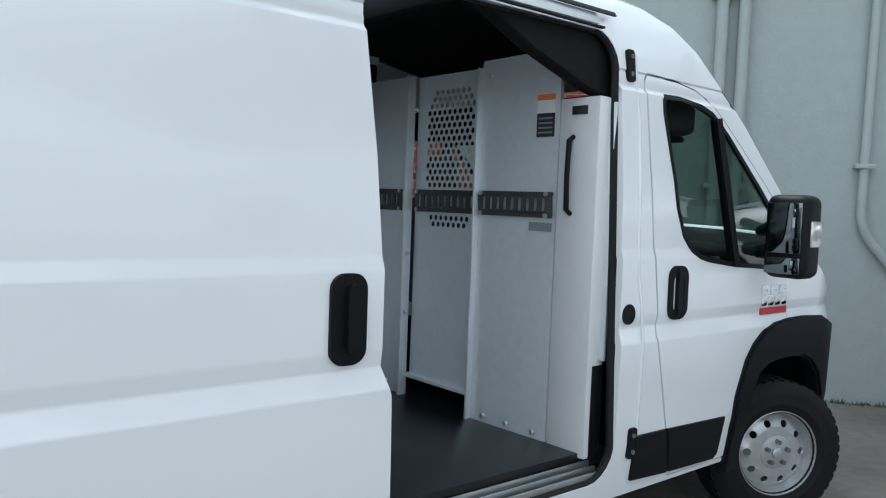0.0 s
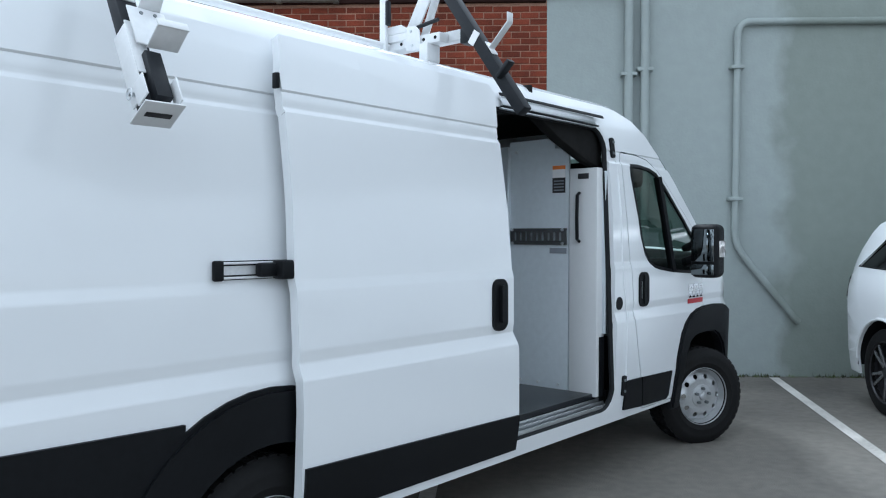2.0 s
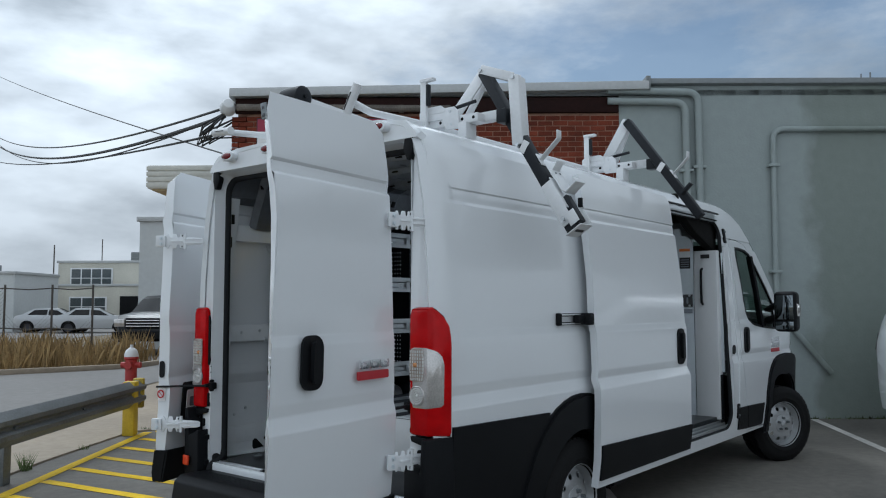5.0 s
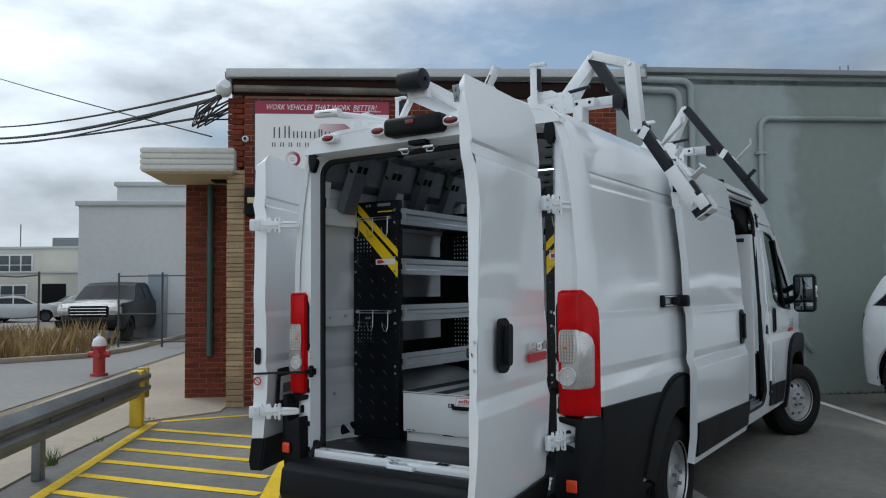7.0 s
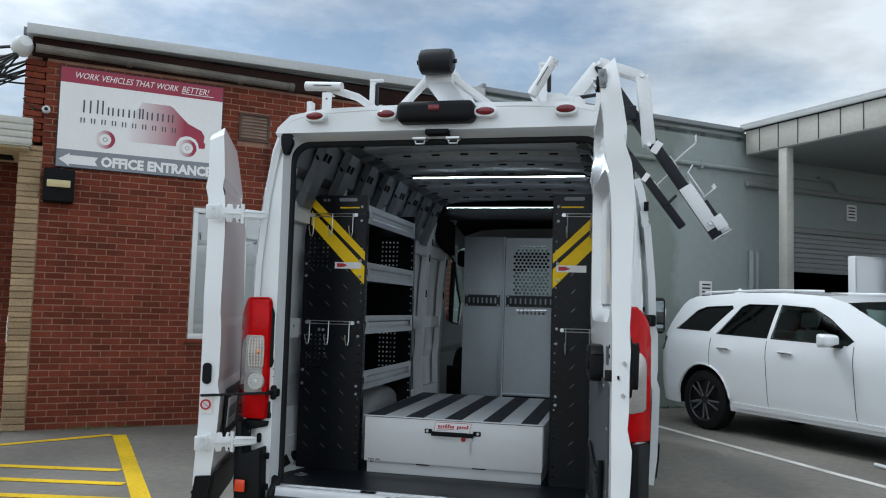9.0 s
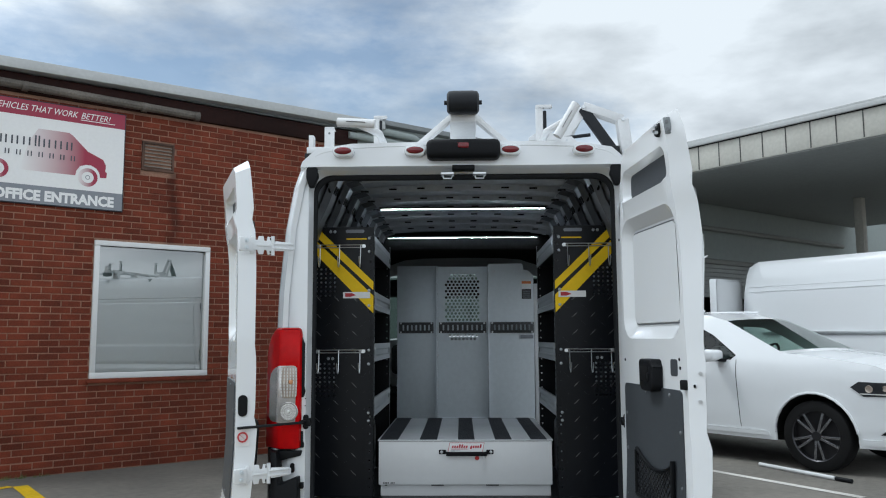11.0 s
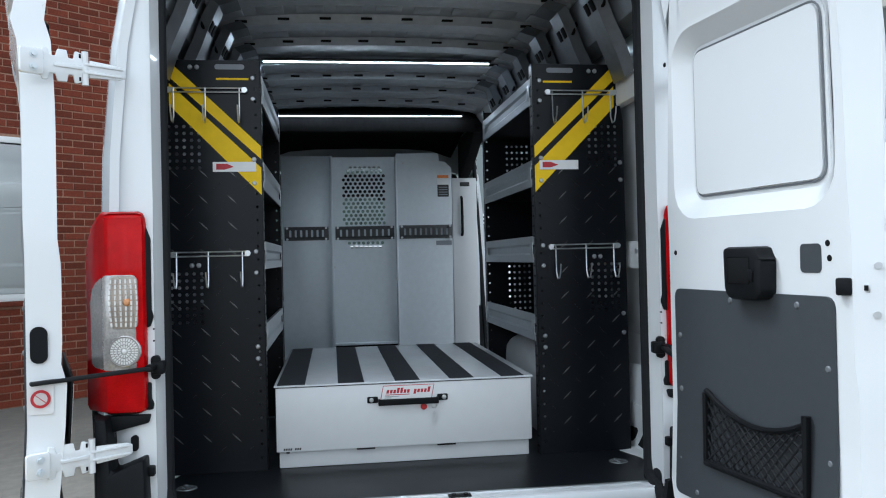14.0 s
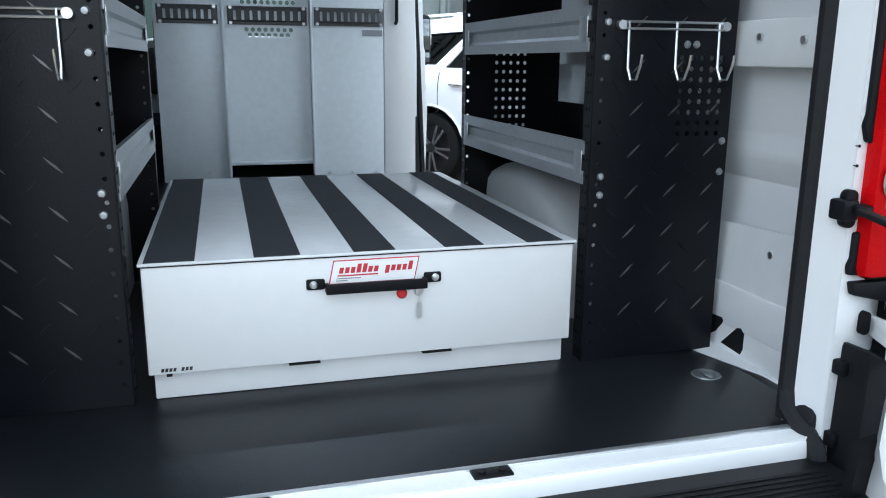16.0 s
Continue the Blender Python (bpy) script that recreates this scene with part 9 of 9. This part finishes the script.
tagged(solid("bollard", bm, mat("yellow_bollard_paint", (0.62, 0.42, 0.02), 0.5, var=0.08, scale=10, stain=0.25), SITE), "yellow painted steel bollard at the kerb", "bollard")
gr = thing("guard_rail", "grey galvanised guard rail on posts along the kerb", "guard rail", SITE @ pose(0.11, 0.19, 0))
bm = B()
prof = [(0.0, 0.33), (-0.035, 0.36), (-0.075, 0.40), (-0.075, 0.44), (-0.03, 0.475), (-0.03, 0.495), (-0.075, 0.53), (-0.075, 0.57), (-0.035, 0.61), (0.0, 0.64)]
ys = [-1.30, -2.0, -3.5, -5.5, -8.0]
rings = [[bm.verts.new((-1.33 + p[0] * -1 - 0.02 * abs(y) * 0.0, y, p[1])) for p in prof] for y in ys]
for a, b in zip(rings, rings[1:]):
    for k in range(len(prof) - 1):
        bm.faces.new((a[k], a[k + 1], b[k + 1], b[k]))
part("beam", bm, GALV, gr)
for y in (-4.2, -6.2, -7.9):
    bm = B()
    box(bm, (-1.42, y - 0.06, 0), (-1.35, y + 0.06, 0.62), 0.006)
    part("post", bm, GALV, gr)
for y in (-1.5, -2.9, -4.2):
    bm = B()
    cyl(bm, (-1.30, y, 0.485), (-1.28, y, 0.485), 0.018, 8)
    part("bolt", bm, GALV, gr)
bm = B()
box(bm, (-1.40, -1.38, 0.30), (-1.27, -1.30, 0.66), 0.02)
part("end_cap", bm, mat("worn_yellow_cap", (0.5, 0.36, 0.04), 0.6, var=0.2, scale=14, stain=0.4), gr, "worn yellow end cap")
hy = thing("fire_hydrant", "red fire hydrant with white cap", "hydrant", SITE @ pose(-3.62, 4.62, 0))
bm = B()
lathe(bm, [(0.0, 0.0), (0.16, 0.0), (0.16, 0.05), (0.11, 0.06), (0.11, 0.5), (0.135, 0.52), (0.135, 0.56), (0.0, 0.56)], 20)
part("barrel", bm, HYDRANTRED, hy)
bm = B()
lathe(bm, [(0.135, 0.56), (0.13, 0.62), (0.10, 0.69), (0.05, 0.73), (0.03, 0.74), (0.03, 0.79), (0, 0.79)], 20)
part("cap", bm, WHITEPC, hy, "white domed cap")
for s, ax in ((-1, 0), (1, 0), (0, -1)):
    bm = B()
    d = Vector((s, ax, 0))
    cyl(bm, Vector((0, 0, 0.40)) + d * 0.09, Vector((0, 0, 0.40)) + d * 0.19, 0.06 if not ax else 0.075, 12)
    part("outlet", bm, HYDRANTRED, hy)

fence = thing("chain_fence", "rusty chain-link fence with dark posts", "fence", SITE)
FP = [(-14.5, 11.2), (-12.1, 11.1), (-9.72, 11.0), (-8.4, 11.0), (-7.27, 11.0), (-5.83, 13.0), (-4.52, 12.7), (-3.2, 12.6), (-1.6, 12.5)]
for x, y in FP:
    bm = B()
    cyl(bm, (x, y, 0), (x, y, 2.15), 0.03, 8)
    part("post", bm, WOODPOLE, fence)
for zz in (2.05, 0.95, 0.15):
    bm = B()
    for i in (0, 1, 2, 3, 5, 6, 7):
        (xa, ya), (xb, yb) = FP[i], FP[i + 1]
        bm = B()
        tube(bm, [(xa, ya, zz), ((xa + xb) / 2, (ya + yb) / 2, zz - (0.04 if i < 4 else 0)), (xb, yb, zz)], 0.018, 6)
        part("rail", bm, WOODPOLE, fence)
bm = B()
for (xa, ya), (xb, yb) in ((FP[i], FP[i + 1]) for i in (0, 1, 2, 3, 5, 6, 7)):
    L = math.hypot(xb - xa, yb - ya)
    for k in range(int(L / 0.11)):
        f0 = k * 0.11 / L
        for sl in (1, -1):
            f1 = f0 + sl * 1.9 / L
            fa, fb = f0, min(max(f1, 0), 1)
            zz = 0.15 + 1.9 * abs(fb - fa) / (1.9 / L)
            p, q = Vector((xa + (xb - xa) * fa, ya + (yb - ya) * fa, 0.15)), Vector((xa + (xb - xa) * fb, ya + (yb - ya) * fb, zz))
            if (q - p).length > 0.1:
                tube(bm, [p, q], 0.003, 3)
tagged(part("mesh", bm, WOODPOLE, fence), kind="stuff")

# dry grass behind the far kerb
rng = random.Random(11)
zone = [(-7.9, 6.9), (-5.5, 9.1), (-5.3, 10.9), (-9.0, 12.2), (-15, 11.8), (-15, 3.5)]


def inside(x, y):
    c = False
    for i in range(len(zone)):
        (x1, y1), (x2, y2) = zone[i], zone[i - 1]
        if (y1 > y) != (y2 > y) and x < (x2 - x1) * (y - y1) / (y2 - y1) + x1:
            c = not c
    return c


verts, faces = [], []
while len(faces) < 16000:
    x, y = rng.uniform(-15, -5.2), rng.uniform(3.5, 12.3)
    if not inside(x, y):
        continue
    h = rng.uniform(0.45, 1.15) * (0.75 + 0.35 * noise.noise(Vector((x * 0.8, y * 0.8, 2))))
    a, w, lean = rng.uniform(0, 6.28), rng.uniform(0.006, 0.016), rng.uniform(0.02, 0.32)
    dx, dy, la = math.cos(a) * w, math.sin(a) * w, rng.uniform(0, 6.28)
    i = len(verts)
    verts += [(x - dx, y - dy, 0), (x + dx, y + dy, 0), (x + dx * 0.6 + math.cos(la) * lean * 0.4, y + dy * 0.6 + math.sin(la) * lean * 0.4, h * 0.6), (x + math.cos(la) * lean, y + math.sin(la) * lean, h)]
    faces += [(i, i + 1, i + 2), (i, i + 2, i + 3)]
me = bpy.data.meshes.new("grass")
me.from_pydata(verts, [], faces)
me.materials.append(DRYGRASS)
g = new("dry_grass", me)
g.matrix_world = SITE
tagged(g, "tall dry straw-coloured grass before the fence", "grass", kind="stuff")
verts, faces = [], []
spots = [(-1.40, -3.4, 0.16, 60), (-1.36, -2.3, 0.05, 20), (-1.2, -1.0, 0.05, 25), (0.4, -0.06, 0.05, 60), (0.8, -0.05, 0.04, 50)]
for k in range(40):
    spots.append((rng.uniform(5.2, 10.0), -0.05, 0.035, 8))
for k in range(30):
    spots.append((-5.6 - k * 0.3, 8.9 - k * 0.1, 0.06, 12))
for sx, sy, hh, cnt in spots:
    for k in range(cnt):
        a, rr0 = rng.uniform(0, 6.28), rng.uniform(0, 0.07)
        x, y = sx + rr0 * math.cos(a) * (5 if cnt > 40 and hh < 0.1 else 1), sy + rr0 * math.sin(a) * (0.4 if sy > -0.2 else 1)
        i = len(verts)
        la = rng.uniform(0, 6.28)
        h = hh * rng.uniform(0.5, 1.2)
        verts += [(x - 0.004, y, 0), (x + 0.004, y, 0), (x + h * 0.6 * math.cos(la), y + h * 0.6 * math.sin(la) * 0.5, h)]
        faces.append((i, i + 1, i + 2))
me = bpy.data.meshes.new("weeds")
me.from_pydata(verts, [], faces)
me.materials.append(GREEN)
g = new("weeds", me)
g.matrix_world = SITE
tagged(g, "small green weeds in cracks along walls and kerbs", "weeds", kind="stuff")
bm = B()
for (xa, ya), (xb, yb) in zip(((-8.1, 6.6), (-5.35, 8.95), (-5.0, 11)), ((-5.35, 8.95), (-5.0, 11), (-5.0, 30))):
    bar(bm, (xa, ya, 0.05), (xb, yb, 0.05), 0.16, 0.14, 0.02)
tagged(solid("far_kerb", bm, CONCRETE, SITE), "worn concrete kerb along the far side of the road", "kerb", kind="structure")

# far buildings
def far_building(name, label, lo, hi, wallmat, windows=(), doors=(), units=()):
    b = thing(name, label, "building", SITE)
    bm = B()
    box(bm, lo, hi)
    part("wall", bm, wallmat, b)
    bm = B()
    box(bm, (lo[0] - 0.1, lo[1] - 0.1, hi[2]), (hi[0] + 0.1, hi[1], hi[2] + 0.18), 0.02)
    part("roof", bm, COPING, b)
    for x0, x1, z0, z1, panes in windows:
        bm = B()
        box(bm, (x0 - 0.06, lo[1] - 0.06, z0 - 0.06), (x1 + 0.06, lo[1] - 0.005, z1 + 0.06), 0.01)
        w = part("window", bm, WHITEPC, b)
        for k in range(panes):
            bm = B()
            pw = (x1 - x0) / panes
            for r in range(2):
                zz0, zz1 = z0 + r * (z1 - z0) / 2, z0 + (r + 1) * (z1 - z0) / 2
                box(bm, (x0 + k * pw + 0.05, lo[1] - 0.075, zz0 + 0.03), (x0 + (k + 1) * pw - 0.05, lo[1] - 0.062, zz1 - 0.03))
            part("pane", bm, mat("far_pane", (0.07, 0.085, 0.09), 0.15, var=0.2, scale=3), w)
    for x0, x1, z1, mt in doors:
        bm = B()
        box(bm, (x0, lo[1] - 0.06, 0.0), (x1, lo[1] - 0.005, z1), 0.01)
        part("door", bm, mt, b)
    for lo2, hi2 in units:
        bm = B()
        box(bm, lo2, hi2, 0.03)
        u = part("roof_unit", bm, GREYCOPING, b)
        for k in range(4):
            bm = B()
            zz = lo2[2] + (hi2[2] - lo2[2]) * (0.2 + 0.2 * k)
            box(bm, (lo2[0] - 0.01, lo2[1] - 0.02, zz - 0.03), (hi2[0] + 0.01, lo2[1] - 0.005, zz + 0.03))
            part("louvre", bm, SOFFIT, u)
    return b


BLUEDOOR = mat("blue_grey_door_paint", (0.24, 0.29, 0.34), 0.6, var=0.05)
far_building("pale_warehouse", "pale grey warehouse with a blue-grey door", (-8.75, 18.0, 0), (3.0, 30, 4.65), PALEGREY, (), ((-6.34, -5.68, 2.23, BLUEDOOR),), ())
far_building("warehouse_storey", "pale set-back upper storey of the warehouse", (-8.5, 21.4, 4.4), (-5.5, 28, 5.8), PALEGREY)
far_building("cream_workshop", "cream two-storey workshop with a band of windows", (-26.9, 48.8, 0), (-15.0, 60, 4.85), CREAM, ((-25.9, -22.8, 3.0, 4.4, 4),), ((-20.4, -18.8, 2.6, DARKIN), (-17.5, -16.2, 2.4, BLUEDOOR)), (((-21.9, 50, 5.0), (-19.6, 52, 5.75)),))
far_building("low_workshop", "low cream workshop annexe", (-32.0, 46.0, 0), (-14.0, 48.4, 3.0), CREAM, ((-30, -28.5, 1.1, 2.1, 2), (-24.6, -22.0, 0.9, 2.2, 3)), ((-21.0, -19.4, 2.3, DARKIN),))
far_building("white_trailer_shed", "pale blue-white shed with rooftop unit", (-31.0, 37.5, 0), (-24.0, 43, 3.55), PALEGREY, (), (), (((-29.0, 38.5, 3.7), (-26.5, 40.5, 4.25)),))
far_building("flat_store", "long pale store at the back of the lot", (-60, 62, 0), (-27, 75, 4.2), CREAM)
for x, y, h, r in ((-27.1, 48.5, 6.2, 0.05), (-24.4, 50.6, 6.8, 0.04)):
    bm = B()
    cyl(bm, (x, y, 0), (x, y, h), r, 8)
    tagged(solid("mast", bm, WOODPOLE, SITE), "thin dark mast beside the workshop", "mast")
lp = thing("street_lamp", "tall dark car-park lamp post", "street lamp", SITE)
bm = B()
cyl(bm, (-10.14, 23.8, 0), (-10.14, 23.8, 4.75), 0.06, 10, 0.04)
part("pole", bm, WOODPOLE, lp)
bm = B()
box(bm, (-10.3, 23.7, 4.70), (-9.6, 23.9, 4.80), 0.02)
part("lamp_head", bm, WOODPOLE, lp)

# overhead cables, their far ends set along sight lines to fit the camera's view
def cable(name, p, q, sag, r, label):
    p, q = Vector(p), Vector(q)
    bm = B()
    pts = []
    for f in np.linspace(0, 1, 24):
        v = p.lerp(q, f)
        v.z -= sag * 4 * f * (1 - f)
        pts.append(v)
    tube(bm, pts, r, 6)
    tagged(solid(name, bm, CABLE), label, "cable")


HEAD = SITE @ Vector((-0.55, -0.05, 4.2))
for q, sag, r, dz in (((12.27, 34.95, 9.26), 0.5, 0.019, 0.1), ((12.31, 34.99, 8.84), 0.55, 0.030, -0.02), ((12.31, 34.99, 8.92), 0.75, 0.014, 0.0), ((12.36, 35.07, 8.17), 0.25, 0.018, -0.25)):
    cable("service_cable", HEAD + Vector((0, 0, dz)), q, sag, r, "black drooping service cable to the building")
# both ends of this one are placed on the camera's sight lines
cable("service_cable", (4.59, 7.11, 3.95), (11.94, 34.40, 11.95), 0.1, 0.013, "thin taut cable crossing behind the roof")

# weeds and grit along the foot of the workshop wall
rng = random.Random(5)
bm = B()
for k in range(900):
    x = 5.2 + 5.2 * rng.random()
    if math.sin(x * 3.1) + math.sin(x * 7.7 + 1) < -0.9:
        continue
    y, h = -0.005 - 0.09 * rng.random() ** 2, 0.012 + 0.05 * rng.random() ** 3
    a, dx = rng.random() * 6.28, (rng.random() - 0.5) * 0.05
    w = 0.004 + 0.006 * rng.random()
    c, s2 = math.cos(a) * w, math.sin(a) * w
    bm.faces.new([bm.verts.new(v) for v in ((x - c, y - s2, 0.001), (x + c, y + s2, 0.001), (x + dx, y - abs(dx) * 0.4, h))])
tagged(solid("wall_foot_weeds", bm, mat("dark_wall_weeds", (0.05, 0.055, 0.03), 0.9, var=0.25, scale=20, rand=0.4), SITE), "small dark weeds and grit along the foot of the wall", "weeds", kind="stuff")

# ---- bricks and stones, piece by piece ----
rng = random.Random(21)
BRICK_L, BRICK_H, JOINT = 0.197, 0.061, 0.0125


def brick_mesh(l, h, d):
    bm = B()
    box(bm, (0.0, 0.0, 0.0), (l, d, h), 0.003, None, 1)
    me = finish(bm)
    me.materials.append(BRICK)
    return me


FULL = [brick_mesh(BRICK_L, BRICK_H, 0.05) for _ in range(1)]


def lay(parent, x0, x1, z0, z1, y, holes, near, cap=300):
    """Courses of bricks over a wall face; those within near are parts of their own, the rest one joined part."""
    rest = ([], [])
    count = 0
    row = 0
    z = z0
    while z + BRICK_H <= z1 + 1e-6:
        x = x0 - (BRICK_L + JOINT) * 0.5 * (row % 2)
        while x < x1 - 0.02:
            a, b = max(x, x0), min(x + BRICK_L, x1)
            spans = [(a, b)]
            for hx0, hz0, hx1, hz1 in holes:
                if z + BRICK_H > hz0 and z < hz1:
                    nxt = []
                    for s, e in spans:
                        if e <= hx0 or s >= hx1:
                            nxt.append((s, e))
                        else:
                            if s < hx0:
                                nxt.append((s, hx0))
                            if e > hx1:
                                nxt.append((hx1, e))
                    spans = nxt
            for s, e in spans:
                if e - s < 0.025:
                    continue
                dy, tilt = rng.uniform(-0.003, 0.003), rng.uniform(-0.002, 0.002)
                full = abs((e - s) - BRICK_L) < 1e-4
                if full and count < cap and near[0] <= s <= near[2] and near[1] <= z <= near[3]:
                    ob = new("brick", FULL[0])
                    ob.parent = parent
                    ob.location = (s, y + dy, z + tilt)
                    count += 1
                else:
                    i = len(rest[0])
                    c, yy = 0.003, y + dy
                    zz = z + tilt
                    rest[0].extend([(s, yy + c, zz), (e, yy + c, zz), (e, yy + c, zz + BRICK_H), (s, yy + c, zz + BRICK_H), (s + c, yy, zz + c), (e - c, yy, zz + c), (e - c, yy, zz + BRICK_H - c), (s + c, yy, zz + BRICK_H - c), (s, yy + 0.05, zz), (e, yy + 0.05, zz), (e, yy + 0.05, zz + BRICK_H), (s, yy + 0.05, zz + BRICK_H)])
                    rest[1].extend([(i + 4, i + 5, i + 6, i + 7)] + [(i + k, i + (k + 1) % 4, i + 4 + (k + 1) % 4, i + 4 + k) for k in range(4)] + [(i + 8 + k, i + 8 + (k + 1) % 4, i + (k + 1) % 4, i + k) for k in range(4)])
            x += BRICK_L + JOINT
        z += BRICK_H + JOINT
        row += 1
    me = bpy.data.meshes.new("bricks")
    me.from_pydata(rest[0], [], rest[1])
    me.materials.append(BRICK)
    ob = new("bricks", me)
    ob.parent = parent
    tagged(ob, kind="stuff")


lay(brick_wall, -0.225, 4.97, 0.01, 3.25, 0.0, [(WIN[0] - 0.005, WIN[1] - 0.06, WIN[2] + 0.005, WIN[3] + 0.005)], (2.3, 0.7, 4.2, 2.9))
lay(wing, -1.22, -0.46, 0.01, 3.5, 0.95, [], (-1.3, 0.0, -0.4, 3.5), 160)
lay(brick_wall, -0.455, 4.97, 3.244, 4.235, 0.0, [(1.95, 3.52, 2.34, 3.88), (WIN[0] - 0.005, WIN[1] - 0.06, WIN[2] + 0.005, WIN[3] + 0.005)], (9, 9, 9, 9), 0)
for z, h in STONES:
    bm = B()
    x1 = -0.228 - rng.uniform(0, 0.012)
    box(bm, (-0.462 - rng.uniform(0, 0.006), -0.012 - rng.uniform(0, 0.012), z), (x1, 0.25, z + h), 0.008, None, 1)
    part("stone", bm, STONE, pier)
